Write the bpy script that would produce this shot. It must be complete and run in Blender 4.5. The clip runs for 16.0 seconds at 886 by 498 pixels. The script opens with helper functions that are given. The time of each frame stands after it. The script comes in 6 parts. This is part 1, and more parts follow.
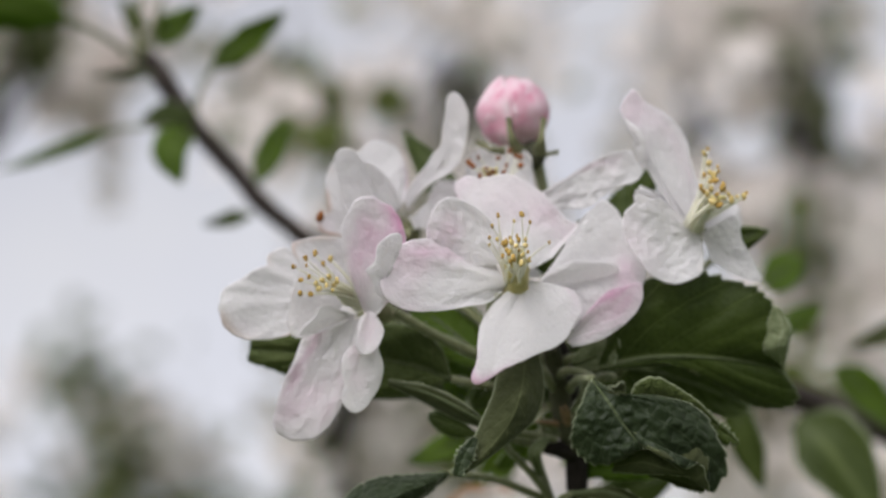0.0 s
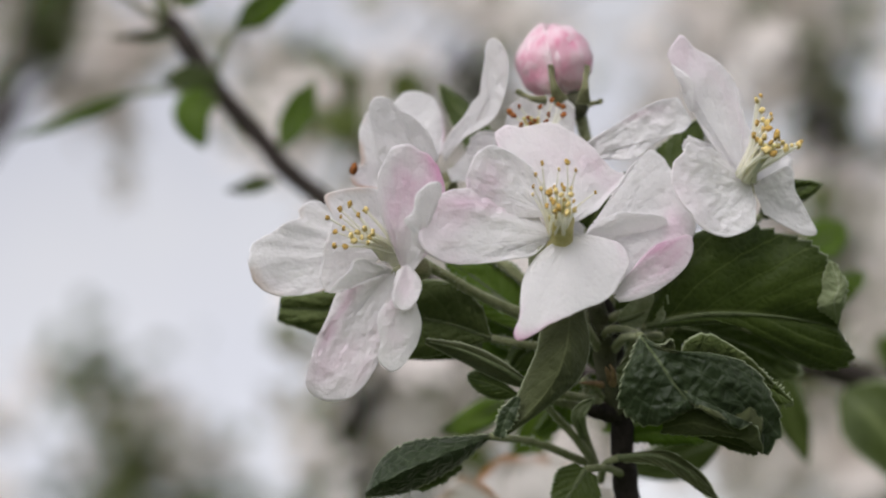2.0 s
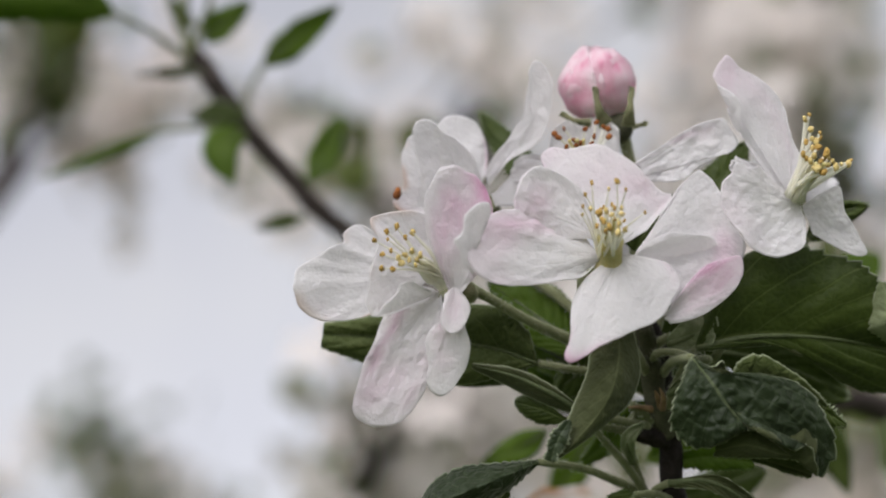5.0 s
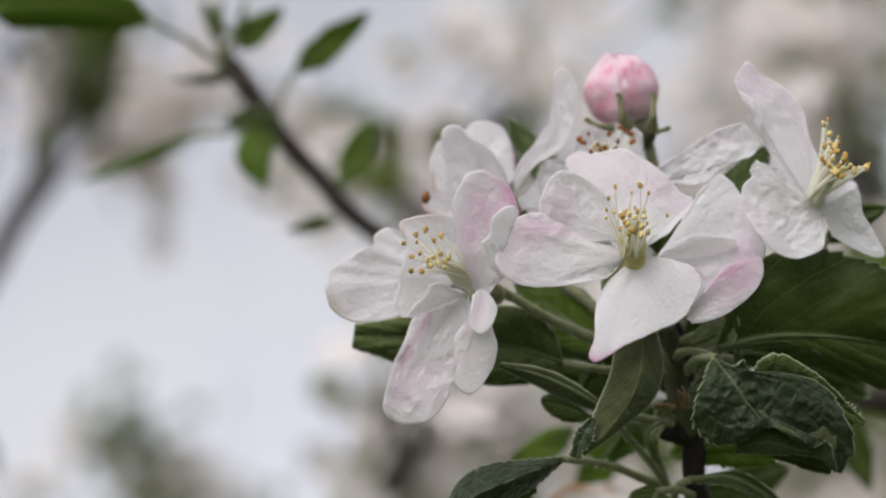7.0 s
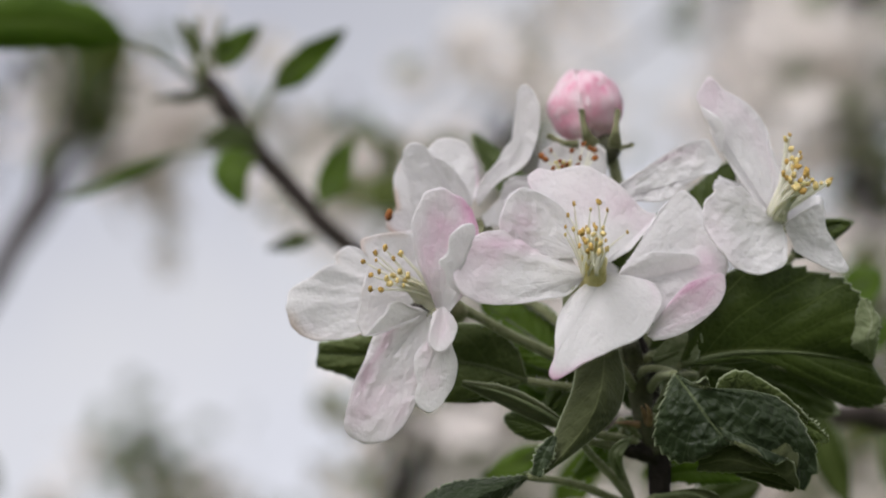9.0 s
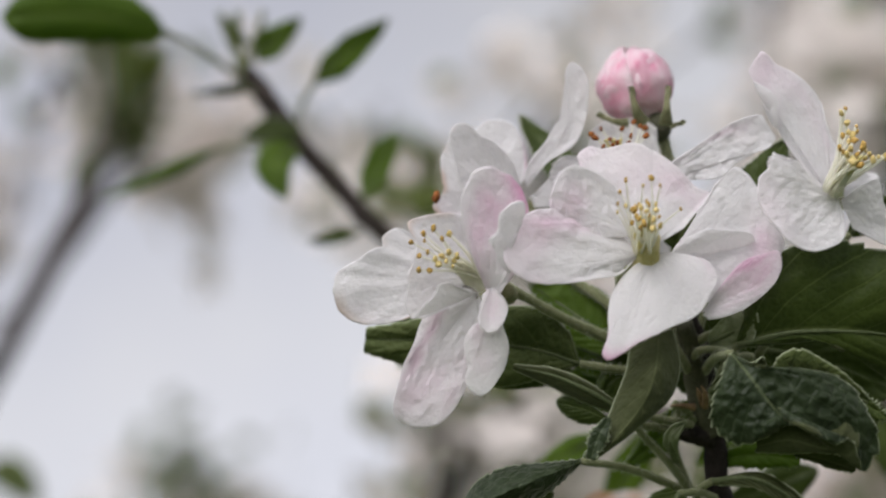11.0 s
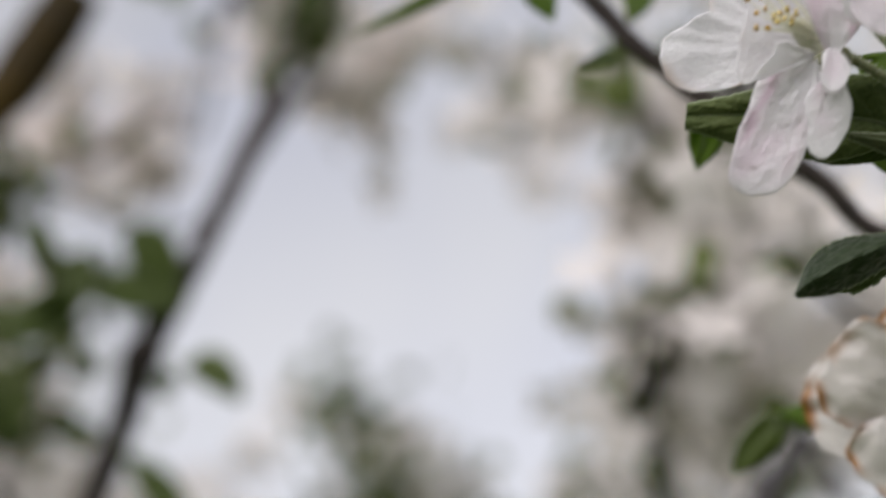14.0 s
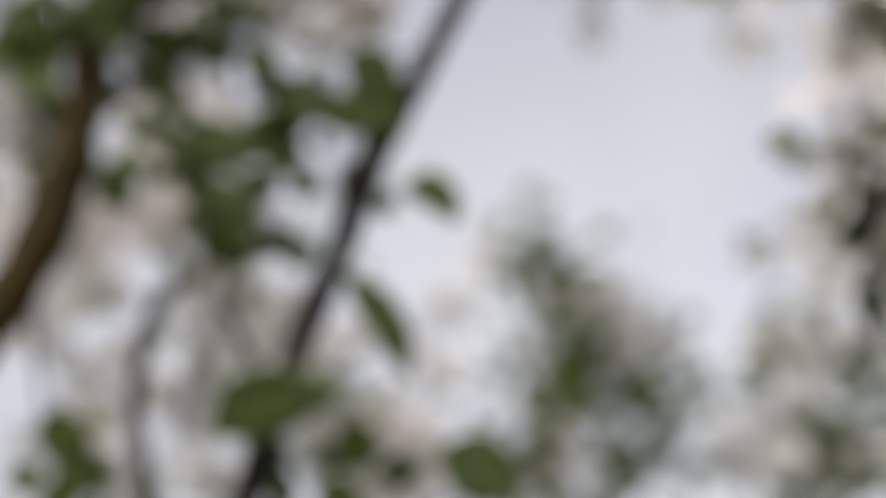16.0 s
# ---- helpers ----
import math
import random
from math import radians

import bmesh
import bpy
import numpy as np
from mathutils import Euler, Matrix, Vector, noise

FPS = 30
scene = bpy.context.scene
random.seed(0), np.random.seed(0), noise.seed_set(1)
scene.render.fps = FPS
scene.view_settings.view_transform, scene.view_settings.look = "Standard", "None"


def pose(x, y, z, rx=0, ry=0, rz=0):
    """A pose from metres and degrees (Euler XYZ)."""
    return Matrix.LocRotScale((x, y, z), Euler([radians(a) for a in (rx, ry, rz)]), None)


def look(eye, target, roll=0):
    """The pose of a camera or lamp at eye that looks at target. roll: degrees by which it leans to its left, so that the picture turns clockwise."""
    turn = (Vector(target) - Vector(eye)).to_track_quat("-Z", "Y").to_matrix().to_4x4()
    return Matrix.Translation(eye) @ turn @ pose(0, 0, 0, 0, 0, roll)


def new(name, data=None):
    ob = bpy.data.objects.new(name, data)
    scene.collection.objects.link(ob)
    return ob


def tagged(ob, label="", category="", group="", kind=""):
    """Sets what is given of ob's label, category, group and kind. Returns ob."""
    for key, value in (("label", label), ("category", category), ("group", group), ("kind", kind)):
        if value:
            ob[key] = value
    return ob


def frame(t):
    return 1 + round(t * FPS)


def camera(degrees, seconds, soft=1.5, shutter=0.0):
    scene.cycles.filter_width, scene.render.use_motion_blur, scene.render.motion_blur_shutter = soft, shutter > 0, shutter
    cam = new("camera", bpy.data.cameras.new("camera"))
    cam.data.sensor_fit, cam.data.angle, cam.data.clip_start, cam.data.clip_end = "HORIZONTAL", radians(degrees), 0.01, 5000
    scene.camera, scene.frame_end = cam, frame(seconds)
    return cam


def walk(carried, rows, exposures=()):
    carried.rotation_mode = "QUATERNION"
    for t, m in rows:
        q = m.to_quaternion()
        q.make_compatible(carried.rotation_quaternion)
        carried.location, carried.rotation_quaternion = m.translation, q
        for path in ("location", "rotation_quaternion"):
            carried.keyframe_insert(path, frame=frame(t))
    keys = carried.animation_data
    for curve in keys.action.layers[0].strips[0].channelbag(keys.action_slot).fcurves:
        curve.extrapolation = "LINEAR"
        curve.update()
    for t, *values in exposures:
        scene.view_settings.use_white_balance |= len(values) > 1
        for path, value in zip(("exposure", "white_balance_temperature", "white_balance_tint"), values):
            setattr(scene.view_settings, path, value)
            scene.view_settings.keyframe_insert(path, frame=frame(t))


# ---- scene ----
cam = camera(24, 16.0, soft=2.0, shutter=0.5)
PATH = [
    (0, pose(0.01011, -0.32787, 1.51135, 106.110, -0.642, -0.204)),
    (0.5, pose(0.00562, -0.32506, 1.51269, 106.277, -0.791, -0.564)),
    (1, pose(0.00387, -0.32035, 1.50958, 106.560, -0.935, -0.817)),
    (1.5, pose(0.00664, -0.31489, 1.50483, 106.710, -0.971, -0.245)),
    (2, pose(0.00525, -0.31095, 1.50739, 106.272, -0.677, 0.023)),
    (2.5, pose(0.00097, -0.30755, 1.50785, 106.885, -0.594, 0.115)),
    (3, pose(-0.00063, -0.30502, 1.50348, 107.663, -0.322, -0.112)),
    (3.5, pose(0.00000, -0.30314, 1.50150, 108.000, -0.000, -0.000)),
    (4, pose(-0.00348, -0.30270, 1.50400, 108.044, -0.077, -0.352)),
    (6.5, pose(-0.00308, -0.31282, 1.49854, 108.146, -0.278, 0.640)),
    (7, pose(-0.00271, -0.31397, 1.49962, 108.099, -0.306, 0.790)),
    (7.5, pose(0.00001, -0.31450, 1.49948, 108.315, -0.382, 1.007)),
    (8, pose(0.00392, -0.31451, 1.50078, 108.158, -0.266, 1.128)),
    (10.5, pose(0.00797, -0.30716, 1.49880, 109.093, 0.021, 2.306)),
    (11, pose(0.00502, -0.30497, 1.49666, 109.067, 0.120, 2.692)),
    (11.5, pose(0.00400, -0.30222, 1.49224, 109.044, -0.065, 3.271)),
    (12, pose(-0.00246, -0.29947, 1.49170, 108.851, 0.029, 3.288)),
    (12.5, pose(-0.00679, -0.29620, 1.48732, 108.873, 0.126, 3.734)),
    (13, pose(-0.01002, -0.29353, 1.48740, 108.533, 0.444, 4.534)),
    (13.5, pose(-0.01911, -0.28960, 1.48065, 108.591, 0.353, 5.443)),
    (14, pose(-0.02698, -0.28630, 1.47320, 108.004, -0.168, 6.220)),
    (14.5, pose(-0.03405, -0.28496, 1.46607, 107.168, -0.965, 6.940)),
    (15, pose(-0.03471, -0.28502, 1.45850, 106.36, -1.635, 8.08)),
    (15.5, pose(-0.03630, -0.28712, 1.45456, 105.22, -2.235, 9.37)),
    (16, pose(-0.03890, -0.28912, 1.44935, 104.56, -2.778, 10.78)),
]
walk(cam, PATH)
cam.data.dof.use_dof = True
cam.data.dof.focus_distance = 0.3187
cam.data.dof.aperture_fstop = 10.2

# ---------------------------------------------------------------- sky and light
world = bpy.data.worlds.new("overcast_sky")
scene.world = world
world.use_nodes = True
wn, wl_ = world.node_tree.nodes, world.node_tree.links
sky = wn.new("ShaderNodeTexSky")
sky.sky_type, sky.sun_disc = "NISHITA", False
sky.sun_elevation, sky.sun_rotation = radians(44), radians(208)
sky.dust_density, sky.air_density, sky.ozone_density = 4.0, 1.0, 1.0
grey = wn.new("ShaderNodeHueSaturation")
grey.inputs["Saturation"].default_value = 0.12
wl_.new(sky.outputs[0], grey.inputs["Color"])
cloud_at = wn.new("ShaderNodeTexCoord")
cloud = wn.new("ShaderNodeTexNoise")
cloud.inputs["Scale"].default_value, cloud.inputs["Detail"].default_value = 5.0, 3.0
wl_.new(cloud_at.outputs["Generated"], cloud.inputs["Vector"])
cover = wn.new("ShaderNodeMix")
cover.data_type, cover.blend_type = "RGBA", "MULTIPLY"
cover.inputs["Factor"].default_value = 1.0
tone = wn.new("ShaderNodeValToRGB")
tone.color_ramp.elements[0].position, tone.color_ramp.elements[1].position = 0.35, 0.65
tone.color_ramp.elements[0].color, tone.color_ramp.elements[1].color = (0.88, 0.88, 0.97, 1), (1, 0.982, 1.01, 1)
wl_.new(cloud.outputs["Fac"], tone.inputs[0])
wl_.new(grey.outputs[0], cover.inputs["A"])
wl_.new(tone.outputs[0], cover.inputs["B"])
wl_.new(cover.outputs["Result"], wn["Background"].inputs[0])
wn["Background"].inputs[1].default_value = 0.200

sun_data = bpy.data.lights.new("sun", "SUN")
sun_data.energy, sun_data.angle, sun_data.color = 0.8, radians(60), (0.99, 0.975, 0.95)
sun = new("sun", sun_data)
sun.matrix_world = look((-1.6, -3.0, 4.9), (0, 0, 1.6))

# ---------------------------------------------------------------- where things stand
LEAN = radians(18)


def way(right, up, back):
    """A direction: to the right, up along the spur and away from the camera's first stand."""
    return Vector((right, back * math.cos(LEAN) - up * math.sin(LEAN), back * math.sin(LEAN) + up * math.cos(LEAN)))


def spot(right, up, back):
    """A place in millimetres from the middle of the blossom spur, 1.6 m over the ground."""
    return way(right, up, back) / 1000 + Vector((0, 0, 1.6))


# ---------------------------------------------------------------- materials
def shader(name):
    m = bpy.data.materials.new(name)
    m.use_nodes = True
    return m, m.node_tree.nodes, m.node_tree.links, m.node_tree.nodes["Principled BSDF"]


def noise_node(n, l, scale, detail=3.0, stretch=None, coord="Object"):
    at = n.new("ShaderNodeTexCoord")
    tex = n.new("ShaderNodeTexNoise")
    tex.inputs["Scale"].default_value, tex.inputs["Detail"].default_value = scale, detail
    if stretch:
        mp = n.new("ShaderNodeMapping")
        mp.inputs["Scale"].default_value = stretch
        l.new(at.outputs[coord], mp.inputs[0])
        l.new(mp.outputs[0], tex.inputs["Vector"])
    else:
        l.new(at.outputs[coord], tex.inputs["Vector"])
    return tex.outputs["Fac"]


def mixed(n, l, fac, a, b):
    mx = n.new("ShaderNodeMix")
    mx.data_type = "RGBA"
    for key, value in (("Factor", fac), ("A", a), ("B", b)):
        if isinstance(value, (float, int, tuple)):
            mx.inputs[key].default_value = value if key == "Factor" else (*value, 1)
        else:
            l.new(value, mx.inputs[key])
    return mx.outputs["Result"]


def ranged(n, l, value, lo, hi, to0=0.0, to1=1.0):
    mr = n.new("ShaderNodeMapRange")
    for key, v in (("From Min", lo), ("From Max", hi), ("To Min", to0), ("To Max", to1)):
        mr.inputs[key].default_value = v
    l.new(value, mr.inputs["Value"])
    return mr.outputs[0]


def attribute(n, name):
    at = n.new("ShaderNodeAttribute")
    at.attribute_name = name
    return at.outputs["Fac"]


def bumped(n, l, b, height, strength, distance):
    bp = n.new("ShaderNodeBump")
    bp.inputs["Strength"].default_value, bp.inputs["Distance"].default_value = strength, distance
    l.new(height, bp.inputs["Height"])
    l.new(bp.outputs[0], b.inputs["Normal"])
    return bp.outputs[0]


def see_through(m, n, l, b, colour, share, normal=None):
    """Thin tissue: part of the light passes through it."""
    tr, mx = n.new("ShaderNodeBsdfTranslucent"), n.new("ShaderNodeMixShader")
    if isinstance(colour, tuple):
        tr.inputs["Color"].default_value = (*colour, 1)
    else:
        l.new(colour, tr.inputs["Color"])
    if normal:
        l.new(normal, tr.inputs["Normal"])
    mx.inputs[0].default_value = share
    l.new(b.outputs[0], mx.inputs[1])
    l.new(tr.outputs[0], mx.inputs[2])
    l.new(mx.outputs[0], n["Material Output"].inputs["Surface"])


def petal_material(name, white, pink, share=0.40, streak=(0.65, 1.2)):
    m, n, l, b = shader(name)
    vein = noise_node(n, l, 1.0, 4.0, (13, 4.0, 1), "UV")
    soft = noise_node(n, l, 160, 3.0)
    edge = ranged(n, l, attribute(n, "worn"), 0.0, 1.0)
    fac = n.new("ShaderNodeMath")
    fac.operation, fac.use_clamp = "MULTIPLY_ADD", True
    l.new(attribute(n, "blush"), fac.inputs[0])
    l.new(ranged(n, l, vein, 0.3, 0.7, *streak), fac.inputs[1])
    fac.inputs[2].default_value = 0.0
    base = mixed(n, l, ranged(n, l, soft, 0.35, 0.65, 0.0, 0.35), white, tuple(c * 0.93 for c in white))
    col = mixed(n, l, fac.outputs[0], base, pink)
    col = mixed(n, l, edge, col, (0.50, 0.24, 0.07))
    l.new(col, b.inputs["Base Color"])
    b.inputs["Roughness"].default_value = 0.55
    b.inputs["Specular IOR Level"].default_value = 0.25
    net = n.new("ShaderNodeTexVoronoi")
    net.feature = "DISTANCE_TO_EDGE"
    net.inputs["Scale"].default_value = 1.0
    at, mp = n.new("ShaderNodeTexCoord"), n.new("ShaderNodeMapping")
    mp.inputs["Scale"].default_value = (17, 9, 1)
    l.new(at.outputs["UV"], mp.inputs[0])
    l.new(mp.outputs[0], net.inputs["Vector"])
    both = n.new("ShaderNodeMath")
    both.operation = "MULTIPLY_ADD"
    crumple = noise_node(n, l, 1500, 4.0)
    lines = n.new("ShaderNodeMath")
    lines.operation = "MULTIPLY_ADD"
    l.new(noise_node(n, l, 1.0, 2.0, (70, 5, 1), "UV"), lines.inputs[0])
    lines.inputs[1].default_value = 0.5
    l.new(crumple, lines.inputs[2])
    l.new(lines.outputs[0], both.inputs[0])
    both.inputs[1].default_value = 0.6
    l.new(ranged(n, l, net.outputs["Distance"], 0.0, 0.25, 0.0, 0.15), both.inputs[2])
    nm = bumped(n, l, b, both.outputs[0], 0.6, 0.0005)
    see_through(m, n, l, b, col, share, nm)
    return m


PETAL = petal_material("blossom_petal", (0.920, 0.900, 0.905), (0.80, 0.44, 0.64), 0.60)
BUD_PETAL = petal_material("bud_petal", (0.87, 0.72, 0.76), (0.76, 0.27, 0.42), 0.30, (0.6, 1.2))
# Ageing petals of the lower blossoms, darkened in colour for the shade under the cluster.
OLD_SHADED_PETAL = petal_material("ageing_shaded_petal", (0.79, 0.75, 0.71), (0.74, 0.45, 0.42), 0.45)


def leaf_material(name, dark, light, vein_colour, glow, share, gloss, cells=700, relief=0.00010, down=0.12):
    """A leaf's skin: blotches, the net of fine veins that quilts it, the side veins and the downy rim."""
    m, n, l, b = shader(name)
    big, fine = noise_node(n, l, 90, 3.0), noise_node(n, l, 1500, 3.0)
    at, warp, bent = n.new("ShaderNodeTexCoord"), n.new("ShaderNodeTexNoise"), n.new("ShaderNodeMix")
    warp.inputs["Scale"].default_value = 500
    bent.data_type, bent.blend_type = "RGBA", "LINEAR_LIGHT"
    bent.inputs["Factor"].default_value = 0.0006
    l.new(at.outputs["Object"], warp.inputs["Vector"])
    l.new(at.outputs["Object"], bent.inputs["A"])
    l.new(warp.outputs["Color"], bent.inputs["B"])
    net = n.new("ShaderNodeTexVoronoi")
    net.feature = "DISTANCE_TO_EDGE"
    net.inputs["Scale"].default_value = cells
    l.new(bent.outputs["Result"], net.inputs["Vector"])
    line = n.new("ShaderNodeMath")
    line.operation = "FRACT"
    wob = n.new("ShaderNodeMath")
    wob.operation = "MULTIPLY_ADD"
    l.new(noise_node(n, l, 260, 3.0), wob.inputs[0])
    wob.inputs[1].default_value = 0.22
    l.new(attribute(n, "phase"), wob.inputs[2])
    l.new(wob.outputs[0], line.inputs[0])
    gap = n.new("ShaderNodeMath")
    gap.operation = "PINGPONG"
    gap.inputs[1].default_value = 0.5
    l.new(line.outputs[0], gap.inputs[0])
    side_vein = ranged(n, l, gap.outputs[0], 0.455, 0.495, 0.0, 0.6)
    col = mixed(n, l, ranged(n, l, big, 0.3, 0.7), dark, light)
    col = mixed(n, l, ranged(n, l, net.outputs["Distance"], 0.0, 0.12, 0.12, 0.0), col, vein_colour)
    col = mixed(n, l, ranged(n, l, fine, 0.45, 0.8, 0.0, 0.22), col, tuple(min(1, c * 1.9) for c in light))
    col = mixed(n, l, side_vein, col, vein_colour)
    col = mixed(n, l, ranged(n, l, attribute(n, "vein"), 0.0, 1.0, 0.0, 0.9), col, vein_colour)
    col = mixed(n, l, ranged(n, l, attribute(n, "rim"), 0.2, 0.9, 0.0, 0.7), col, (0.36, 0.40, 0.26))
    l.new(col, b.inputs["Base Color"])
    b.inputs["Roughness"].default_value = gloss
    b.inputs["Specular IOR Level"].default_value = 0.17
    b.inputs["Sheen Weight"].default_value, b.inputs["Sheen Roughness"].default_value = down, 0.45
    b.inputs["Sheen Tint"].default_value = (0.85, 0.9, 0.62, 1)
    height = n.new("ShaderNodeMath")
    height.operation = "MULTIPLY_ADD"
    l.new(fine, height.inputs[0])
    height.inputs[1].default_value = 0.35
    l.new(ranged(n, l, net.outputs["Distance"], 0.0, 0.35), height.inputs[2])
    nm = bumped(n, l, b, height.outputs[0], 0.6, relief)
    see_through(m, n, l, b, mixed(n, l, 0.7, col, glow), share, nm)
    return m


LEAF = leaf_material("leaf_upper", (0.024, 0.038, 0.006), (0.046, 0.067, 0.011), (0.115, 0.145, 0.045), (0.07, 0.12, 0.008), 0.14, 0.50)
LEAF_DARK = leaf_material("leaf_dark_crinkled", (0.010, 0.017, 0.006), (0.024, 0.036, 0.015), (0.070, 0.09, 0.050), (0.045, 0.08, 0.008), 0.08, 0.45, 480, 0.0004, 0.12)
LEAF_UNDER = leaf_material("leaf_felted_underside", (0.034, 0.040, 0.015), (0.060, 0.069, 0.028), (0.10, 0.113, 0.05), (0.08, 0.13, 0.010), 0.18, 0.85, 900, 0.00008, 0.25)
LEAF_PALE = leaf_material("leaf_pale_down", (0.11, 0.14, 0.06), (0.22, 0.25, 0.14), (0.28, 0.30, 0.19), (0.10, 0.15, 0.02), 0.2, 0.6, 800, 0.00012, 0.08)
LEAF_TURNED = leaf_material("leaf_turned_under", (0.042, 0.060, 0.015), (0.076, 0.096, 0.028), (0.12, 0.15, 0.06), (0.08, 0.13, 0.010), 0.15, 0.7, 700, 0.0003, 0.15)
LEAF_FRESH = leaf_material("leaf_fresh", (0.052, 0.100, 0.008), (0.092, 0.152, 0.014), (0.14, 0.19, 0.045), (0.22, 0.36, 0.015), 0.42, 0.55)


def plain(name, a, b_, scale, rough, relief=0.0003, stretch=None, spec=0.3, down=0.0, share=0.0):
    m, n, l, b = shader(name)
    big, fine = noise_node(n, l, scale, 4.0, stretch), noise_node(n, l, scale * 6, 3.0, stretch)
    col = mixed(n, l, ranged(n, l, big, 0.3, 0.7), a, b_)
    col = mixed(n, l, ranged(n, l, fine, 0.4, 0.8, 0.0, 0.4), col, tuple(min(1, c * 1.6) for c in b_))
    l.new(col, b.inputs["Base Color"])
    b.inputs["Roughness"].default_value = rough
    b.inputs["Specular IOR Level"].default_value = spec
    b.inputs["Sheen Weight"].default_value, b.inputs["Sheen Roughness"].default_value = down, 0.45
    b.inputs["Sheen Tint"].default_value = (0.85, 0.9, 0.62, 1)
    nm = bumped(n, l, b, fine, 0.7, relief)
    if share:
        see_through(m, n, l, b, col, share, nm)
    return m


TWIG_BARK = plain("twig_bark", (0.009, 0.007, 0.006), (0.028, 0.022, 0.019), 220, 0.8, 0.0006, spec=0.15)
BARK = plain("branch_bark", (0.018, 0.013, 0.011), (0.05, 0.038, 0.032), 220, 0.75, 0.0006)
MOSSY = plain("mossy_bark", (0.014, 0.012, 0.008), (0.075, 0.044, 0.008), 40, 0.9, 0.003)
GREY_BARK = plain("grey_bark", (0.030, 0.026, 0.026), (0.075, 0.068, 0.07), 60, 0.85, 0.002)
STALK = plain("downy_green_stalk", (0.095, 0.11, 0.045), (0.18, 0.19, 0.10), 400, 0.8, 0.0003, down=0.5)
SHOOT = plain("woody_green_shoot", (0.036, 0.037, 0.020), (0.078, 0.078, 0.045), 300, 0.8, 0.0004)
SEPAL = plain("downy_sepal", (0.11, 0.12, 0.055), (0.20, 0.19, 0.105), 500, 0.8, 0.0003, down=0.5)
# Copy of SEPAL with its colour lightened, to offset the shade between the petals.
SEPAL_LIGHTENED = plain("lightened_sepal", (0.24, 0.26, 0.14), (0.36, 0.37, 0.23), 500, 0.8, 0.0003, down=0.5)
DOWN = plain("plant_down", (0.62, 0.62, 0.52), (0.74, 0.74, 0.66), 300, 0.7, 0.00002, share=0.5)
SCALE = plain("bud_scale", (0.14, 0.09, 0.05), (0.26, 0.17, 0.09), 400, 0.7, 0.0003)
RIB = plain("leaf_rib", (0.055, 0.070, 0.028), (0.10, 0.12, 0.055), 400, 0.8, 0.0002)
FILAMENT = plain("filament", (0.90, 0.88, 0.76), (0.93, 0.92, 0.85), 300, 0.5, 0.00003, share=0.65)
STYLE = plain("green_style", (0.66, 0.58, 0.22), (0.80, 0.73, 0.42), 500, 0.5, 0.0002, share=0.5)
ANTHER = plain("yellow_anther", (0.30, 0.17, 0.035), (0.55, 0.37, 0.11), 900, 0.8, 0.0003)
ANTHER_PALE = plain("pale_anther", (0.50, 0.36, 0.11), (0.68, 0.54, 0.25), 900, 0.8, 0.0003)
ANTHER_OLD = plain("brown_anther", (0.15, 0.04, 0.012), (0.28, 0.10, 0.022), 900, 0.8, 0.0003)
GRASS = plain("orchard_grass", (0.04, 0.07, 0.02), (0.09, 0.12, 0.04), 3, 0.9, 0.02)


# ---------------------------------------------------------------- building helpers
def thing(name, base, label, category, group="", kind=""):
    ob = new(name)
    ob.empty_display_size = 0.005
    ob.location = base
    return tagged(ob, label, category, group, kind)


def base_of(ob):
    return Vector(ob.location) + (base_of(ob.parent) if ob.parent else Vector((0, 0, 0)))


def part(name, bm, materials, parent, label="", thick=0.0):
    """Links a bmesh, built in world places, as one mesh under a thing or a part."""
    base = base_of(parent) if parent else Vector((0, 0, 0))
    bmesh.ops.translate(bm, verts=bm.verts, vec=-base)
    me = bpy.data.meshes.new(name)
    bm.to_mesh(me)
    bm.free()
    for f in me.polygons:
        f.use_smooth = True
    for m in materials if isinstance(materials, (list, tuple)) else (materials,):
        me.materials.append(m)
    ob = new(name, me)
    if parent:
        ob.parent = parent
    if label:
        ob["label"] = label
    if thick:
        so = ob.modifiers.new("thickness", "SOLIDIFY")
        so.thickness, so.offset = thick, -1.0
        so.material_offset = 1 if len(me.materials) > 1 else 0
        so.material_offset_rim = 0
    return ob


def curve_at(points, t):
    """A smooth line through the points (Catmull-Rom), t from 0 to 1."""
    k = len(points) - 1
    x = min(max(t, 0.0), 1.0) * k
    i = min(int(x), k - 1)
    u = x - i
    p1, p2 = points[i], points[i + 1]
    p0 = points[i - 1] if i else p1 * 2 - p2
    p3 = points[i + 2] if i + 2 <= k else p2 * 2 - p1
    return 0.5 * (2 * p1 + (p2 - p0) * u + (2 * p0 - 5 * p1 + 4 * p2 - p3) * u * u + (3 * p1 - p0 - 3 * p2 + p3) * u**3)


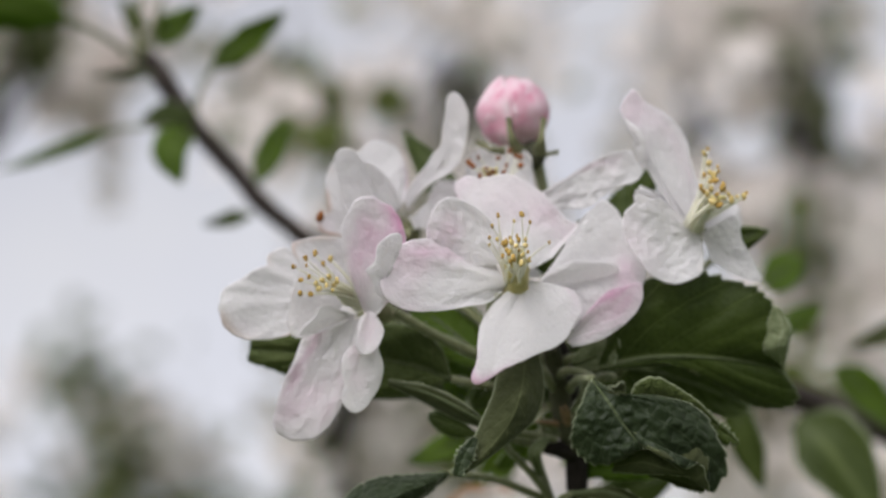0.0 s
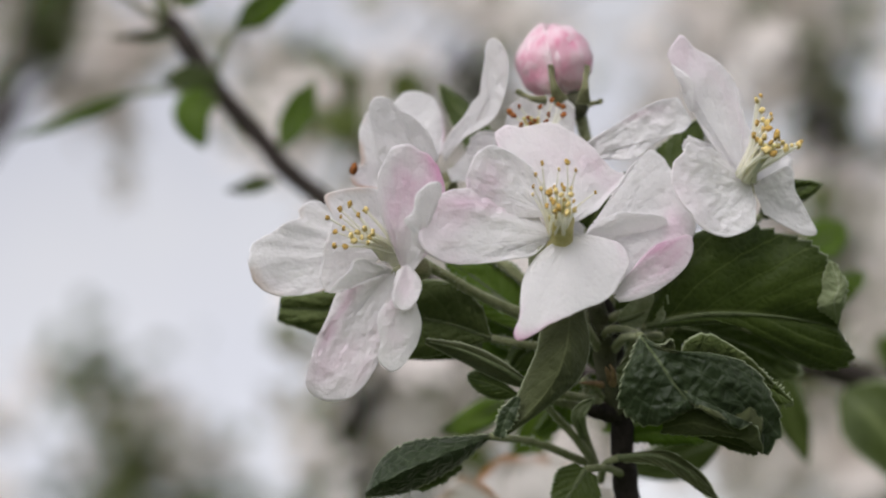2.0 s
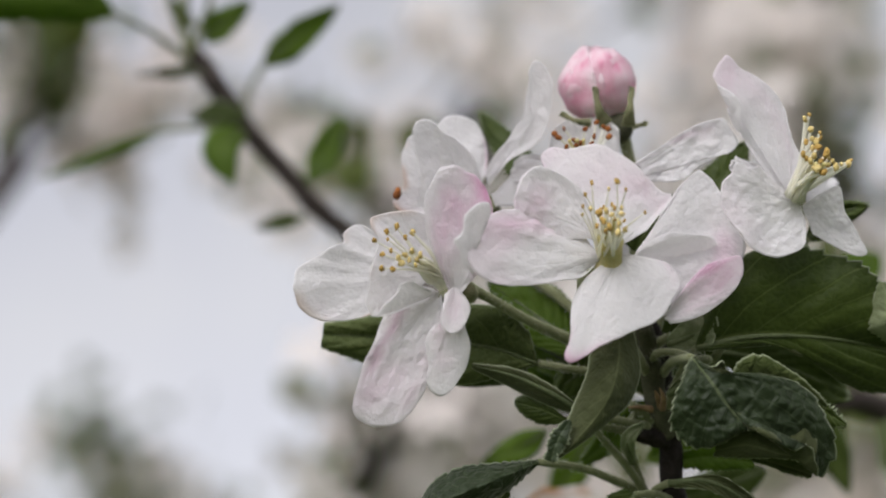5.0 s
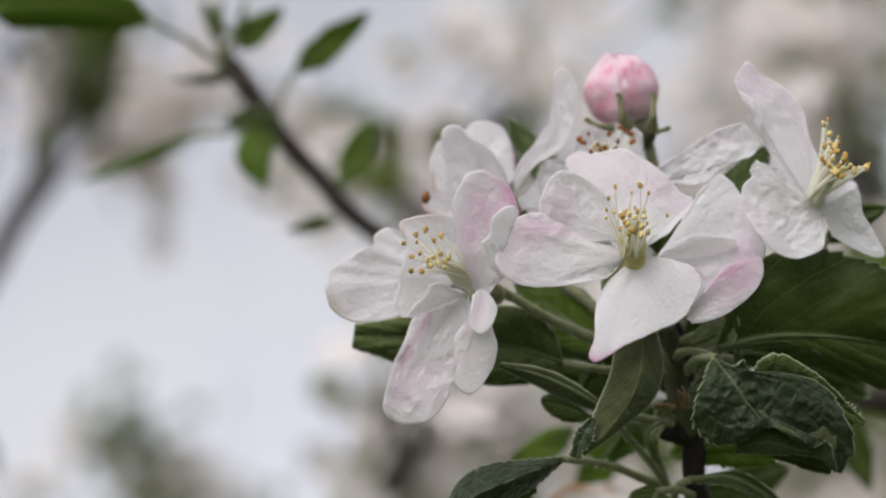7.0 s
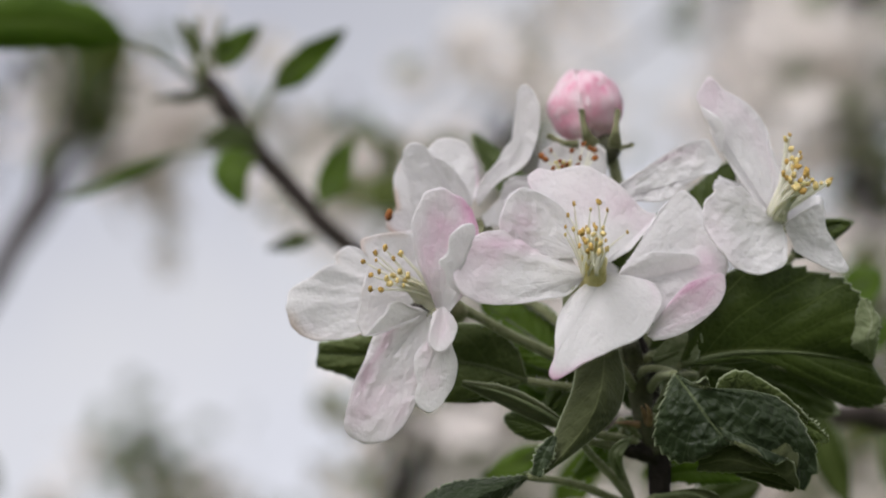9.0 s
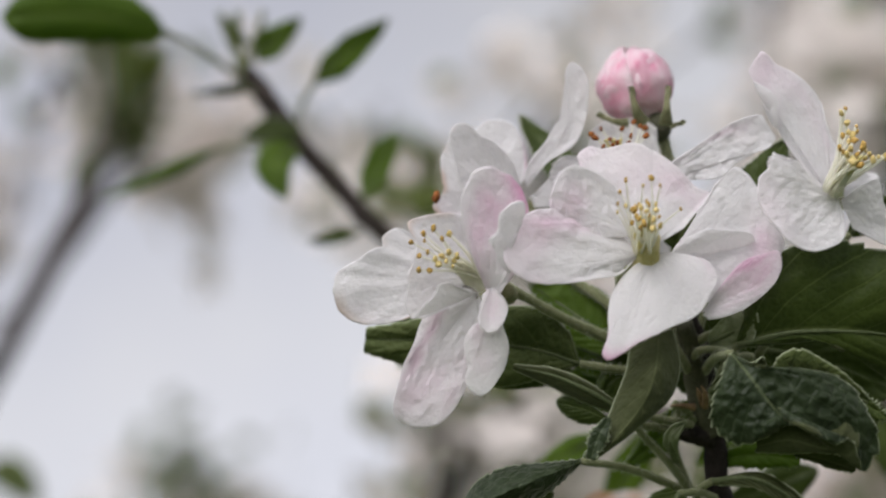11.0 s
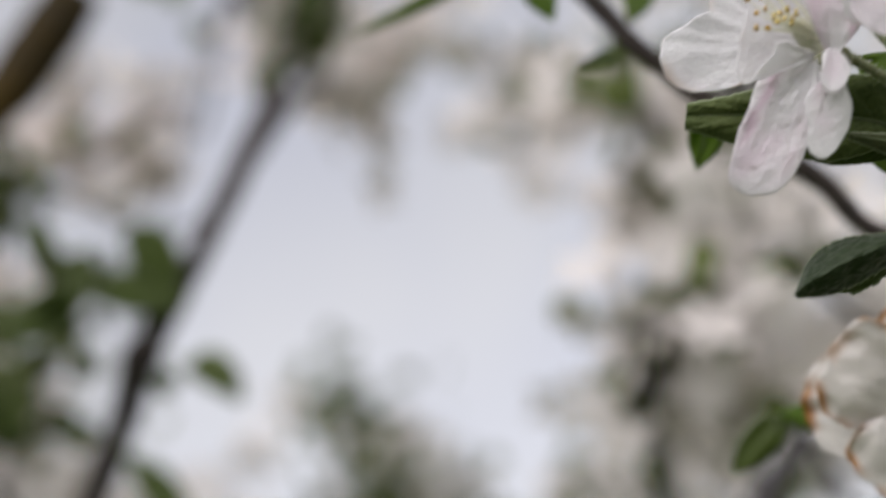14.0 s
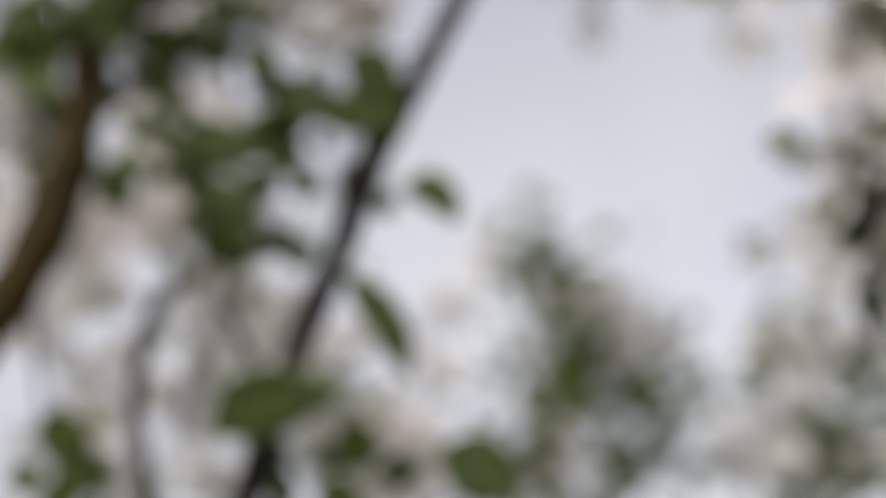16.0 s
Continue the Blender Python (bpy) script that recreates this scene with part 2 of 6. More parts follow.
def tube(points, radii, sides=10, steps=24, rough=0.0, seed=0, bm=None):
    """A tapered round limb through the points; radii in millimetres."""
    bm = bm or bmesh.new()
    rings = []
    for s in range(steps + 1):
        t = s / steps
        p = curve_at(points, t)
        d = (curve_at(points, min(1, t + 0.01)) - curve_at(points, max(0, t - 0.01))).normalized()
        a = d.orthogonal().normalized() if not rings else (last - d * last.dot(d)).normalized()
        last = a
        c = d.cross(a)
        x = t * (len(radii) - 1)
        i = min(int(x), len(radii) - 2)
        r = (radii[i] * (1 - x + i) + radii[i + 1] * (x - i)) / 1000
        ring = []
        for k in range(sides):
            g = 2 * math.pi * k / sides
            rr = r * (1 + rough * noise.noise(Vector((math.cos(g) * 1.3 + seed, math.sin(g) * 1.3, t * steps * 0.35))))
            ring.append(bm.verts.new(p + (a * math.cos(g) + c * math.sin(g)) * rr))
        rings.append(ring)
    for r0, r1 in zip(rings, rings[1:]):
        for k in range(sides):
            bm.faces.new((r0[k], r0[(k + 1) % sides], r1[(k + 1) % sides], r1[k]))
    for ring, flip in ((rings[0], True), (rings[-1], False)):
        bm.faces.new(ring[::-1] if flip else ring)
    return bm


def profile(kind, v, widest, claw, blunt):
    if kind == "taper":
        return max(0.02, (1 - v) ** 0.85)
    if kind == "pointed":
        if v < widest:
            return claw + (1 - claw) * math.sin(math.pi / 2 * v / widest) ** 0.9
        x = (v - widest) / (1 - widest)
        return max(0.0, 1 - x**blunt) ** 0.85
    if v < widest:
        x = v / widest
        return claw + (1 - claw) * (0.5 - 0.5 * math.cos(math.pi * x)) ** 0.8
    x = (v - widest) / (1 - widest)
    return max(0.0, 1 - x**blunt) ** 0.5


def width_at(widths, v, end):
    """The half width at v from a few of them spread evenly from base to tip, rounded off at the tip."""
    x = v * (len(widths) - 1)
    i = min(int(x), len(widths) - 2)
    u = x - i
    p1, p2 = widths[i], widths[i + 1]
    p0 = widths[i - 1] if i else p1
    p3 = widths[i + 2] if i + 2 < len(widths) else p2
    w = 0.5 * (2 * p1 + (p2 - p0) * u + (2 * p0 - 5 * p1 + 4 * p2 - p3) * u * u + (3 * p1 - p0 - 3 * p2 + p3) * u**3)
    return max(0.0, w) * (max(0.0, 1 - (max(0.0, v - 1 + end) / end) ** 2.3) ** 0.5 if v > 1 - end else 1.0)


def sheet(spine, face, left, right, face_tip=None, kind="petal", widest=0.62, claw=0.14, blunt=2.4, curl=(0, 0), curl_tip=None,
          ruffle=0.5, wrinkle=0.12, notch=0.0, teeth=0.0, veins=0, relief=0.0, blush=(0.0, 0.0, 0.0), worn=0.0, seed=0, across=36, along=46, end=0.16, wave=0.7,
          quilt=0.25, fan=True):
    """A petal or leaf blade: a line of places from base to tip, the way its face looks, half widths in millimetres on each side as seen
    from its face with the tip up (one, or several from base to tip), the degrees by which each side bends towards its face, ruffles and
    wrinkles in millimetres. blush: at the base, at the tip and at the left (negative) or right rim. fan: its lines spread to the outer rim."""
    bm = bmesh.new()
    uv = bm.loops.layers.uv.new("UVMap")
    lay = {k: bm.verts.layers.float.new(k) for k in ("blush", "worn", "vein", "rim", "phase")}
    f0, f1 = way(*face), way(*(face_tip or face))
    c0, c1 = curl, curl_tip or curl
    fan = fan and not veins and kind != "taper"
    length = sum((spine[i + 1] - spine[i]).length for i in range(len(spine) - 1))
    table = []
    for side in (left, right):
        fine = [width_at(side, k / 100, end) if isinstance(side, tuple) else side * profile(kind, min(k / 100, 0.9985), widest, claw, blunt) for k in range(101)]
        table.append((fine, [max(fine[: k + 1]) for k in range(101)]))

    def read(values, v):
        x = min(max(v, 0.0), 1.0) * 100
        i = min(int(x), 99)
        return values[i] * (1 - x + i) + values[i + 1] * (x - i)

    frames = []
    for k in range(101):
        v = k / 100
        p = curve_at(spine, v)
        d = (curve_at(spine, min(1, v + 0.02)) - curve_at(spine, max(0, v - 0.02))).normalized()
        nrm = f0.lerp(f1, v)
        nrm = (nrm - d * nrm.dot(d)).normalized()
        frames.append((p, d, nrm))
    grid, coords = [[None] * (across + 1) for _ in range(along + 1)], {}
    for i in range(across + 1):
        u = -1 + 2 * i / across
        a, k = abs(u), (0 if u < 0 else 1)
        fine, grown = table[k]
        far = 1.0
        if fan:
            reach = a * max(fine)
            far = max((n for n in range(101) if fine[n] >= reach - 1e-9), default=0) / 100
            if far < 1 and fine[int(far * 100)] > reach:
                n = int(far * 100)
                far += 0.01 * (fine[n] - reach) / max(1e-9, fine[n] - fine[n + 1])
            far *= 1 + 0.045 * noise.noise(Vector((u * 3.0, seed * 4.7, 1.0))) + 0.015 * noise.noise(Vector((u * 8.0, seed * 2.7, 1.0))) + 0.006 * noise.noise(Vector((u * 21.0, seed * 1.7, 1.0)))
        for j in range(along + 1):
            s = j / along
            r = math.sin(s * math.pi / 2) ** 1.15 * 0.9985 if not fan else s**0.85
            v = r * far
            x_ = min(max(v, 0.0), 1.0) * 100
            n = min(int(x_), 99)
            (p0, d0, n0), (p1, d1, n1) = frames[n], frames[n + 1]
            p, d = p0.lerp(p1, x_ - n) + d1 * length * max(0.0, v - 1.0), d0.lerp(d1, x_ - n)
            nrm = n0.lerp(n1, x_ - n)
            rgt = d.cross(nrm)
            irregular = 1 + 0.07 * noise.noise(Vector((v * 3.1, seed * 7.3, 2.0 + 3 * k))) + 0.04 * noise.noise(Vector((v * 11.0, seed * 3.3, 2.0 + 3 * k)))
            ww = read(grown if fan else fine, v) * irregular / 1000
            if teeth:
                saw = (v * 19 + noise.noise(Vector((v * 6, seed, 1)))) % 1.0
                ww *= 1 + teeth * (saw - 0.5) * min(1, 4 * v) * (1 - v**6)
            bend = radians(c0[k] * (1 - v) + c1[k] * v)
            if abs(bend) > 0.01:
                x, z = ww / bend * math.sin(bend * a), ww / bend * (1 - math.cos(bend * a))
            else:
                x, z = ww * a, 0.0
            q = p + rgt * (x if u > 0 else -x) + nrm * z
            rim = max(a * min(1, v * 2), r)
            nz = noise.noise(Vector((u * 1.7 + seed * 3.1, v * 2.6, seed * 1.7)))
            q += nrm * (ruffle * nz * (0.25 + a * a) * min(1, v * 2.2)) / 1000
            q += nrm * wave * (noise.noise(Vector((v * 5.5 + u * 2.0, seed * 5.1, 3.0 + 5 * k))) + (0.0 if veins else 0.6 * noise.noise(Vector((u * 7.0, v * 4.0, seed * 3.1))))) * rim**4 * min(1, v * 2) / 1000
            xm, ym = (x if u > 0 else -x) * 1000, v * length * 1000
            if quilt and veins:
                q += nrm * quilt * (0.37 - abs(noise.noise(Vector((xm / 3.4 + seed, ym / 3.4, 1.0)))) - 0.6 * abs(noise.noise(Vector((xm / 1.7 + seed, ym / 1.7, 2.0))))) / 1000
            elif quilt:
                q += nrm * quilt * (0.37 - abs(noise.noise(Vector((u * 3.2 + seed, v * 4.2, 1.0)))) - 0.5 * abs(noise.noise(Vector((u * 7 + seed, v * 9, 2.0))))) / 1000
            if veins:
                nz2 = 0.6 * noise.noise(Vector((xm / 4.5 + seed, ym / 4.5, seed * 2.3))) + 0.3 * noise.noise(Vector((xm / 2.0, ym / 2.0 + seed, 4.0)))
            else:
                nz2 = 0.5 * noise.noise(Vector((u * 3.5 + seed, v * 2.6, seed * 2.3))) + 0.24 * noise.noise(Vector((u * 7, v * 6 + seed, 4.0))) + 0.14 * noise.noise(Vector((u * 13, v * 12, seed + 7.0)))
            q += nrm * wrinkle * nz2 * min(1, v * 3) / 1000
            if notch:
                q -= d * length * notch * math.exp(-((u / 0.35) ** 2)) * r**10
            vein = phase = 0.0
            if veins:
                ph = (v - 0.42 * a * (1 - 0.4 * v)) * veins + (0.35 * min(1, a * 8) if u > 0 else 0.0)
                fr = abs((ph % 1.0) - 0.5) * 2
                phase = ph + 8.5
                q += nrm * relief * ((1 - fr**2) * (0.35 + a) * (1 - a**4)) / 1000
                vein = 1.0 if a < 0.035 else 0.0
            vert = bm.verts.new(q)
            vert[lay["vein"]], vert[lay["phase"]] = vein, phase
            vert[lay["rim"]] = max(0.0, (max(a, v) - 0.94) / 0.06) if veins else 0.0
            side_ = max(0.0, -u if blush[2] < 0 else u)
            vert[lay["blush"]] = min(1.0, max(0.0, blush[0] * max(0.0, 1 - v) ** 1.5 + blush[1] * r**3 + abs(blush[2]) * side_**1.1 * min(1, 3 * v) + (blush[3] * math.exp(-((u / 0.4) ** 2)) * r**7 if len(blush) > 3 else 0.0)))
            vert[lay["worn"]] = min(1.0, worn * max(0.0, rim - 0.88) / 0.12 * max(0.0, 0.4 + 1.8 * noise.noise(Vector((u * 2.2, v * 2.2, seed + 9.0))))) if worn else 0.0
            coords[vert] = (u * 0.5 + 0.5, r)
            grid[j][i] = vert
    for r0, r1 in zip(grid, grid[1:]):
        for i in range(across):
            fc = bm.faces.new((r0[i], r0[i + 1], r1[i + 1], r1[i]))
            for lp in fc.loops:
                lp[uv].uv = coords[lp.vert]
    return bm


def ball(centre, axes_mm, direction=Vector((0, 0, 1)), detail=2, lumps=0.0, waist=0.0, seed=0, bm=None):
    """A rounded, slightly lumpy body, longer along its direction; waist pinches it into two lobes."""
    bm = bm or bmesh.new()
    made = bmesh.ops.create_icosphere(bm, subdivisions=detail, radius=1.0)["verts"]
    turn = direction.to_track_quat("Z", "Y").to_matrix()
    for v in made:
        k = 1 + lumps * noise.noise(v.co * 2.1 + Vector((seed, 0, 0)))
        c = Vector((v.co.x * axes_mm[0], v.co.y * axes_mm[1], v.co.z * axes_mm[2])) * k
        if waist:
            c.x *= 1 - waist * math.exp(-((v.co.y / 0.25) ** 2))
        v.co = centre + turn @ c / 1000
    return bm


def petal(parent, spine, face, left, right, material=PETAL, label="", **more):
    return part("petal", sheet(spine, face, left, right, **more), material, parent, label, 0.00022)


def fan_petal(parent, base, rim, cup=1.2, wave=0.5, crinkle=0.14, stains=(), worn=0.0, seed=0, across=72, along=36, material=None, label="", name="petal"):
    """A thin petal that spreads from its base to a rim led through a few places: hollow by cup, its rim waved, its
    skin crinkled (millimetres). stains: pink flushes as (along the rim 0 to 1, outwards 0 to 1, reach, depth of colour)."""
    bm = bmesh.new()
    uv = bm.loops.layers.uv.new("UVMap")
    lay = {k: bm.verts.layers.float.new(k) for k in ("blush", "worn")}
    nrm = Vector((0, 0, 0))
    for a, b_ in zip(rim, rim[1:]):
        nrm += (a - base).cross(b_ - base)
    nrm.normalize()
    if nrm.dot(way(0, 0, -1)) < 0:
        nrm = -nrm
    fine = [curve_at(rim, k / 300) for k in range(301)]
    run = [0.0]
    for a, b_ in zip(fine, fine[1:]):
        run.append(run[-1] + (b_ - a).length * 1000)
    edges, k = [], 0
    for i in range(across + 1):
        while k < 299 and run[k + 1] < run[-1] * i / across:
            k += 1
        edges.append(fine[k].lerp(fine[k + 1], (run[-1] * i / across - run[k]) / max(1e-9, run[k + 1] - run[k])))
    rows_, co = [], {}
    for j in range(along + 1):
        s = 0.03 + 0.97 * (j / along) ** 0.9
        row = []
        for i in range(across + 1):
            u, way_mm = i / across, run[-1] * i / across
            edge = edges[i]
            out = edge - base
            out -= nrm * out.dot(nrm) * 0.5
            q = base + out * s * (1 + s**3 * (0.020 * noise.noise(Vector((way_mm / 5, seed, 0.5))) + 0.012 * noise.noise(Vector((way_mm / 1.7, seed, 1.5)))))
            x, y = (q - base).dot(Vector((1, 0, 0))) * 1000, (q - base).dot(way(0, 1, 0)) * 1000
            h = cup * -1.6 * s * (1 - s)
            h += 0.55 * noise.noise(Vector((x / 6.5 + seed * 3.1, y / 6.5, seed))) * min(1, 2 * s)
            h += wave * noise.noise(Vector((way_mm / 5.5, seed * 5.1, 3.0))) * s**3
            h += crinkle * (1.5 * (0.35 - abs(noise.noise(Vector((x / 3.6, y / 3.6, seed))))) + 1.1 * noise.noise(Vector((x / 1.6, y / 1.6, seed))) + 0.8 * noise.noise(Vector((x / 0.75, y / 0.75, seed + 4)))) * min(1, 3 * s)
            h += 0.13 * noise.noise(Vector((way_mm / 2.0, s * 2.0, seed + 8.0))) * min(1, 3 * s) * (1.2 - s)
            v = bm.verts.new(q + nrm * h / 1000)
            pink = sum(k * math.exp(-(((u - cu) / r) ** 2 + ((s - cs) / r) ** 2)) for cu, cs, r, k in stains)
            v[lay["blush"]] = min(1.0, max(0.0, pink * (1 + 0.5 * noise.noise(Vector((x / 3.5, y / 3.5, seed + 2))))))
            v[lay["worn"]] = min(1.0, worn * max(0.0, s - 0.9) / 0.1 * max(0.0, 0.2 + 1.8 * noise.noise(Vector((u * 7, 1.2, seed + 9.0))))) if worn else 0.0
            co[v] = (u, s)
            row.append(v)
        rows_.append(row)
    for r0, r1 in zip(rows_, rows_[1:]):
        for i in range(across):
            fc = bm.faces.new((r0[i], r0[i + 1], r1[i + 1], r1[i]))
            for lp in fc.loops:
                lp[uv].uv = co[lp.vert]
    bm.normal_update()
    if sum((f.normal.dot(nrm) * f.calc_area() for f in bm.faces)) < 0:
        bmesh.ops.reverse_faces(bm, faces=bm.faces)
    return part(name, bm, material or PETAL, parent, label, 0.00022)


def blade_between(spine, left, right, bow=1.0, dome=0.0, wave=0.8, crinkle=0.3, teeth=0.6, veins=7, relief=0.25, seed=0, across=36, along=70):
    """A leaf blade drawn between its midrib and its two rims, each led through a few places from base to tip; it bows away from the
    midrib, its rims are toothed and waved, its skin quilted between the side veins (millimetres)."""
    bm = bmesh.new()
    uv = bm.loops.layers.uv.new("UVMap")
    lay = {k: bm.verts.layers.float.new(k) for k in ("vein", "rim", "phase")}
    rows_, co = [], {}
    for j in range(along + 1):
        v = j / along
        mid = curve_at(spine, v)
        d = (curve_at(spine, min(1, v + 0.02)) - curve_at(spine, max(0, v - 0.02))).normalized()
        row = []
        for i in range(across + 1):
            u = -1 + 2 * i / across
            a = abs(u)
            edge = curve_at(left if u < 0 else right, v)
            out = edge - mid
            width = out.length
            saw = ((v * 15 + 2.2 * noise.noise(Vector((v * 5, seed, 1)))) % 1.0 - 0.5) * (1 + 0.8 * noise.noise(Vector((v * 14, seed, 5)))) * teeth / 1000
            q = mid + out * a + (out.normalized() * saw * a**6 if width > 1e-6 else Vector((0, 0, 0)))
            nrm = way(0, 0, -1)
            x, y = (q - spine[0]).dot(Vector((1, 0, 0))) * 1000, (q - spine[0]).dot(way(0, 1, 0)) * 1000
            h = (bow * 4 * a * (1 - a) + dome * (1 - a * a)) * min(1, width * 200)
            h += wave * noise.noise(Vector((v * 6, seed * 3.3, 2.0 + (u > 0)))) * a**2
            h += crinkle * (0.4 - abs(noise.noise(Vector((x / 3.2 + seed, y / 3.2, 1.0)))) - 0.6 * abs(noise.noise(Vector((x / 1.5 + seed, y / 1.5, 2.0)))))
            ph = (v - 0.34 * a * (1 - 0.4 * v)) * veins + (0.35 if u > 0 else 0.0)
            fr = abs((ph % 1.0) - 0.5) * 2
            h += relief * (1 - fr**2) * (0.35 + a) * (1 - a**4)
            vt = bm.verts.new(q + nrm * h / 1000)
            vt[lay["phase"]] = ph + 8.5
            vt[lay["vein"]] = 1.0 if a < 0.04 else 0.0
            vt[lay["rim"]] = max(0.0, 1 - (1 - a) * max(width, 0.001) / 0.00045)
            co[vt] = (u * 0.5 + 0.5, v)
            row.append(vt)
        rows_.append(row)
    for r0, r1 in zip(rows_, rows_[1:]):
        for i in range(across):
            fc = bm.faces.new((r0[i], r0[i + 1], r1[i + 1], r1[i]))
            for lp in fc.loops:
                lp[uv].uv = co[lp.vert]
    bm.normal_update()
    if sum((f.normal.dot(way(0, 0, -1)) * f.calc_area() for f in bm.faces)) < 0:
        bmesh.ops.reverse_faces(bm, faces=bm.faces)
    return bm


def drawn_leaf(label, spine, left, right, petiole=None, upper=LEAF, under=LEAF_UNDER, rib=0.0, group="leaves of the blossom spur", **more):
    """A leaf of its own from its midrib and rims, with a raised midrib and its petiole where they show."""
    ob = thing("apple_leaf", spine[0], label, "leaf", group)
    part("blade", blade_between(spine, left, right, **more), (upper, under), ob, "", 0.0003)
    if rib:
        part("midrib", tube([curve_at(spine, t) + way(0, 0, -0.25) / 1000 for t in (0, 0.33, 0.66, 0.96)], [rib, rib * 0.75, rib * 0.5, rib * 0.2], 7, 20), RIB, ob)
    if petiole:
        part("petiole", tube(petiole, [0.8, 0.65, 0.6], 8, 16, 0.1), STALK, ob)
        down(petiole, [0.8, 0.65, 0.6], ob, 3)
    return ob


def stamens(parent, base, heads, anther, spread=1.2, size=0.62, seed=0, thick=1.0):
    """Pale filaments that rise from round the flower's middle, each with its two-lobed anther."""
    rnd = random.Random(seed)
    for k, head in enumerate(heads):
        root = base + way(rnd.uniform(-spread, spread), rnd.uniform(-spread, spread) * 0.5, rnd.uniform(-spread, spread)) / 1000
        mid = root.lerp(head, 0.55) + way(rnd.uniform(-0.5, 0.5), rnd.uniform(-0.1, 0.6), rnd.uniform(-0.4, 0.4)) / 1000
        st = part("stamen", tube([root, mid, head], [0.28 * thick, 0.2 * thick, 0.13 * thick], 6, 8), FILAMENT, parent)
        d = (head - mid).normalized()
        g = size * rnd.uniform(0.7, 1.1)
        lie = (d + way(rnd.uniform(-0.8, 0.8), rnd.uniform(-0.5, 0.5), rnd.uniform(-0.8, 0.8))).normalized()
        m = anther if not isinstance(anther, tuple) else anther[k % len(anther)]
        part("anther", ball(head, (g * 0.62, g * rnd.uniform(0.7, 0.95), g * rnd.uniform(0.8, 1.15)), lie, 2, 0.6, 0.45, k + seed), m, st)


def pistil(parent, base, top, n=5, r=0.28):
    for k in range(n):
        a = 2 * math.pi * k / n
        off = way(math.cos(a), 0, math.sin(a)) / 1000
        tip = top + off * 1.1
        bm = tube([base + off * 0.5, base.lerp(top, 0.5) + off * 0.5, tip], [r * 1.2, r, r * 0.8], 6, 8)
        ball(tip, (0.42, 0.42, 0.3), (top - base).normalized(), 1, 0.2, 0, k, bm)
        part("style", bm, STYLE, parent)


def calyx(parent, base, up, size=2.0, lobes=5, spread=0.9, length=4.5, start=0.0):
    """The swollen green base of a flower with its small pointed sepals."""
    up = up.normalized()
    part("receptacle", ball(base - up * size * 0.0006, (size, size, size * 1.25), up, 2, 0.1), SEPAL, parent)
    a0 = up.orthogonal().normalized()
    for k in range(lobes):
        out = Matrix.Rotation(2 * math.pi * k / lobes + start, 3, up) @ a0
        p0 = base + (out * size * 0.8 + up * 0.3) / 1000
        p1 = p0 + (out * spread + up * 0.45) * length * 0.0005
        p2 = p1 + (out * spread - up * 0.35) * length * 0.0005
        bm = bmesh.new()
        steps, wide = 6, size * 0.62 / 1000
        side, rows_ = up.cross(out), []
        for s in range(steps + 1):
            t = s / steps
            p = p0.lerp(p1, t).lerp(p1.lerp(p2, t), t)
            w = wide * max(0.04, (1 - t) ** 0.8)
            rows_.append([bm.verts.new(p + side * w * x - up * abs(x) * w * 0.25) for x in (-1, -0.5, 0, 0.5, 1)])
        for r0, r1 in zip(rows_, rows_[1:]):
            for i in range(4):
                bm.faces.new((r0[i], r0[i + 1], r1[i + 1], r1[i]))
        part("sepal", bm, SEPAL, parent, "", 0.0003)


def down(points, radii, parent, seed=0, per_mm=16, reach=0.75):
    """Fine pale hairs that stand out all round a stalk."""
    rnd = random.Random(seed * 13 + len(points))
    quads = []
    for _ in range(int(sum((b_ - a).length for a, b_ in zip(points, points[1:])) * 1000 * per_mm)):
        t = rnd.random()
        p, d = curve_at(points, t), (curve_at(points, min(1, t + 0.02)) - curve_at(points, max(0, t - 0.02))).normalized()
        side = Matrix.Rotation(rnd.uniform(0, 2 * math.pi), 3, d) @ d.orthogonal().normalized()
        x = t * (len(radii) - 1)
        k = min(int(x), len(radii) - 2)
        root = p + side * (radii[k] * (1 - x + k) + radii[k + 1] * (x - k)) * 0.00095
        tip = root + (side + d * rnd.uniform(-0.7, 0.7) + d.cross(side) * rnd.uniform(-0.6, 0.6)) * rnd.uniform(0.4, 1.0) * reach / 1000
        w = d * 0.000022
        quads.append((root - w, root + w, tip + w * 0.3, tip - w * 0.3))
    me = bpy.data.meshes.new("down")
    base = base_of(parent)
    me.from_pydata([p - base for q in quads for p in q], [], [(4 * n, 4 * n + 1, 4 * n + 2, 4 * n + 3) for n in range(len(quads))])
    me.materials.append(DOWN)
    ob = new("down", me)
    ob.parent = parent
    return tagged(ob, "fine pale hairs on the stalk", kind="stuff")


def stalk(parent, points, radii, material=STALK, name="stalk", sides=10):
    ob = part(name, tube(points, radii, sides, 18, 0.12, len(points)), material, parent)
    down(points, radii, parent, len(parent.children))
    return ob


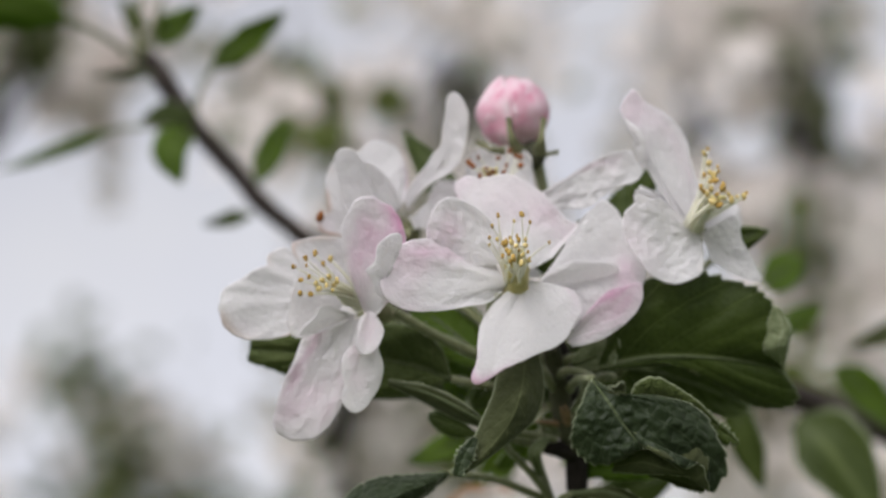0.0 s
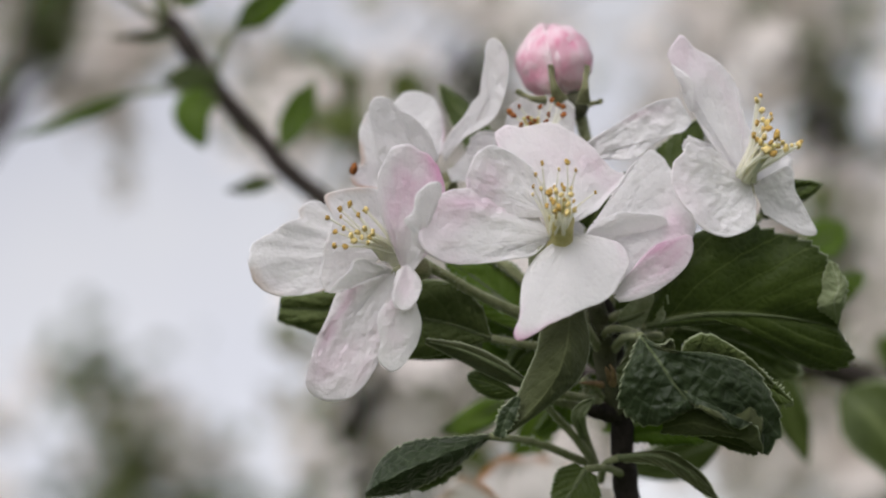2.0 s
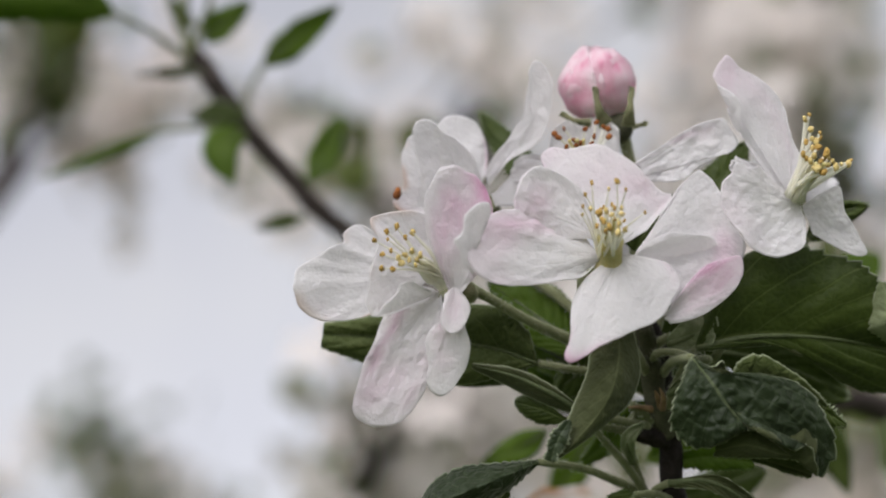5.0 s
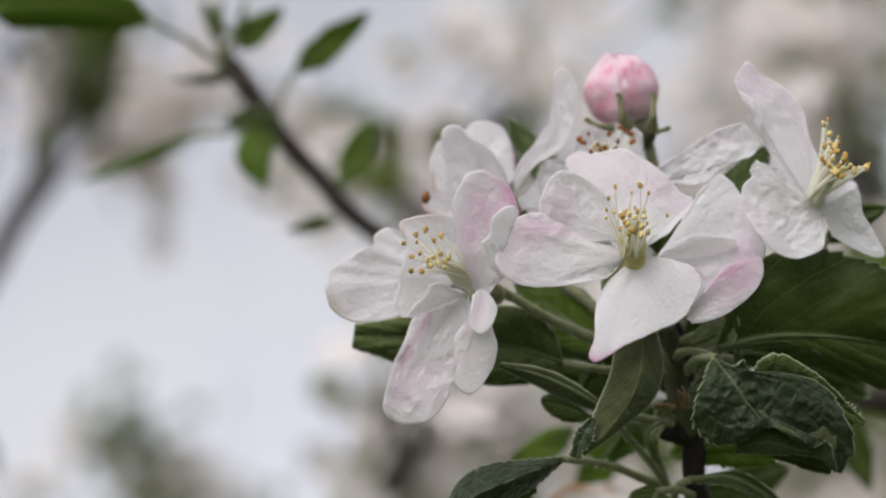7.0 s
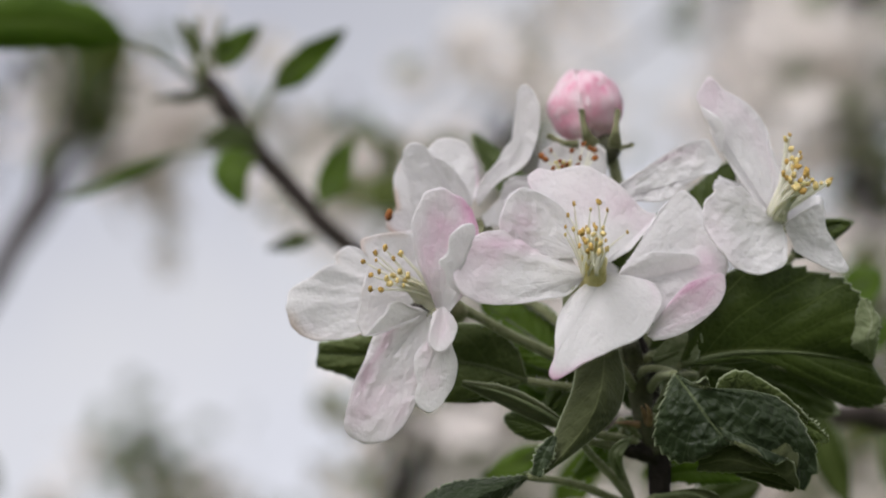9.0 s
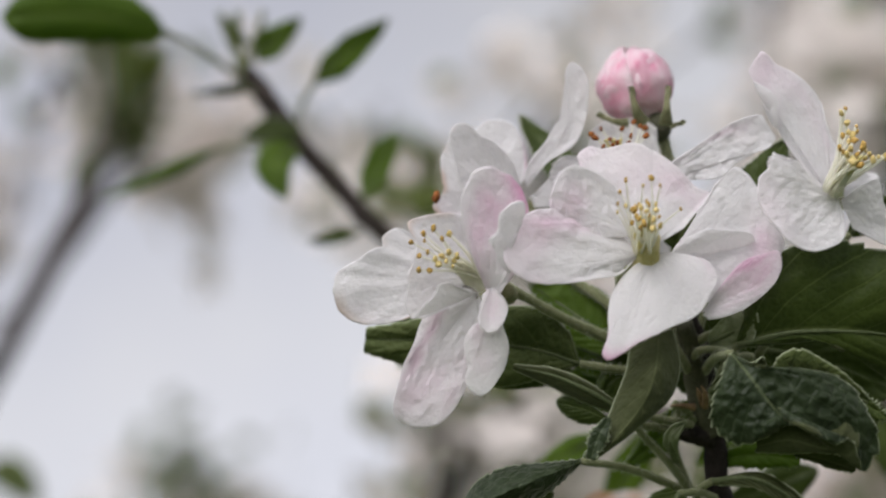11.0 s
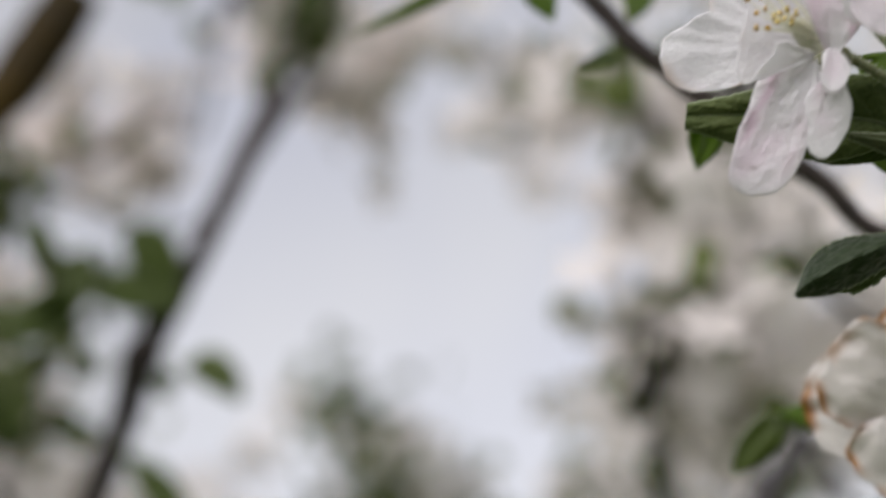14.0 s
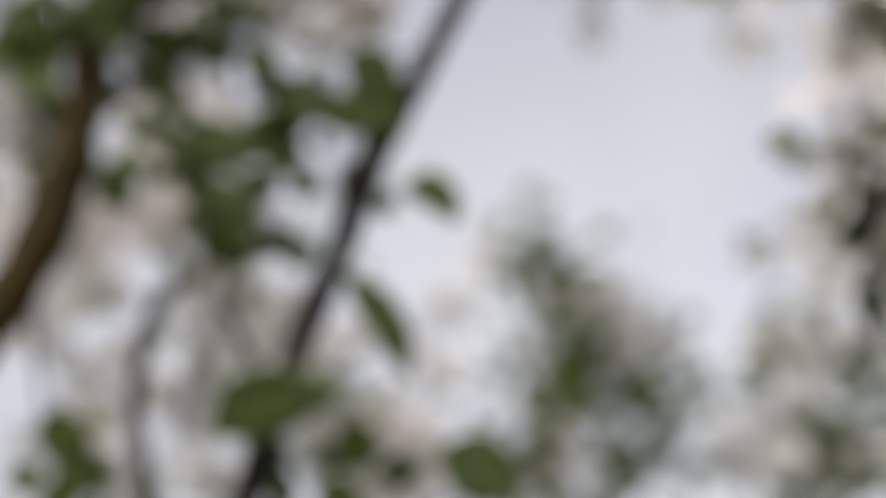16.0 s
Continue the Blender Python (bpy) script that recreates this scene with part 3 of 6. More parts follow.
def leaf(label, spine, face, left, right, petiole=None, upper=LEAF, under=LEAF_UNDER, midrib=True, name="apple_leaf", group="leaves of the blossom spur",
         across=40, along=120, **more):
    """A leaf of its own: the blade with toothed rim and quilted veins, its midrib and its petiole."""
    ob = thing(name, spine[0], label, "leaf", group)
    opts = dict(kind="pointed", widest=0.42, claw=0.12, blunt=1.9, teeth=0.09, veins=7, relief=0.22, ruffle=1.2, wrinkle=0.25, wave=0.8, quilt=0.14)
    opts.update(more)
    part("blade", sheet(spine, face, left, right, across=across, along=along, **opts), (upper, under), ob, "", 0.0003)
    if midrib:
        nrm = way(*face)
        pts = [curve_at(spine, t) - nrm * 0.00012 for t in (0, 0.33, 0.66, 0.94)]
        part("midrib", tube(pts, [0.55, 0.42, 0.28, 0.1], 7, 18), RIB, ob)
    if petiole:
        part("petiole", tube(petiole, [0.75, 0.6, 0.6], 8, 16, 0.1), STALK, ob)
    return ob


NEAR = (0, 0, -1)

# ---------------------------------------------------------------- ground
bm = bmesh.new()
bmesh.ops.create_grid(bm, x_segments=60, y_segments=60, size=600)
for v in bm.verts:
    v.co.z = 0.05 * noise.noise(v.co * 0.15) if v.co.length < 80 else 0.0
tagged(part("ground", bm, GRASS, None), "mown green grass under the apple trees", "grass", kind="structure")

# ---------------------------------------------------------------- the spur: twig
TWIG = thing("apple_twig", spot(37.4, -52.5, 14.0), "dark brown apple twig with a broken side stub", "twig")
part("stem", tube([spot(48.1, -84.8, 20.0), spot(41.0, -61.7, 16.0), spot(35.8, -47.2, 14.0), spot(33.7, -36.5, 13.0), spot(33.3, -29.4, 13.0), spot(32.3, -23.2, 13.0), spot(31.1, -15.2, 12.0), spot(28.6, -7.9, 10.0)],
                  [3.4, 2.7, 2.2, 1.9, 1.9, 1.9, 1.8, 1.4], 16, 60, 0.22, 3), TWIG_BARK, TWIG)
part("broken_stub", tube([spot(32.6, -28.4, 12.0), spot(30.2, -28.1, 11.0), spot(28.3, -27.6, 10.0), spot(27.3, -27.3, 9.5)], [1.7, 1.5, 1.3, 1.0], 12, 10, 0.35, 8), TWIG_BARK, TWIG)
part("green_shoot", tube([spot(33.0, -27.9, 12.0), spot(31.3, -23.6, 11.0), spot(30.2, -18.8, 10.0), spot(29.4, -14.3, 8.0), spot(28.3, -10.1, 6.0)], [2.0, 1.9, 1.8, 1.7, 1.4], 14, 26, 0.2, 5), SHOOT, TWIG)
for a, b_, c in ((spot(31.1, -22.9, 7.0), spot(30.4, -21.2, 5.0), spot(29.9, -20.2, 4.0)), (spot(31.3, -23.2, 6.0), spot(31.2, -21.1, 4.0), spot(30.5, -19.8, 3.0)), (spot(29.7, -23.4, 7.0), spot(27.8, -23.0, 6.0), spot(25.8, -22.9, 5.0))):
    part("bud_scale", tube([a, b_, c], [0.6, 0.4, 0.1], 8, 8, 0.3, 2), SCALE, TWIG)

# ---------------------------------------------------------------- the front blossom
base = spot(22.2, -0.5, -3.0)
BLOOM = thing("apple_blossom", base, "open white apple blossom flushed pink, facing out", "blossom", "blossoms of the spur")
fan_petal(BLOOM, spot(22.7, 1.8, -2.0), [spot(18.7, 3.5, 1.0), spot(15.9, 8.3, 1.0), spot(13.4, 12.7, 2.0), spot(11.9, 16.1, 3.0), spot(13.5, 17.7, 4.0), spot(15.9, 17.4, 4.0), spot(18.2, 17.7, 4.0), spot(20.8, 18.0, 4.0), spot(23.7, 16.9, 4.0), spot(26.3, 14.9, 4.0), spot(28.9, 12.5, 3.0), spot(31.1, 10.4, 3.0), spot(32.1, 9.6, 3.0), spot(28.0, 4.6, 0.0)], seed=1, cup=1.4, stains=((0.3, 1, 0.12, 0.16), (0.75, 0.85, 0.2, 0.14), (0.55, 0.7, 0.2, 0.1)))
fan_petal(BLOOM, spot(20.5, 3.5, -4.0), [spot(10.3, 3.0, -7.0), spot(8.5, 4.8, -7.0), spot(7.5, 8.1, -7.0), spot(8.0, 11.0, -7.0), spot(9.2, 13.4, -6.0), spot(11.2, 14.5, -6.0), spot(13.4, 13.7, -5.0), spot(15.4, 12.7, -5.0), spot(17.5, 11.0, -4.5), spot(19.1, 8.2, -4.5)], seed=2, cup=1.2, crinkle=0.2, stains=((0.35, 0.75, 0.16, 0.22), (0.2, 1.0, 0.15, 0.16)))
fan_petal(BLOOM, spot(21.1, 0.7, -4.5), [spot(19.4, -0.8, -5.0), spot(17.0, -2.8, -6.0), spot(12.9, -3.3, -9.0), spot(8.4, -3.9, -11.0), spot(4.5, -3.8, -13.0), spot(1.6, -2.7, -14.0), spot(0.2, -0.8, -14.0), spot(0.3, 1.7, -13.0), spot(1.3, 4.6, -12.0), spot(3.2, 6.6, -11.0), spot(5.6, 7.3, -8.0), spot(8.6, 7.0, -5.0), spot(12.9, 5.6, -3.0), spot(18.5, 3.3, -3.0)], seed=3, cup=1.6, crinkle=0.2, wave=0.7, stains=((0.66, 0.8, 0.13, 0.34), (0.75, 0.65, 0.14, 0.22), (0.45, 0.95, 0.2, 0.1)))
fan_petal(BLOOM, spot(0.9, 0.9, -13.5), [spot(1.7, -2.3, -14.0), spot(-0.1, -0.6, -15.0), spot(-0.7, 1.4, -15.5), spot(-1.6, 2.9, -16.0), spot(0.1, 4.3, -16.0), spot(0.4, 6.5, -16.0), spot(1.8, 8.2, -15.0), spot(3.7, 8.6, -14.5), spot(4.2, 7.1, -14.0), spot(3.3, 4.9, -14.0), spot(2.7, 3.2, -13.5)], seed=8, cup=-0.8, wave=0.3, crinkle=0.1, across=40, along=18, name='folded_petal_rim')
fan_petal(BLOOM, spot(23.7, 0.7, -4.0), [spot(20.2, -1.0, -5.0), spot(18.3, -2.5, -6.0), spot(16.6, -5.0, -7.5), spot(15.8, -8.3, -9.5), spot(15.7, -11.6, -11.0), spot(14.8, -13.9, -12.0), spot(15.6, -14.8, -12.5), spot(17.3, -14.4, -12.2), spot(20.7, -12.4, -11.5), spot(24.9, -10.6, -10.5), spot(29.2, -8.4, -9.2), spot(31.5, -5.4, -7.6), spot(32.5, -3.7, -6.6), spot(32.1, -1.7, -5.6), spot(31.0, -0.2, -5.0), spot(28.8, 0.4, -4.5), spot(26.3, 0.7, -4.2)], seed=4, cup=-1.5, crinkle=0.1, wave=0.3, stains=((0.38, 1.05, 0.1, 0.85), (0.9, 0.9, 0.1, 0.12)))
fan_petal(BLOOM, spot(26.0, 0.7, -3.0), [spot(31.6, 8.5, 1.5), spot(32.9, 10.7, 2.3), spot(34.5, 12.5, 3.0), spot(36.3, 13.9, 3.0), spot(38.2, 12.9, 3.0), spot(39.8, 10.7, 3.0), spot(41.3, 8.1, 3.0), spot(42.4, 4.8, 2.0), spot(43.1, 2.3, 1.0), spot(42.5, -0.4, 0.0), spot(39.3, -2.7, -1.0), spot(35.7, -5.3, -2.0), spot(32.2, -7.0, -3.0), spot(28.9, -5.2, -3.0)], seed=5, cup=1.2, stains=((0.52, 0.85, 0.1, 0.3), (0.62, 0.8, 0.08, 0.25)))
fan_petal(BLOOM, spot(25.7, 0.6, -4.0), [spot(28.0, 3.1, -4.0), spot(31.7, 4.2, -4.0), spot(35.6, 3.9, -3.0), spot(38.4, 3.5, -1.0), spot(38.9, 1.4, 1.5), spot(36.8, -1.3, 1.5), spot(33.3, -3.4, 1.0), spot(28.9, -1.5, -2.0)], seed=7, cup=-0.7, wave=0.2, crinkle=0.1, across=36, along=18, name='folded_petal_rim')
fan_petal(BLOOM, spot(30.2, -8.5, -6.0), [spot(32.1, -5.6, -6.0), spot(34.4, -2.8, -6.0), spot(36.7, -0.6, -5.5), spot(39.4, 0.4, -4.5), spot(42.2, 0.9, -3.0), spot(42.8, -1.2, -3.0), spot(41.7, -3.8, -4.0), spot(39.6, -6.0, -5.0), spot(36.6, -7.9, -6.0), spot(33.5, -9.0, -7.0), spot(31.1, -9.4, -7.0)], seed=6, cup=-1.0, crinkle=0.08, wave=0.2, stains=((0.25, 0.9, 0.22, 0.6), (0.5, 0.5, 0.4, 0.24)), label='pink outer side of a folded petal', name='folded_petal_rim')
HEADS = [spot(18.8, 11.6, -12.0), spot(22.5, 11.8, -13.0), spot(21.3, 10.7, -12.0), spot(23.8, 10.6, -13.0), spot(17.9, 9.9, -11.0), spot(17.5, 8.1, -12.0), spot(18.7, 7.8, -11.0), spot(19.8, 7.1, -12.0), spot(20.8, 8.0, -10.0),
         spot(21.8, 8.4, -12.0), spot(23.1, 7.9, -13.0), spot(23.5, 6.0, -14.0), spot(27.1, 7.3, -8.0), spot(22.1, 6.2, -14.0), spot(17.5, 6.9, -11.0), spot(20.5, 5.7, -14.0)]
stamens(BLOOM, spot(22.1, 0.1, -4.0), HEADS, (ANTHER, ANTHER, ANTHER_PALE, ANTHER), 1.6, 0.48, 1, 0.8)
stamens(BLOOM, spot(22.1, 0.1, -4.0), [spot(20.9, 7.4, -13.0), spot(22.0, 7.8, -14.0), spot(23.1, 7.0, -14.0), spot(20.2, 6.2, -13.0), spot(22.6, 5.5, -15.0), spot(21.2, 5.0, -15.0), spot(23.7, 4.7, -13.0), spot(19.6, 5.2, -12.0), spot(21.6, 6.9, -14.0), spot(20.7, 4.4, -14.0), spot(22.4, 4.2, -15.0), spot(20.1, 7.4, -12.0)], (ANTHER_PALE, ANTHER), 1.6, 0.62, 2, 1.3)
pistil(BLOOM, spot(22.1, -0.3, -4.0), spot(21.9, 6.1, -10.0))
part("throat", tube([spot(21.9, -1.8, -3.0), spot(22.1, 0.5, -4.0), spot(22.1, 3.1, -6.0), spot(22.1, 5.1, -8.0)], [1.8, 2.0, 1.9, 1.3], 18, 16, 0.25, 1), STYLE, BLOOM, "pale green throat of fused filaments")
part("sepal", ball(spot(18.7, -2.5, -4.5), (1.5, 1.1, 1.9), way(0.35, 1, 0), 2, 0.3, 0, 3), SEPAL_LIGHTENED, BLOOM, "pale green downy sepal")
calyx(BLOOM, spot(19.8, -2.0, -2.0), way(0.1, 0.8, -0.5), 2.4, 5, 0.35, 4.0, 0.4)
stalk(BLOOM, [spot(21.3, -2.9, 1.0), spot(22.5, -7.8, 5.0), spot(27.6, -14.1, 9.0)], [1.0, 0.9, 1.1])

# ---------------------------------------------------------------- the left blossom
base = spot(-4.0, -2.9, 0.0)
BLOOM = thing("apple_blossom", base, "open white apple blossom with pink drooping petals, turned aside", "blossom", "blossoms of the spur")
fan_petal(BLOOM, spot(-6.0, -2.7, 4.0), [spot(-9.1, 1.8, 5.0), spot(-15.0, 5.0, 4.0), spot(-16.3, 5.5, 4.0), spot(-17.4, 5.2, 3.0), spot(-18.7, 4.1, 3.0), spot(-18.5, 2.7, 3.0), spot(-19.8, 2.2, 2.0), spot(-22.1, 0.8, 2.0), spot(-24.4, -0.5, 1.0), spot(-26.0, -1.7, 1.0), spot(-26.5, -4.1, 0.0), spot(-26.1, -6.3, 0.0), spot(-24.7, -8.1, 0.0), spot(-22.1, -9.3, 0.0), spot(-19.0, -9.4, 1.0), spot(-15.1, -8.6, 2.0), spot(-10.8, -6.5, 3.0)], seed=11, cup=1.0, worn=0.45, stains=((0.7, 0.9, 0.1, 0.06),))
fan_petal(BLOOM, spot(-4.9, -2.5, 2.0), [spot(-3.8, 5.3, 1.0), spot(-6.1, 7.3, 1.0), spot(-8.8, 7.7, -0.0), spot(-12.0, 7.2, 0.0), spot(-14.3, 6.5, -0.0), spot(-14.1, 5.2, -1.0), spot(-13.1, 3.1, -1.0), spot(-13.8, 0.1, -1.0), spot(-14.4, -3.2, -1.0), spot(-14.8, -5.8, -1.0), spot(-14.4, -8.0, -1.0), spot(-13.5, -8.6, -1.0), spot(-8.6, -6.5, 0.0)], seed=12, cup=1.2, worn=0.25)
fan_petal(BLOOM, spot(-3.6, -5.1, -2.0), [spot(-7.2, -4.7, -3.0), spot(-10.6, -6.1, -4.0), spot(-12.3, -8.5, -4.5), spot(-13.8, -12.5, -5.0), spot(-15.1, -15.4, -5.0), spot(-16.1, -18.6, -5.0), spot(-16.8, -21.2, -5.0), spot(-16.8, -22.9, -5.0), spot(-15.6, -24.3, -5.0), spot(-13.9, -24.9, -5.0), spot(-12.1, -25.1, -5.0), spot(-10.2, -24.7, -5.0), spot(-8.5, -23.5, -5.0), spot(-7.0, -21.8, -5.0), spot(-5.6, -19.0, -5.0), spot(-4.4, -14.8, -4.5), spot(-3.6, -11.0, -4.0), spot(-2.7, -8.1, -3.0)], seed=13, cup=-1.2, crinkle=0.26, wave=0.3, stains=((0.2, 0.7, 0.14, 0.34), (0.35, 0.85, 0.12, 0.26), (0.6, 0.7, 0.3, 0.14)))
fan_petal(BLOOM, spot(-3.9, -5.0, -4.0), [spot(-4.7, -4.2, -5.0), spot(-6.6, -3.8, -6.0), spot(-7.9, -3.3, -7.0), spot(-9.5, -3.6, -7.0), spot(-10.1, -5.0, -7.0), spot(-11.7, -6.6, -7.0), spot(-13.0, -7.9, -6.0), spot(-13.4, -8.6, -6.0), spot(-11.8, -8.2, -6.0)], seed=14, cup=-0.5, wave=0.2, crinkle=0.08, across=36, along=14, name='folded_petal_rim')
fan_petal(BLOOM, spot(-1.4, -4.0, -5.5), [spot(-2.9, -4.8, -7.0), spot(-3.2, -7.3, -9.0), spot(-3.4, -9.3, -9.5), spot(-2.0, -11.0, -9.0), spot(-0.3, -10.0, -9.2), spot(0.6, -8.4, -9.0), spot(1.1, -6.8, -8.0), spot(0.4, -5.5, -6.5)], seed=17, cup=-1.0, crinkle=0.08, wave=0.2, stains=((0.5, 0.4, 0.4, 0.16),), name='petal_claw', across=40, along=18)
fan_petal(BLOOM, spot(-1.4, -8.0, -7.0), [spot(-3.4, -9.1, -8.0), spot(-4.9, -10.2, -8.0), spot(-5.7, -11.8, -8.0), spot(-5.7, -13.9, -8.0), spot(-5.3, -15.7, -8.0), spot(-5.6, -17.6, -8.0), spot(-5.2, -19.1, -8.0), spot(-3.8, -20.2, -8.0), spot(-2.4, -20.0, -8.0), spot(-1.1, -18.5, -8.0), spot(0.2, -16.4, -8.0), spot(0.9, -13.9, -8.0), spot(0.9, -12.2, -8.0), spot(0.3, -10.4, -8.0), spot(0.0, -9.1, -8.0)], seed=15, cup=-1.3, crinkle=0.08, wave=0.2, stains=((0.02, 0.5, 0.3, 0.2), (0.5, 0.6, 0.2, 0.06)))
fan_petal(BLOOM, spot(-1.4, -5.8, -3.0), [spot(-2.9, -3.2, -4.0), spot(-4.3, 0.1, -5.0), spot(-5.6, 3.5, -6.0), spot(-6.1, 6.8, -7.0), spot(-5.9, 9.5, -7.0), spot(-4.9, 11.6, -7.0), spot(-4.0, 13.2, -7.0), spot(-2.5, 14.0, -7.0), spot(-1.1, 14.2, -7.0), spot(0.5, 13.2, -7.0), spot(1.9, 12.4, -7.0), spot(3.0, 11.0, -7.0), spot(3.8, 9.2, -7.0), spot(4.2, 7.5, -7.0), spot(4.6, 5.1, -7.0), spot(4.3, 1.8, -6.0), spot(2.6, -1.6, -5.0)], seed=16, cup=-1.3, crinkle=0.12, wave=0.4, stains=((0.68, 0.97, 0.1, 0.8), (0.6, 0.7, 0.2, 0.32), (0.3, 0.5, 0.3, 0.22), (0.85, 0.6, 0.16, 0.45)))
HEADS = [spot(-13.5, 3.0, -8.0), spot(-11.7, 4.3, -7.0), spot(-11.5, 3.2, -8.0), spot(-10.2, 5.1, -7.0), spot(-8.9, 3.5, -7.0), spot(-11.0, 1.5, -9.0), spot(-12.3, 0.9, -9.0), spot(-12.4, -1.2, -9.0), spot(-10.7, -1.3, -9.0)]
stamens(BLOOM, spot(-4.0, -2.3, -1.0), HEADS, ANTHER, 1.3, 0.55, 21)
stamens(BLOOM, spot(-4.0, -2.3, -1.0), [spot(-7.8, 4.2, -6.0), spot(-9.8, 0.3, -9.0), spot(-8.3, 0.1, -8.0), spot(-7.3, -0.7, -8.0), spot(-8.9, 0.9, -8.0), spot(-7.1, 0.1, -7.0), spot(-7.9, 1.4, -8.0), spot(-6.6, 0.8, -8.0), spot(-9.4, -0.4, -9.0)], ANTHER_PALE, 1.4, 0.62, 22, 1.5)
part("throat", tube([spot(-3.1, -3.6, 1.0), spot(-4.8, -2.3, -1.0), spot(-6.8, -0.8, -4.0)], [1.2, 1.4, 0.9], 14, 12, 0.25, 1), FILAMENT, BLOOM, "cream throat of fused filaments")
calyx(BLOOM, spot(-1.0, -4.4, 3.0), way(-0.8, 0.3, -0.3), 2.0, 5, 0.8, 5.0, 0.2)
stalk(BLOOM, [spot(-0.8, -3.4, 4.0), spot(4.1, -5.9, 6.0), spot(10.3, -9.5, 8.0), spot(17.0, -12.6, 10.0), spot(27.4, -17.8, 11.0)], [0.95, 0.8, 0.8, 0.9, 1.1])

# ---------------------------------------------------------------- the two blossoms behind
base = spot(2.8, 10.1, 16.0)
BLOOM = thing("apple_blossom", base, "white apple blossom with upright petals behind the others", "blossom", "blossoms of the spur")
fan_petal(BLOOM, spot(1.4, 10.4, 12.0), [spot(-4.4, 9.9, 10.0), spot(-6.4, 12.5, 9.0), spot(-7.1, 15.9, 8.0), spot(-8.0, 18.9, 8.0), spot(-8.1, 20.8, 8.0), spot(-7.4, 22.1, 8.0), spot(-5.7, 22.2, 8.0), spot(-4.3, 21.3, 8.0), spot(-3.1, 20.0, 9.0), spot(-1.2, 19.1, 9.0), spot(0.5, 17.6, 10.0), spot(2.0, 15.6, 10.0), spot(2.8, 13.5, 11.0), spot(3.2, 12.2, 12.0)], seed=21, cup=1.2, wave=0.6)
fan_petal(BLOOM, spot(1.0, 9.6, 15.0), [spot(-4.4, 7.5, 14.0), spot(-6.5, 7.4, 14.0), spot(-8.5, 7.6, 14.0), spot(-10.5, 8.1, 14.0), spot(-11.1, 9.3, 14.0), spot(-10.2, 10.6, 14.0), spot(-9.4, 12.0, 14.0), spot(-9.7, 13.8, 14.0), spot(-9.8, 16.3, 14.0), spot(-9.3, 18.5, 14.0), spot(-8.3, 20.1, 14.0), spot(-6.5, 18.1, 14.0)], seed=22, cup=0.8, worn=0.8, stains=((0.3, 0.9, 0.2, 0.08),))
fan_petal(BLOOM, spot(2.4, 11.9, 17.0), [spot(-3.8, 16.5, 18.0), spot(-5.0, 20.7, 20.0), spot(-4.3, 21.9, 20.0), spot(-2.9, 23.1, 20.0), spot(-1.2, 23.6, 20.0), spot(0.6, 23.3, 20.0), spot(2.2, 22.3, 20.0), spot(3.3, 20.3, 20.0), spot(3.9, 17.9, 20.0), spot(3.8, 15.7, 19.0), spot(3.5, 13.6, 18.0)], seed=23, cup=1.0, stains=((0.85, 0.95, 0.12, 0.35),))
fan_petal(BLOOM, spot(11.1, 22.1, 12.5), [spot(4.0, 12.2, 14.0), spot(3.7, 14.1, 14.0), spot(5.3, 17.2, 13.0), spot(7.1, 19.4, 13.0), spot(8.4, 21.6, 13.0), spot(9.6, 22.9, 13.0), spot(10.0, 25.6, 13.0), spot(10.4, 29.1, 12.0), spot(10.8, 31.3, 12.0), spot(11.7, 32.0, 12.0), spot(12.8, 31.2, 12.0), spot(13.7, 29.6, 12.0), spot(14.2, 27.8, 12.0), spot(14.0, 25.1, 12.0), spot(13.5, 22.4, 12.0), spot(12.4, 19.7, 12.0), spot(10.6, 17.8, 13.0), spot(8.0, 16.4, 13.0), spot(5.8, 14.5, 13.0), spot(4.1, 12.2, 14.0)], seed=24, cup=0.6, wave=0.3)
petal(BLOOM, [spot(4.9, 9.6, 15.0), spot(11.0, 11.9, 16.0), spot(16.4, 14.2, 16.0)], (0, 0.2, -1), 3.9, 3.6, widest=0.6, claw=0.3, blunt=2.6, ruffle=0.8, seed=25)
part("withered_anther", ball(spot(-10.5, 10.6, 11.0), (0.75, 0.6, 1.0), way(0.5, 1, 0), 2, 0.7, 0.3, 4), ANTHER_OLD, BLOOM)
calyx(BLOOM, spot(4.2, 8.8, 20.0), way(-0.2, 0.8, -0.4), 2.0, 5, 0.8, 4.5)
stalk(BLOOM, [spot(4.4, 8.4, 21.0), spot(8.8, -0.8, 20.0), spot(16.0, -6.3, 17.0), spot(27.1, -16.1, 13.0)], [0.9, 0.8, 0.8, 1.0])

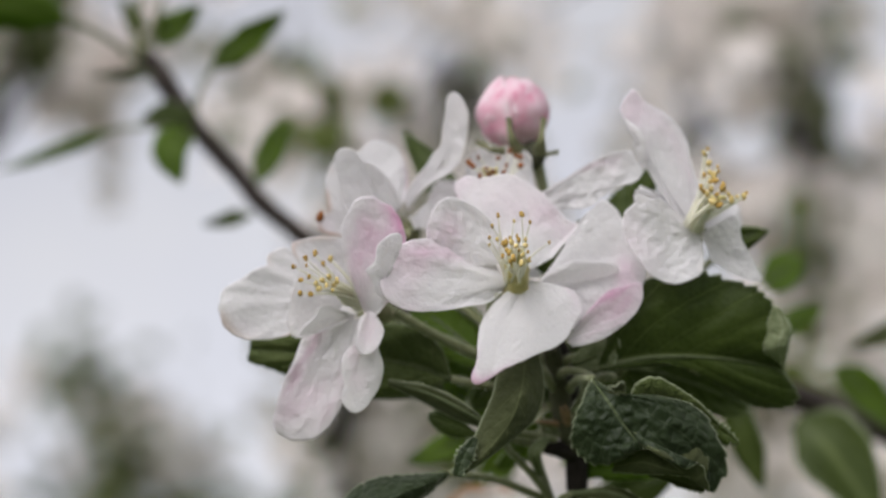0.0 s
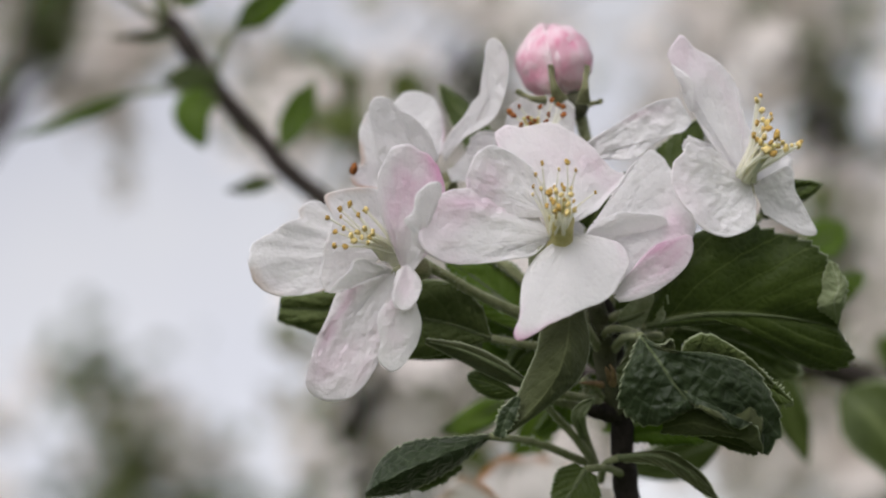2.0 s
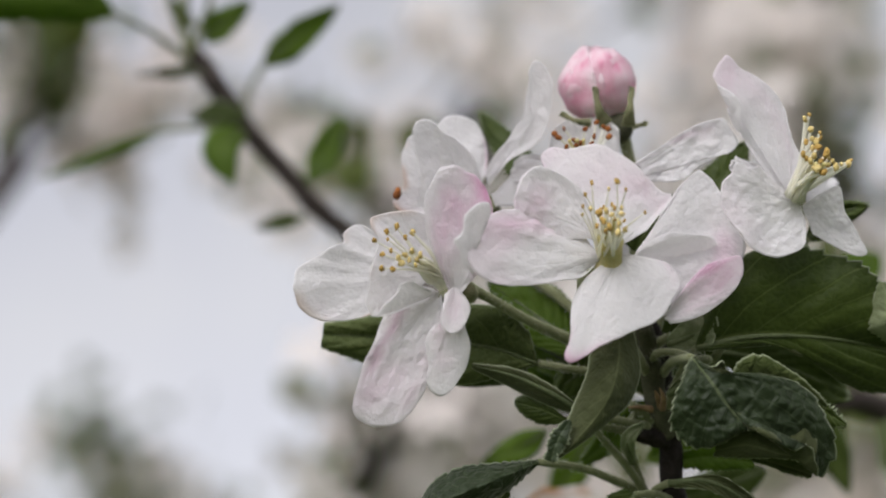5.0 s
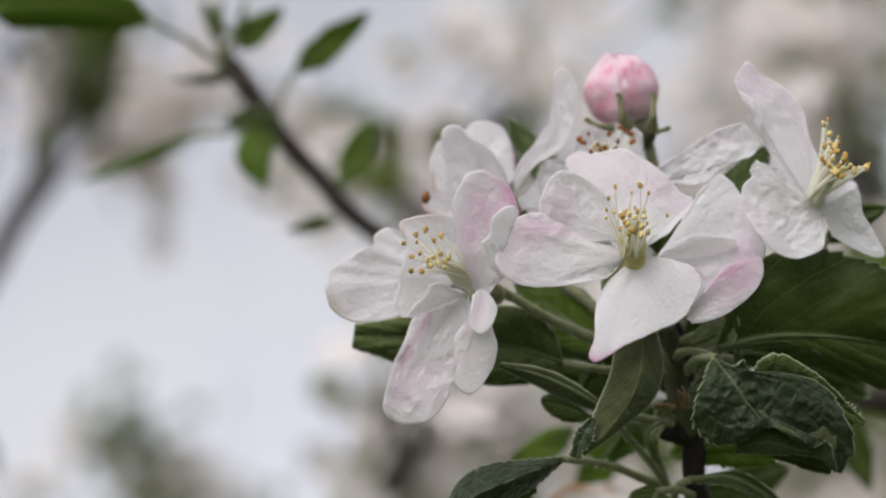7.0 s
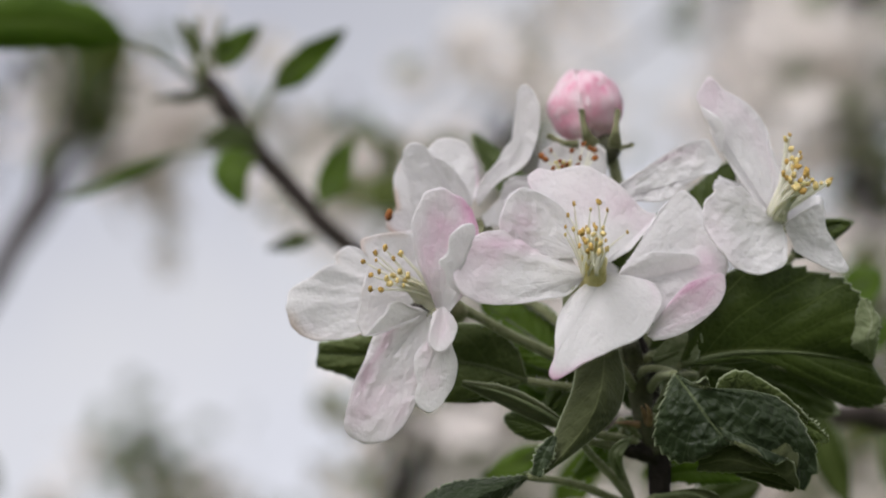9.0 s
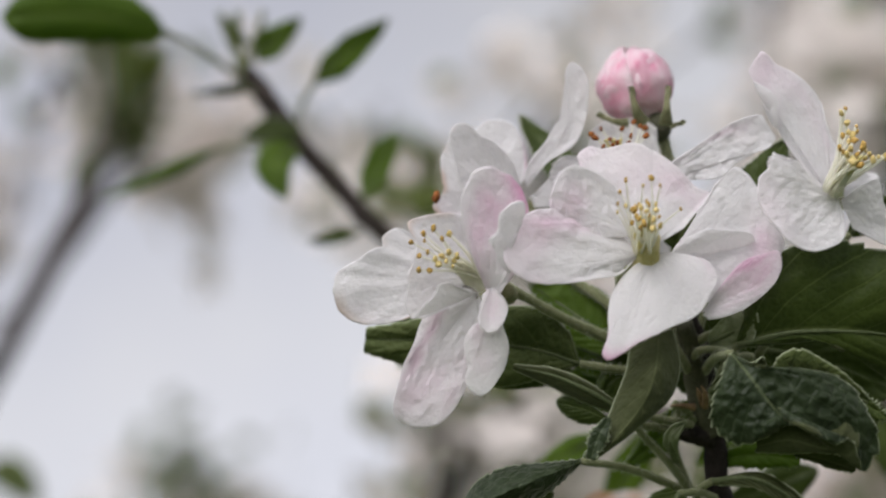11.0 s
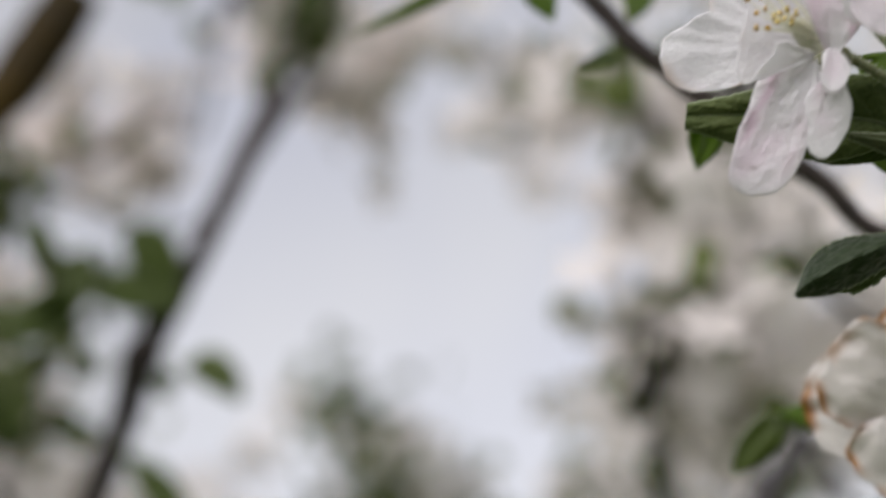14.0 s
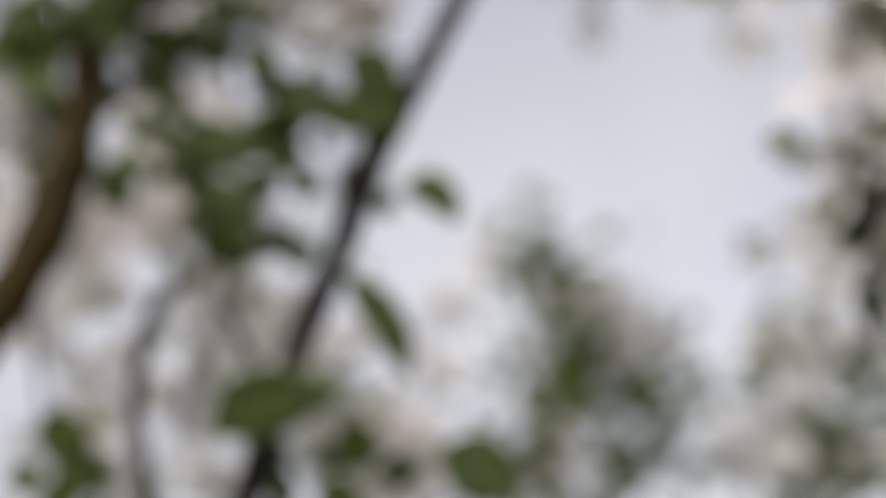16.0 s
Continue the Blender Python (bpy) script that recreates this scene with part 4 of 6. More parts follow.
base = spot(20.1, 12.8, 16.0)
BLOOM = thing("apple_blossom", base, "ageing white apple blossom with brown anthers", "blossom", "blossoms of the spur")
petal(BLOOM, [spot(19.7, 10.8, 10.0), spot(19.7, 16.6, 15.0), spot(19.7, 23.0, 16.0)], (0, 0.5, -1), (2.6, 5.0, 5.5, 5.7, 5.5, 4.5), (2.6, 4.8, 5.4, 5.7, 5.7, 4.7), ruffle=0.5, seed=31, curl=(20, 20))
fan_petal(BLOOM, spot(25.2, 12.5, 9.0), [spot(26.7, 15.0, 9.0), spot(29.6, 16.9, 9.0), spot(32.3, 18.6, 9.0), spot(34.8, 20.4, 8.0), spot(37.6, 21.7, 8.0), spot(40.1, 22.3, 7.0), spot(41.1, 22.3, 7.0), spot(41.8, 21.1, 7.0), spot(43.1, 19.3, 7.0), spot(43.3, 18.4, 7.0), spot(41.8, 17.1, 7.0), spot(39.3, 16.2, 8.0), spot(36.7, 14.6, 8.0), spot(34.8, 13.0, 8.0), spot(32.3, 12.5, 9.0)], seed=32, cup=1.2, crinkle=0.3, wave=0.6, stains=((0.4, 0.8, 0.12, 0.2),))
petal(BLOOM, [spot(18.1, 11.1, 14.0), spot(12.8, 13.7, 15.0), spot(7.8, 14.7, 15.0)], NEAR, 3.5, 2.9, widest=0.6, claw=0.4, blunt=2.6, ruffle=0.9, seed=33)
petal(BLOOM, [spot(18.8, 9.2, 17.0), spot(15.2, 5.6, 20.0), spot(13.5, 1.0, 22.0)], NEAR, 4.3, 4.3, ruffle=0.8, seed=34)
petal(BLOOM, [spot(21.5, 9.2, 17.0), spot(25.3, 5.6, 20.0), spot(28.3, 1.0, 22.0)], NEAR, 4.3, 4.3, ruffle=0.8, seed=35)
HEADS = [spot(14.4, 20.0, 9.0), spot(15.0, 19.4, 8.0), spot(16.0, 20.9, 10.0), spot(17.3, 19.0, 7.0), spot(17.7, 18.1, 7.0), spot(19.3, 20.9, 10.0), spot(20.6, 19.6, 8.0), spot(21.3, 22.1, 12.0), spot(22.3, 21.3, 11.0), spot(23.0, 21.0, 11.0), spot(23.0, 19.6, 9.0), spot(16.2, 17.8, 7.0), spot(20.2, 18.5, 8.0), spot(18.4, 18.5, 7.0)]
stamens(BLOOM, spot(19.3, 14.8, 10.0), HEADS, ANTHER_OLD, 1.6, 0.62, 41)
pistil(BLOOM, spot(19.3, 13.9, 11.0), spot(17.8, 18.9, 8.0), 4)
stalk(BLOOM, [spot(20.2, 12.9, 18.0), spot(22.4, 1.9, 17.0), spot(27.5, -12.5, 13.0)], [0.9, 0.8, 1.0])

# ---------------------------------------------------------------- the right blossom
base = spot(51.7, 9.7, 4.0)
BLOOM = thing("apple_blossom", base, "white apple blossom with crinkled petals and yellow stamens", "blossom", "blossoms of the spur")
fan_petal(BLOOM, spot(51.4, 9.6, 5.0), [spot(48.4, 12.4, 5.0), spot(46.1, 15.8, 6.0), spot(44.0, 19.3, 7.0), spot(43.0, 21.3, 7.0), spot(41.8, 23.8, 7.0), spot(40.8, 25.9, 7.0), spot(39.8, 28.0, 7.0), spot(39.3, 29.1, 7.0), spot(39.7, 30.4, 7.0), spot(40.5, 31.9, 7.0), spot(41.2, 32.7, 7.0), spot(42.2, 32.1, 7.0), spot(43.3, 30.6, 7.0), spot(45.5, 29.5, 7.0), spot(47.3, 28.2, 7.0), spot(49.0, 26.4, 7.0), spot(50.1, 24.6, 7.0), spot(50.7, 21.7, 6.0), spot(51.6, 19.0, 6.0), spot(52.5, 16.4, 5.0), spot(52.4, 13.3, 5.0)], seed=41, cup=1.0, wave=0.5, stains=((0.45, 0.9, 0.15, 0.24), (0.75, 0.7, 0.2, 0.08)))
fan_petal(BLOOM, spot(42.1, 22.9, 5.0), [spot(39.9, 27.7, 6.0), spot(40.9, 27.0, 5.0), spot(42.3, 26.0, 4.0), spot(43.7, 24.4, 4.0), spot(43.4, 23.0, 4.0), spot(43.0, 21.3, 4.0), spot(43.3, 20.1, 5.0), spot(42.5, 21.0, 6.0), spot(41.4, 24.0, 6.0)], seed=46, cup=-0.4, wave=0.2, crinkle=0.06, across=30, along=14, name='folded_petal_rim')
fan_petal(BLOOM, spot(52.1, 8.7, 1.0), [spot(45.6, 14.7, -1.0), spot(44.1, 14.7, -2.0), spot(42.8, 15.4, -3.0), spot(41.9, 15.2, -3.0), spot(41.7, 14.0, -3.0), spot(40.7, 13.2, -3.0), spot(39.7, 11.9, -3.0), spot(39.4, 9.5, -3.0), spot(40.0, 6.9, -3.0), spot(40.9, 5.5, -3.0), spot(42.1, 4.3, -3.0), spot(43.5, 2.5, -3.0), spot(45.9, 1.3, -3.0), spot(48.1, 0.9, -3.0), spot(50.2, 1.3, -3.0), spot(52.1, 2.3, -2.0), spot(52.6, 3.7, -2.0), spot(52.9, 6.3, 0.0)], seed=42, cup=0.8, crinkle=0.22, wave=0.6, stains=((0.4, 0.9, 0.2, 0.07),))
fan_petal(BLOOM, spot(52.8, 8.4, 4.0), [spot(54.1, 9.4, 4.0), spot(56.0, 10.8, 3.0), spot(58.3, 11.8, 3.0), spot(58.9, 10.2, 3.0), spot(59.2, 7.9, 3.0), spot(60.4, 6.1, 3.0), spot(61.5, 3.9, 3.0), spot(62.7, 1.4, 3.0), spot(61.5, 0.8, 3.0), spot(58.9, 1.8, 3.0), spot(56.9, 2.9, 3.0), spot(54.4, 4.3, 3.0)], seed=43, cup=0.6, crinkle=0.3, wave=0.5)
petal(BLOOM, [spot(51.3, 10.2, 7.0), spot(46.6, 12.5, 8.0), spot(42.1, 15.8, 6.0)], (0, 0.2, -1), 2.1, 1.9, widest=0.6, claw=0.4, blunt=2.6, ruffle=1.4, wrinkle=0.4, seed=44)
petal(BLOOM, [spot(53.7, 9.8, 8.0), spot(57.2, 10.9, 13.0), spot(60.8, 12.9, 18.0)], (0.3, 0.2, -1), 2.9, 2.9, ruffle=0.8, seed=45)
HEADS = [spot(52.5, 21.9, 0.0), spot(53.1, 22.6, 0.0), spot(53.2, 20.3, -1.0), spot(54.6, 19.7, -1.0), spot(53.8, 18.3, -2.0), spot(54.6, 18.9, 0.0), spot(53.1, 17.9, 1.0), spot(52.2, 15.7, -3.0), spot(53.2, 17.3, -2.0), spot(54.2, 15.3, -4.0), spot(55.6, 15.8, -3.0), spot(55.3, 14.6, -4.0), spot(57.7, 14.9, -2.0), spot(59.3, 15.5, -1.0), spot(58.8, 14.9, -2.0)]
stamens(BLOOM, spot(51.3, 10.1, 1.0), HEADS, (ANTHER_PALE, ANTHER), 1.3, 0.56, 51, 1.5)
stamens(BLOOM, spot(50.8, 9.8, 0.0), [spot(53.2, 16.1, -4.0), spot(54.8, 16.1, -4.0), spot(56.0, 15.3, -4.0), spot(51.7, 16.4, -3.0), spot(53.4, 14.2, -5.0), spot(54.4, 13.5, -5.0), spot(52.6, 15.3, -4.0), spot(53.9, 17.4, -3.0), spot(53.2, 18.8, -2.0), spot(55.1, 16.6, -4.0), spot(56.5, 14.4, -4.0), spot(52.5, 18.3, -1.0)], (ANTHER_PALE, ANTHER), 1.5, 0.68, 52, 1.6)
part("throat", tube([spot(50.9, 8.5, 3.0), spot(51.3, 10.1, 1.0), spot(51.9, 11.8, -1.0), spot(52.6, 13.5, -2.0)], [0.8, 1.25, 1.3, 0.8], 14, 14, 0.25, 1), FILAMENT, BLOOM, "pale throat of fused filaments")
pistil(BLOOM, spot(51.9, 10.9, 0.0), spot(54.3, 14.8, -4.0))
calyx(BLOOM, spot(51.6, 8.9, 8.0), way(0.5, 0.7, -0.4), 2.0, 5, 0.8, 4.5)
stalk(BLOOM, [spot(51.4, 8.5, 9.0), spot(49.3, 0.1, 14.0), spot(40.1, -10.7, 13.0), spot(30.1, -17.8, 12.0)], [0.9, 0.8, 0.9, 1.1])

# ---------------------------------------------------------------- the pink bud
BUD_AT, BUD_UP = spot(22.1, 28.7, 20.0), way(-0.20, 0.95, -0.15).normalized()
BUD = thing("blossom_bud", spot(25.5, 22.3, 19.0), "closed pink apple blossom bud with green sepals", "bud")


def bud_petal(turn, span, grow, lean, seed):
    """One overlapping petal of the closed bud, wrapped round its egg shape."""
    bm_ = bmesh.new()
    uv = bm_.loops.layers.uv.new("UVMap")
    lb = bm_.verts.layers.float.new("blush")
    a0 = BUD_UP.orthogonal().normalized()
    b0 = BUD_UP.cross(a0)
    rows_, co = [], {}
    for j in range(23):
        v = j / 22
        row = []
        for i in range(25):
            u = i / 24 * 2 - 1
            az = radians(turn + lean * v + u * span * (0.35 + 0.65 * math.sin(math.pi * min(1, v * 0.9 + 0.1)) ** 0.6) / 2)
            pol = math.pi * max(0.0, 0.93 - 0.93 * v * (1 - 0.07 * u * u + 0.05 * noise.noise(Vector((u * 2.5, seed, 6.0)))))
            d_ = a0 * math.cos(az) * math.sin(pol) + b0 * math.sin(az) * math.sin(pol) + BUD_UP * math.cos(pol)
            r = 1 + grow + 0.04 * abs(u) ** 4 + 0.10 * noise.noise(d_ * 1.7 + Vector((seed, 0, 0))) + 0.05 * noise.noise(d_ * 4.5 + Vector((0, seed, 0)))
            p = BUD_AT + ((a0 * math.cos(az) + b0 * math.sin(az)) * math.sin(pol) * 6.1 * r + BUD_UP * math.cos(pol) * 6.0 * r) / 1000
            vt = bm_.verts.new(p)
            flush = noise.noise((p - BUD_AT) * 260 + Vector((seed * 0.3, 0, 3.0))) + 0.6 * noise.noise((p - BUD_AT) * 640)
            vt[lb] = max(0.04, min(1, 0.55 - 0.22 * v - 0.3 * abs(u) ** 6 + 0.55 * flush))
            co[vt] = (u * 0.5 + 0.5, v)
            row.append(vt)
        rows_.append(row)
    for r0, r1 in zip(rows_, rows_[1:]):
        for i in range(24):
            fc = bm_.faces.new((r0[i], r0[i + 1], r1[i + 1], r1[i]))
            for lp in fc.loops:
                lp[uv].uv = co[lp.vert]
    return bm_


A_SIDE = BUD_UP.orthogonal().normalized()
FACING = math.degrees(math.atan2(way(0, 0, -1).dot(BUD_UP.cross(A_SIDE)), way(0, 0, -1).dot(A_SIDE)))
for k, (turn, span, grow, lean) in enumerate(((180, 260, -0.05, 20), (90, 200, -0.03, 15), (-100, 190, -0.02, 20), (20, 190, 0.0, 14), (-78, 120, 0.05, 22))):
    part("petal", bud_petal(FACING + turn, span, grow, lean, k * 3.7), BUD_PETAL, BUD, "", 0.0003)
part("receptacle", ball(spot(25.2, 21.5, 18.0), (2.7, 2.4, 2.6), way(-0.1, 1, 0), 2, 0.1), SHOOT, BUD)
for sp, wdt in (([spot(23.0, 21.7, 13.0), spot(21.6, 24.0, 11.0), spot(20.9, 27.7, 11.5)], 1.3), ([spot(26.4, 21.4, 13.0), spot(26.5, 24.0, 11.0), spot(26.9, 27.7, 12.5)], 1.25), ([spot(27.3, 21.6, 16.0), spot(28.2, 21.7, 14.0), spot(29.3, 22.0, 13.0)], 0.6), ([spot(20.6, 22.1, 14.0), spot(18.0, 22.3, 12.0), spot(15.6, 23.5, 13.0)], 0.8), ((spot(25.6, 23.3, 24.0), spot(26.7, 26.3, 26.0), spot(27.2, 29.5, 26.0)), 1.6)):
    part("sepal", sheet(list(sp), NEAR, wdt, wdt, kind="taper", ruffle=0.1, wrinkle=0.1, across=8, along=12, curl=(-30, -30)), SEPAL, BUD, "", 0.0004)
stalk(BUD, [spot(25.5, 22.1, 19.0), spot(26.7, 18.4, 19.0), spot(27.6, 12.9, 19.0), spot(28.2, -3.5, 16.0), spot(29.3, -16.1, 13.0)], [1.25, 1.0, 0.95, 0.95, 1.1])

# ---------------------------------------------------------------- leaves of the spur
BROAD = drawn_leaf("broad dark green toothed apple leaf with pale curled end", [spot(36.0, -13.5, 2.0), spot(40.9, -12.2, 3.0), spot(47.3, -11.6, 4.0), spot(54.0, -11.7, 5.0), spot(60.4, -12.6, 7.0), spot(67.3, -13.7, 9.0)], [spot(35.8, -12.8, 2.0), spot(38.3, -5.0, 3.0), spot(42.3, 0.6, 4.0), spot(48.5, 2.7, 4.0), spot(54.8, 2.1, 4.0), spot(59.0, 0.8, 5.0), spot(62.2, -0.1, 5.0), spot(64.5, -2.2, 5.0), spot(66.8, -4.5, 5.0), spot(67.8, -6.8, 5.0), spot(67.8, -10.1, 7.0), spot(67.4, -13.4, 9.0)], [spot(36.0, -14.0, 2.0), spot(42.7, -13.6, 4.0), spot(49.9, -13.3, 6.0), spot(55.2, -15.3, 8.0), spot(59.1, -18.7, 10.0), spot(64.2, -20.9, 11.0), spot(68.4, -20.7, 11.0), spot(70.5, -18.8, 11.0), spot(69.3, -16.5, 10.0), spot(67.5, -14.1, 9.0)], [spot(39.1, -15.8, 11.0), spot(35.4, -15.3, 6.0), spot(36.0, -13.5, 2.0)], rib=0.55, bow=1.2, wave=1.2, crinkle=0.25, teeth=0.9, veins=6, seed=61, across=60, along=90)
part("curled_end", blade_between([spot(66.7, -13.1, 6.0), spot(65.6, -9.5, 3.0), spot(66.3, -6.7, 3.0), spot(65.2, -3.3, 3.5)], [spot(66.5, -13.0, 6.0), spot(63.5, -10.6, 5.0), spot(63.3, -7.6, 5.0), spot(64.5, -3.1, 4.0)], [spot(67.0, -13.2, 6.0), spot(67.3, -9.7, 3.5), spot(67.7, -6.7, 3.5), spot(65.8, -3.0, 3.5)], bow=0.5, wave=0.4, crinkle=0.5, teeth=0.8, veins=6, seed=161, across=16, along=30), LEAF_PALE, BROAD, "pale downy curled end", 0.0003)
DARK = drawn_leaf("dark crinkled apple leaf with a rolled rim", [spot(34.3, -14.5, -7.0), spot(36.7, -17.9, -10.0), spot(39.4, -21.7, -10.5), spot(42.2, -25.0, -11.0)], [spot(33.8, -14.5, -7.0), spot(32.7, -17.2, -8.0), spot(31.2, -21.0, -8.0), spot(31.1, -25.0, -8.0), spot(34.0, -27.9, -8.0), spot(38.2, -27.4, -9.5), spot(42.2, -25.1, -11.0)], [spot(34.8, -14.5, -7.0), spot(39.1, -16.6, -9.0), spot(45.0, -16.8, -9.0), spot(51.2, -18.8, -8.0), spot(54.6, -23.5, -8.0), spot(56.2, -28.7, -7.0), spot(53.7, -32.5, -8.0), spot(51.7, -27.6, -10.0), spot(48.4, -27.9, -12.0), spot(45.6, -25.6, -12.0), spot(42.4, -25.0, -11.0)], [spot(31.6, -17.7, 9.0), spot(32.7, -15.4, 2.0), spot(34.3, -14.5, -7.0)], LEAF_DARK, LEAF_UNDER, 0.25, bow=1.6, wave=1.8, crinkle=0.9, teeth=0.7, relief=0.35, veins=6, seed=62, across=96, along=90)
part("turned_rim", blade_between([spot(40.5, -17.6, -6.0), spot(45.4, -17.9, -6.0), spot(50.6, -19.6, -5.5), spot(54.9, -22.0, -5.0)], [spot(40.5, -16.9, -6.0), spot(41.5, -14.9, -7.0), spot(44.5, -13.9, -7.5), spot(49.4, -16.4, -7.0), spot(52.5, -18.9, -6.5), spot(55.1, -21.8, -5.5)], [spot(40.7, -18.2, -5.0), spot(45.6, -19.3, -5.0), spot(50.3, -21.2, -5.0), spot(54.8, -22.6, -5.0)], bow=0.6, wave=0.5, crinkle=0.3, teeth=0.3, seed=63, across=20, along=60), LEAF_TURNED, DARK, "olive turned-over rim", 0.0003)
part("rolled_underside", blade_between([spot(37.9, -28.5, -7.0), spot(42.5, -27.5, -9.0), spot(47.4, -28.8, -10.0), spot(52.6, -29.3, -9.0)], [spot(37.7, -27.1, -7.0), spot(42.6, -24.2, -8.0), spot(47.2, -25.6, -8.5), spot(51.1, -24.7, -8.5), spot(53.1, -26.9, -8.0)], [spot(37.6, -29.6, -6.0), spot(42.8, -29.8, -7.0), spot(46.7, -29.5, -9.0), spot(52.1, -30.2, -9.0)], bow=0.8, wave=0.6, crinkle=0.4, teeth=0.5, seed=66, across=20, along=40), LEAF_UNDER, DARK, "downy green underside", 0.0003)
part("lower_lobe", blade_between([spot(43.7, -29.9, -3.0), spot(47.4, -30.7, -4.0), spot(52.8, -32.3, -5.0)], [spot(44.0, -28.3, -4.0), spot(47.7, -28.2, -5.0), spot(51.8, -28.6, -6.0), spot(53.2, -30.6, -6.0)], [spot(43.7, -30.4, -3.0), spot(46.7, -31.4, -3.0), spot(49.6, -32.5, -4.0), spot(52.6, -32.9, -5.0)], bow=0.8, wave=0.5, crinkle=0.4, teeth=0.5, seed=67, across=18, along=36), LEAF_UNDER, DARK, "", 0.0003)
drawn_leaf("green toothed apple leaf tip beside the crinkled one", [spot(50.7, -19.5, -2.0), spot(54.6, -22.4, -2.0), spot(58.6, -25.0, -2.0)], [spot(51.6, -18.4, -2.0), spot(55.5, -21.4, -2.0), spot(58.6, -24.8, -2.0)], [spot(51.2, -22.3, -2.0), spot(55.0, -25.3, -2.0), spot(58.4, -25.3, -2.0)], upper=LEAF, under=LEAF_UNDER, teeth=1.3, seed=64, across=16, along=40)
drawn_leaf("fresh green apple leaf under the crinkled one", [spot(34.6, -32.0, 14.0), spot(40.0, -31.3, 12.0), spot(46.7, -32.2, 12.0)], [spot(34.6, -30.8, 14.0), spot(39.5, -29.1, 12.0), spot(46.3, -30.9, 12.0)], [spot(34.6, -33.3, 14.0), spot(40.0, -33.6, 12.0), spot(46.3, -33.3, 12.0)], upper=LEAF_FRESH, under=LEAF_FRESH, seed=163, across=16, along=30)
leaf("dark apple leaf in the shade behind the downy one", [spot(27.3, -10.8, 16.0), spot(21.5, -16.3, 18.0), spot(14.8, -21.9, 20.0)], NEAR, (1.7, 3.8, 4.3, 4.0, 2.9, 1.6), (1.7, 3.8, 4.3, 3.8, 2.6, 1.4), None, LEAF, LEAF, seed=168)
leaf("green apple leaf deep between the stalks", [spot(21.9, -24.1, 24.0), spot(14.5, -21.2, 25.0), spot(6.2, -18.6, 26.0)], NEAR, (1.0, 2.6, 3.1, 2.9, 2.1, 1.0), (1.0, 2.6, 3.1, 2.9, 2.1, 1.0), None, LEAF_FRESH, LEAF_UNDER, seed=169)
leaf("dark apple leaf deep behind the stalks", [spot(27.7, -7.4, 26.0), spot(34.4, -14.9, 28.0), spot(44.1, -23.5, 30.0)], NEAR, (1.7, 6.0, 7.8, 7.8, 6.0, 3.5), (1.7, 5.2, 6.0, 6.0, 4.3, 2.6), None, LEAF, LEAF, seed=164)
leaf("green apple leaf under the broad one", [spot(42.3, -14.9, 20.0), spot(52.3, -17.1, 22.0), spot(64.8, -22.6, 26.0)], NEAR, (1.2, 3.5, 4.0, 3.8, 2.9, 1.6), (1.2, 3.8, 4.8, 4.5, 3.5, 1.9), None, LEAF, LEAF, seed=166)
leaf("dark green apple leaf behind the drooping blossom", [spot(20.0, -18.4, 22.0), spot(13.6, -14.8, 24.0), spot(6.2, -12.1, 26.0)], NEAR, (0.9, 2.9, 3.5, 3.3, 2.4, 1.4), (0.9, 3.5, 4.0, 4.0, 2.9, 1.6), None, LEAF_FRESH, LEAF_UNDER, seed=167)
drawn_leaf("grey-green downy apple leaf folded along its midrib", [spot(23.8, -11.4, -3.0), spot(22.8, -16.8, -8.0), spot(20.7, -21.8, -9.0), spot(16.3, -27.2, -9.0), spot(13.3, -30.2, -8.0)], [spot(19.1, -13.8, -4.0), spot(18.3, -17.3, -6.0), spot(16.2, -22.3, -7.0), spot(14.5, -27.1, -7.0), spot(13.0, -30.0, -8.0)], [spot(26.1, -10.8, -2.0), spot(26.9, -16.1, -4.0), spot(25.3, -21.0, -6.0), spot(20.0, -25.6, -8.0), spot(13.6, -30.3, -8.0)], [spot(29.1, -17.7, 9.0), spot(26.7, -13.9, 3.0), spot(23.8, -11.4, -3.0)], LEAF_UNDER, LEAF, bow=0.4, dome=1.2, wave=1.0, crinkle=0.5, teeth=0.15, relief=0.15, veins=5, seed=65, along=80)
drawn_leaf("dark toothed inner side of a folded apple leaf", [spot(15.8, -23.7, -9.6), spot(14.1, -26.6, -10.0), spot(12.9, -29.9, -9.5)], [spot(14.8, -23.8, -9.5), spot(12.7, -26.1, -9.5), spot(11.9, -29.7, -9.0)], [spot(16.2, -24.4, -9.8), spot(15.4, -27.4, -10.4), spot(13.7, -30.1, -10.0)], upper=LEAF_DARK, under=LEAF, bow=0.3, teeth=0.7, seed=166, across=14, along=34)
drawn_leaf("green apple leaf behind the drooping petals", [spot(11.9, -16.3, 9.0), spot(4.1, -13.8, 10.0), spot(-8.4, -12.5, 12.0), spot(-22.5, -12.0, 14.0)], [spot(11.9, -15.9, 9.0), spot(10.1, -10.8, 9.0), spot(5.2, -7.1, 9.0), spot(-5.7, -7.3, 11.0), spot(-15.6, -9.1, 13.0), spot(-22.3, -10.1, 14.0)], [spot(11.7, -16.5, 9.0), spot(5.9, -18.6, 10.0), spot(-1.7, -20.0, 11.0), spot(-12.1, -17.9, 13.0), spot(-18.0, -15.8, 14.0), spot(-22.8, -14.2, 14.0)], [spot(22.9, -17.8, 11.0), spot(17.4, -17.2, 9.0), spot(11.9, -16.3, 9.0)], LEAF_TURNED, LEAF_UNDER, rib=0.35, bow=1.2, crinkle=0.2, teeth=0.25, seed=67, across=44, along=90)
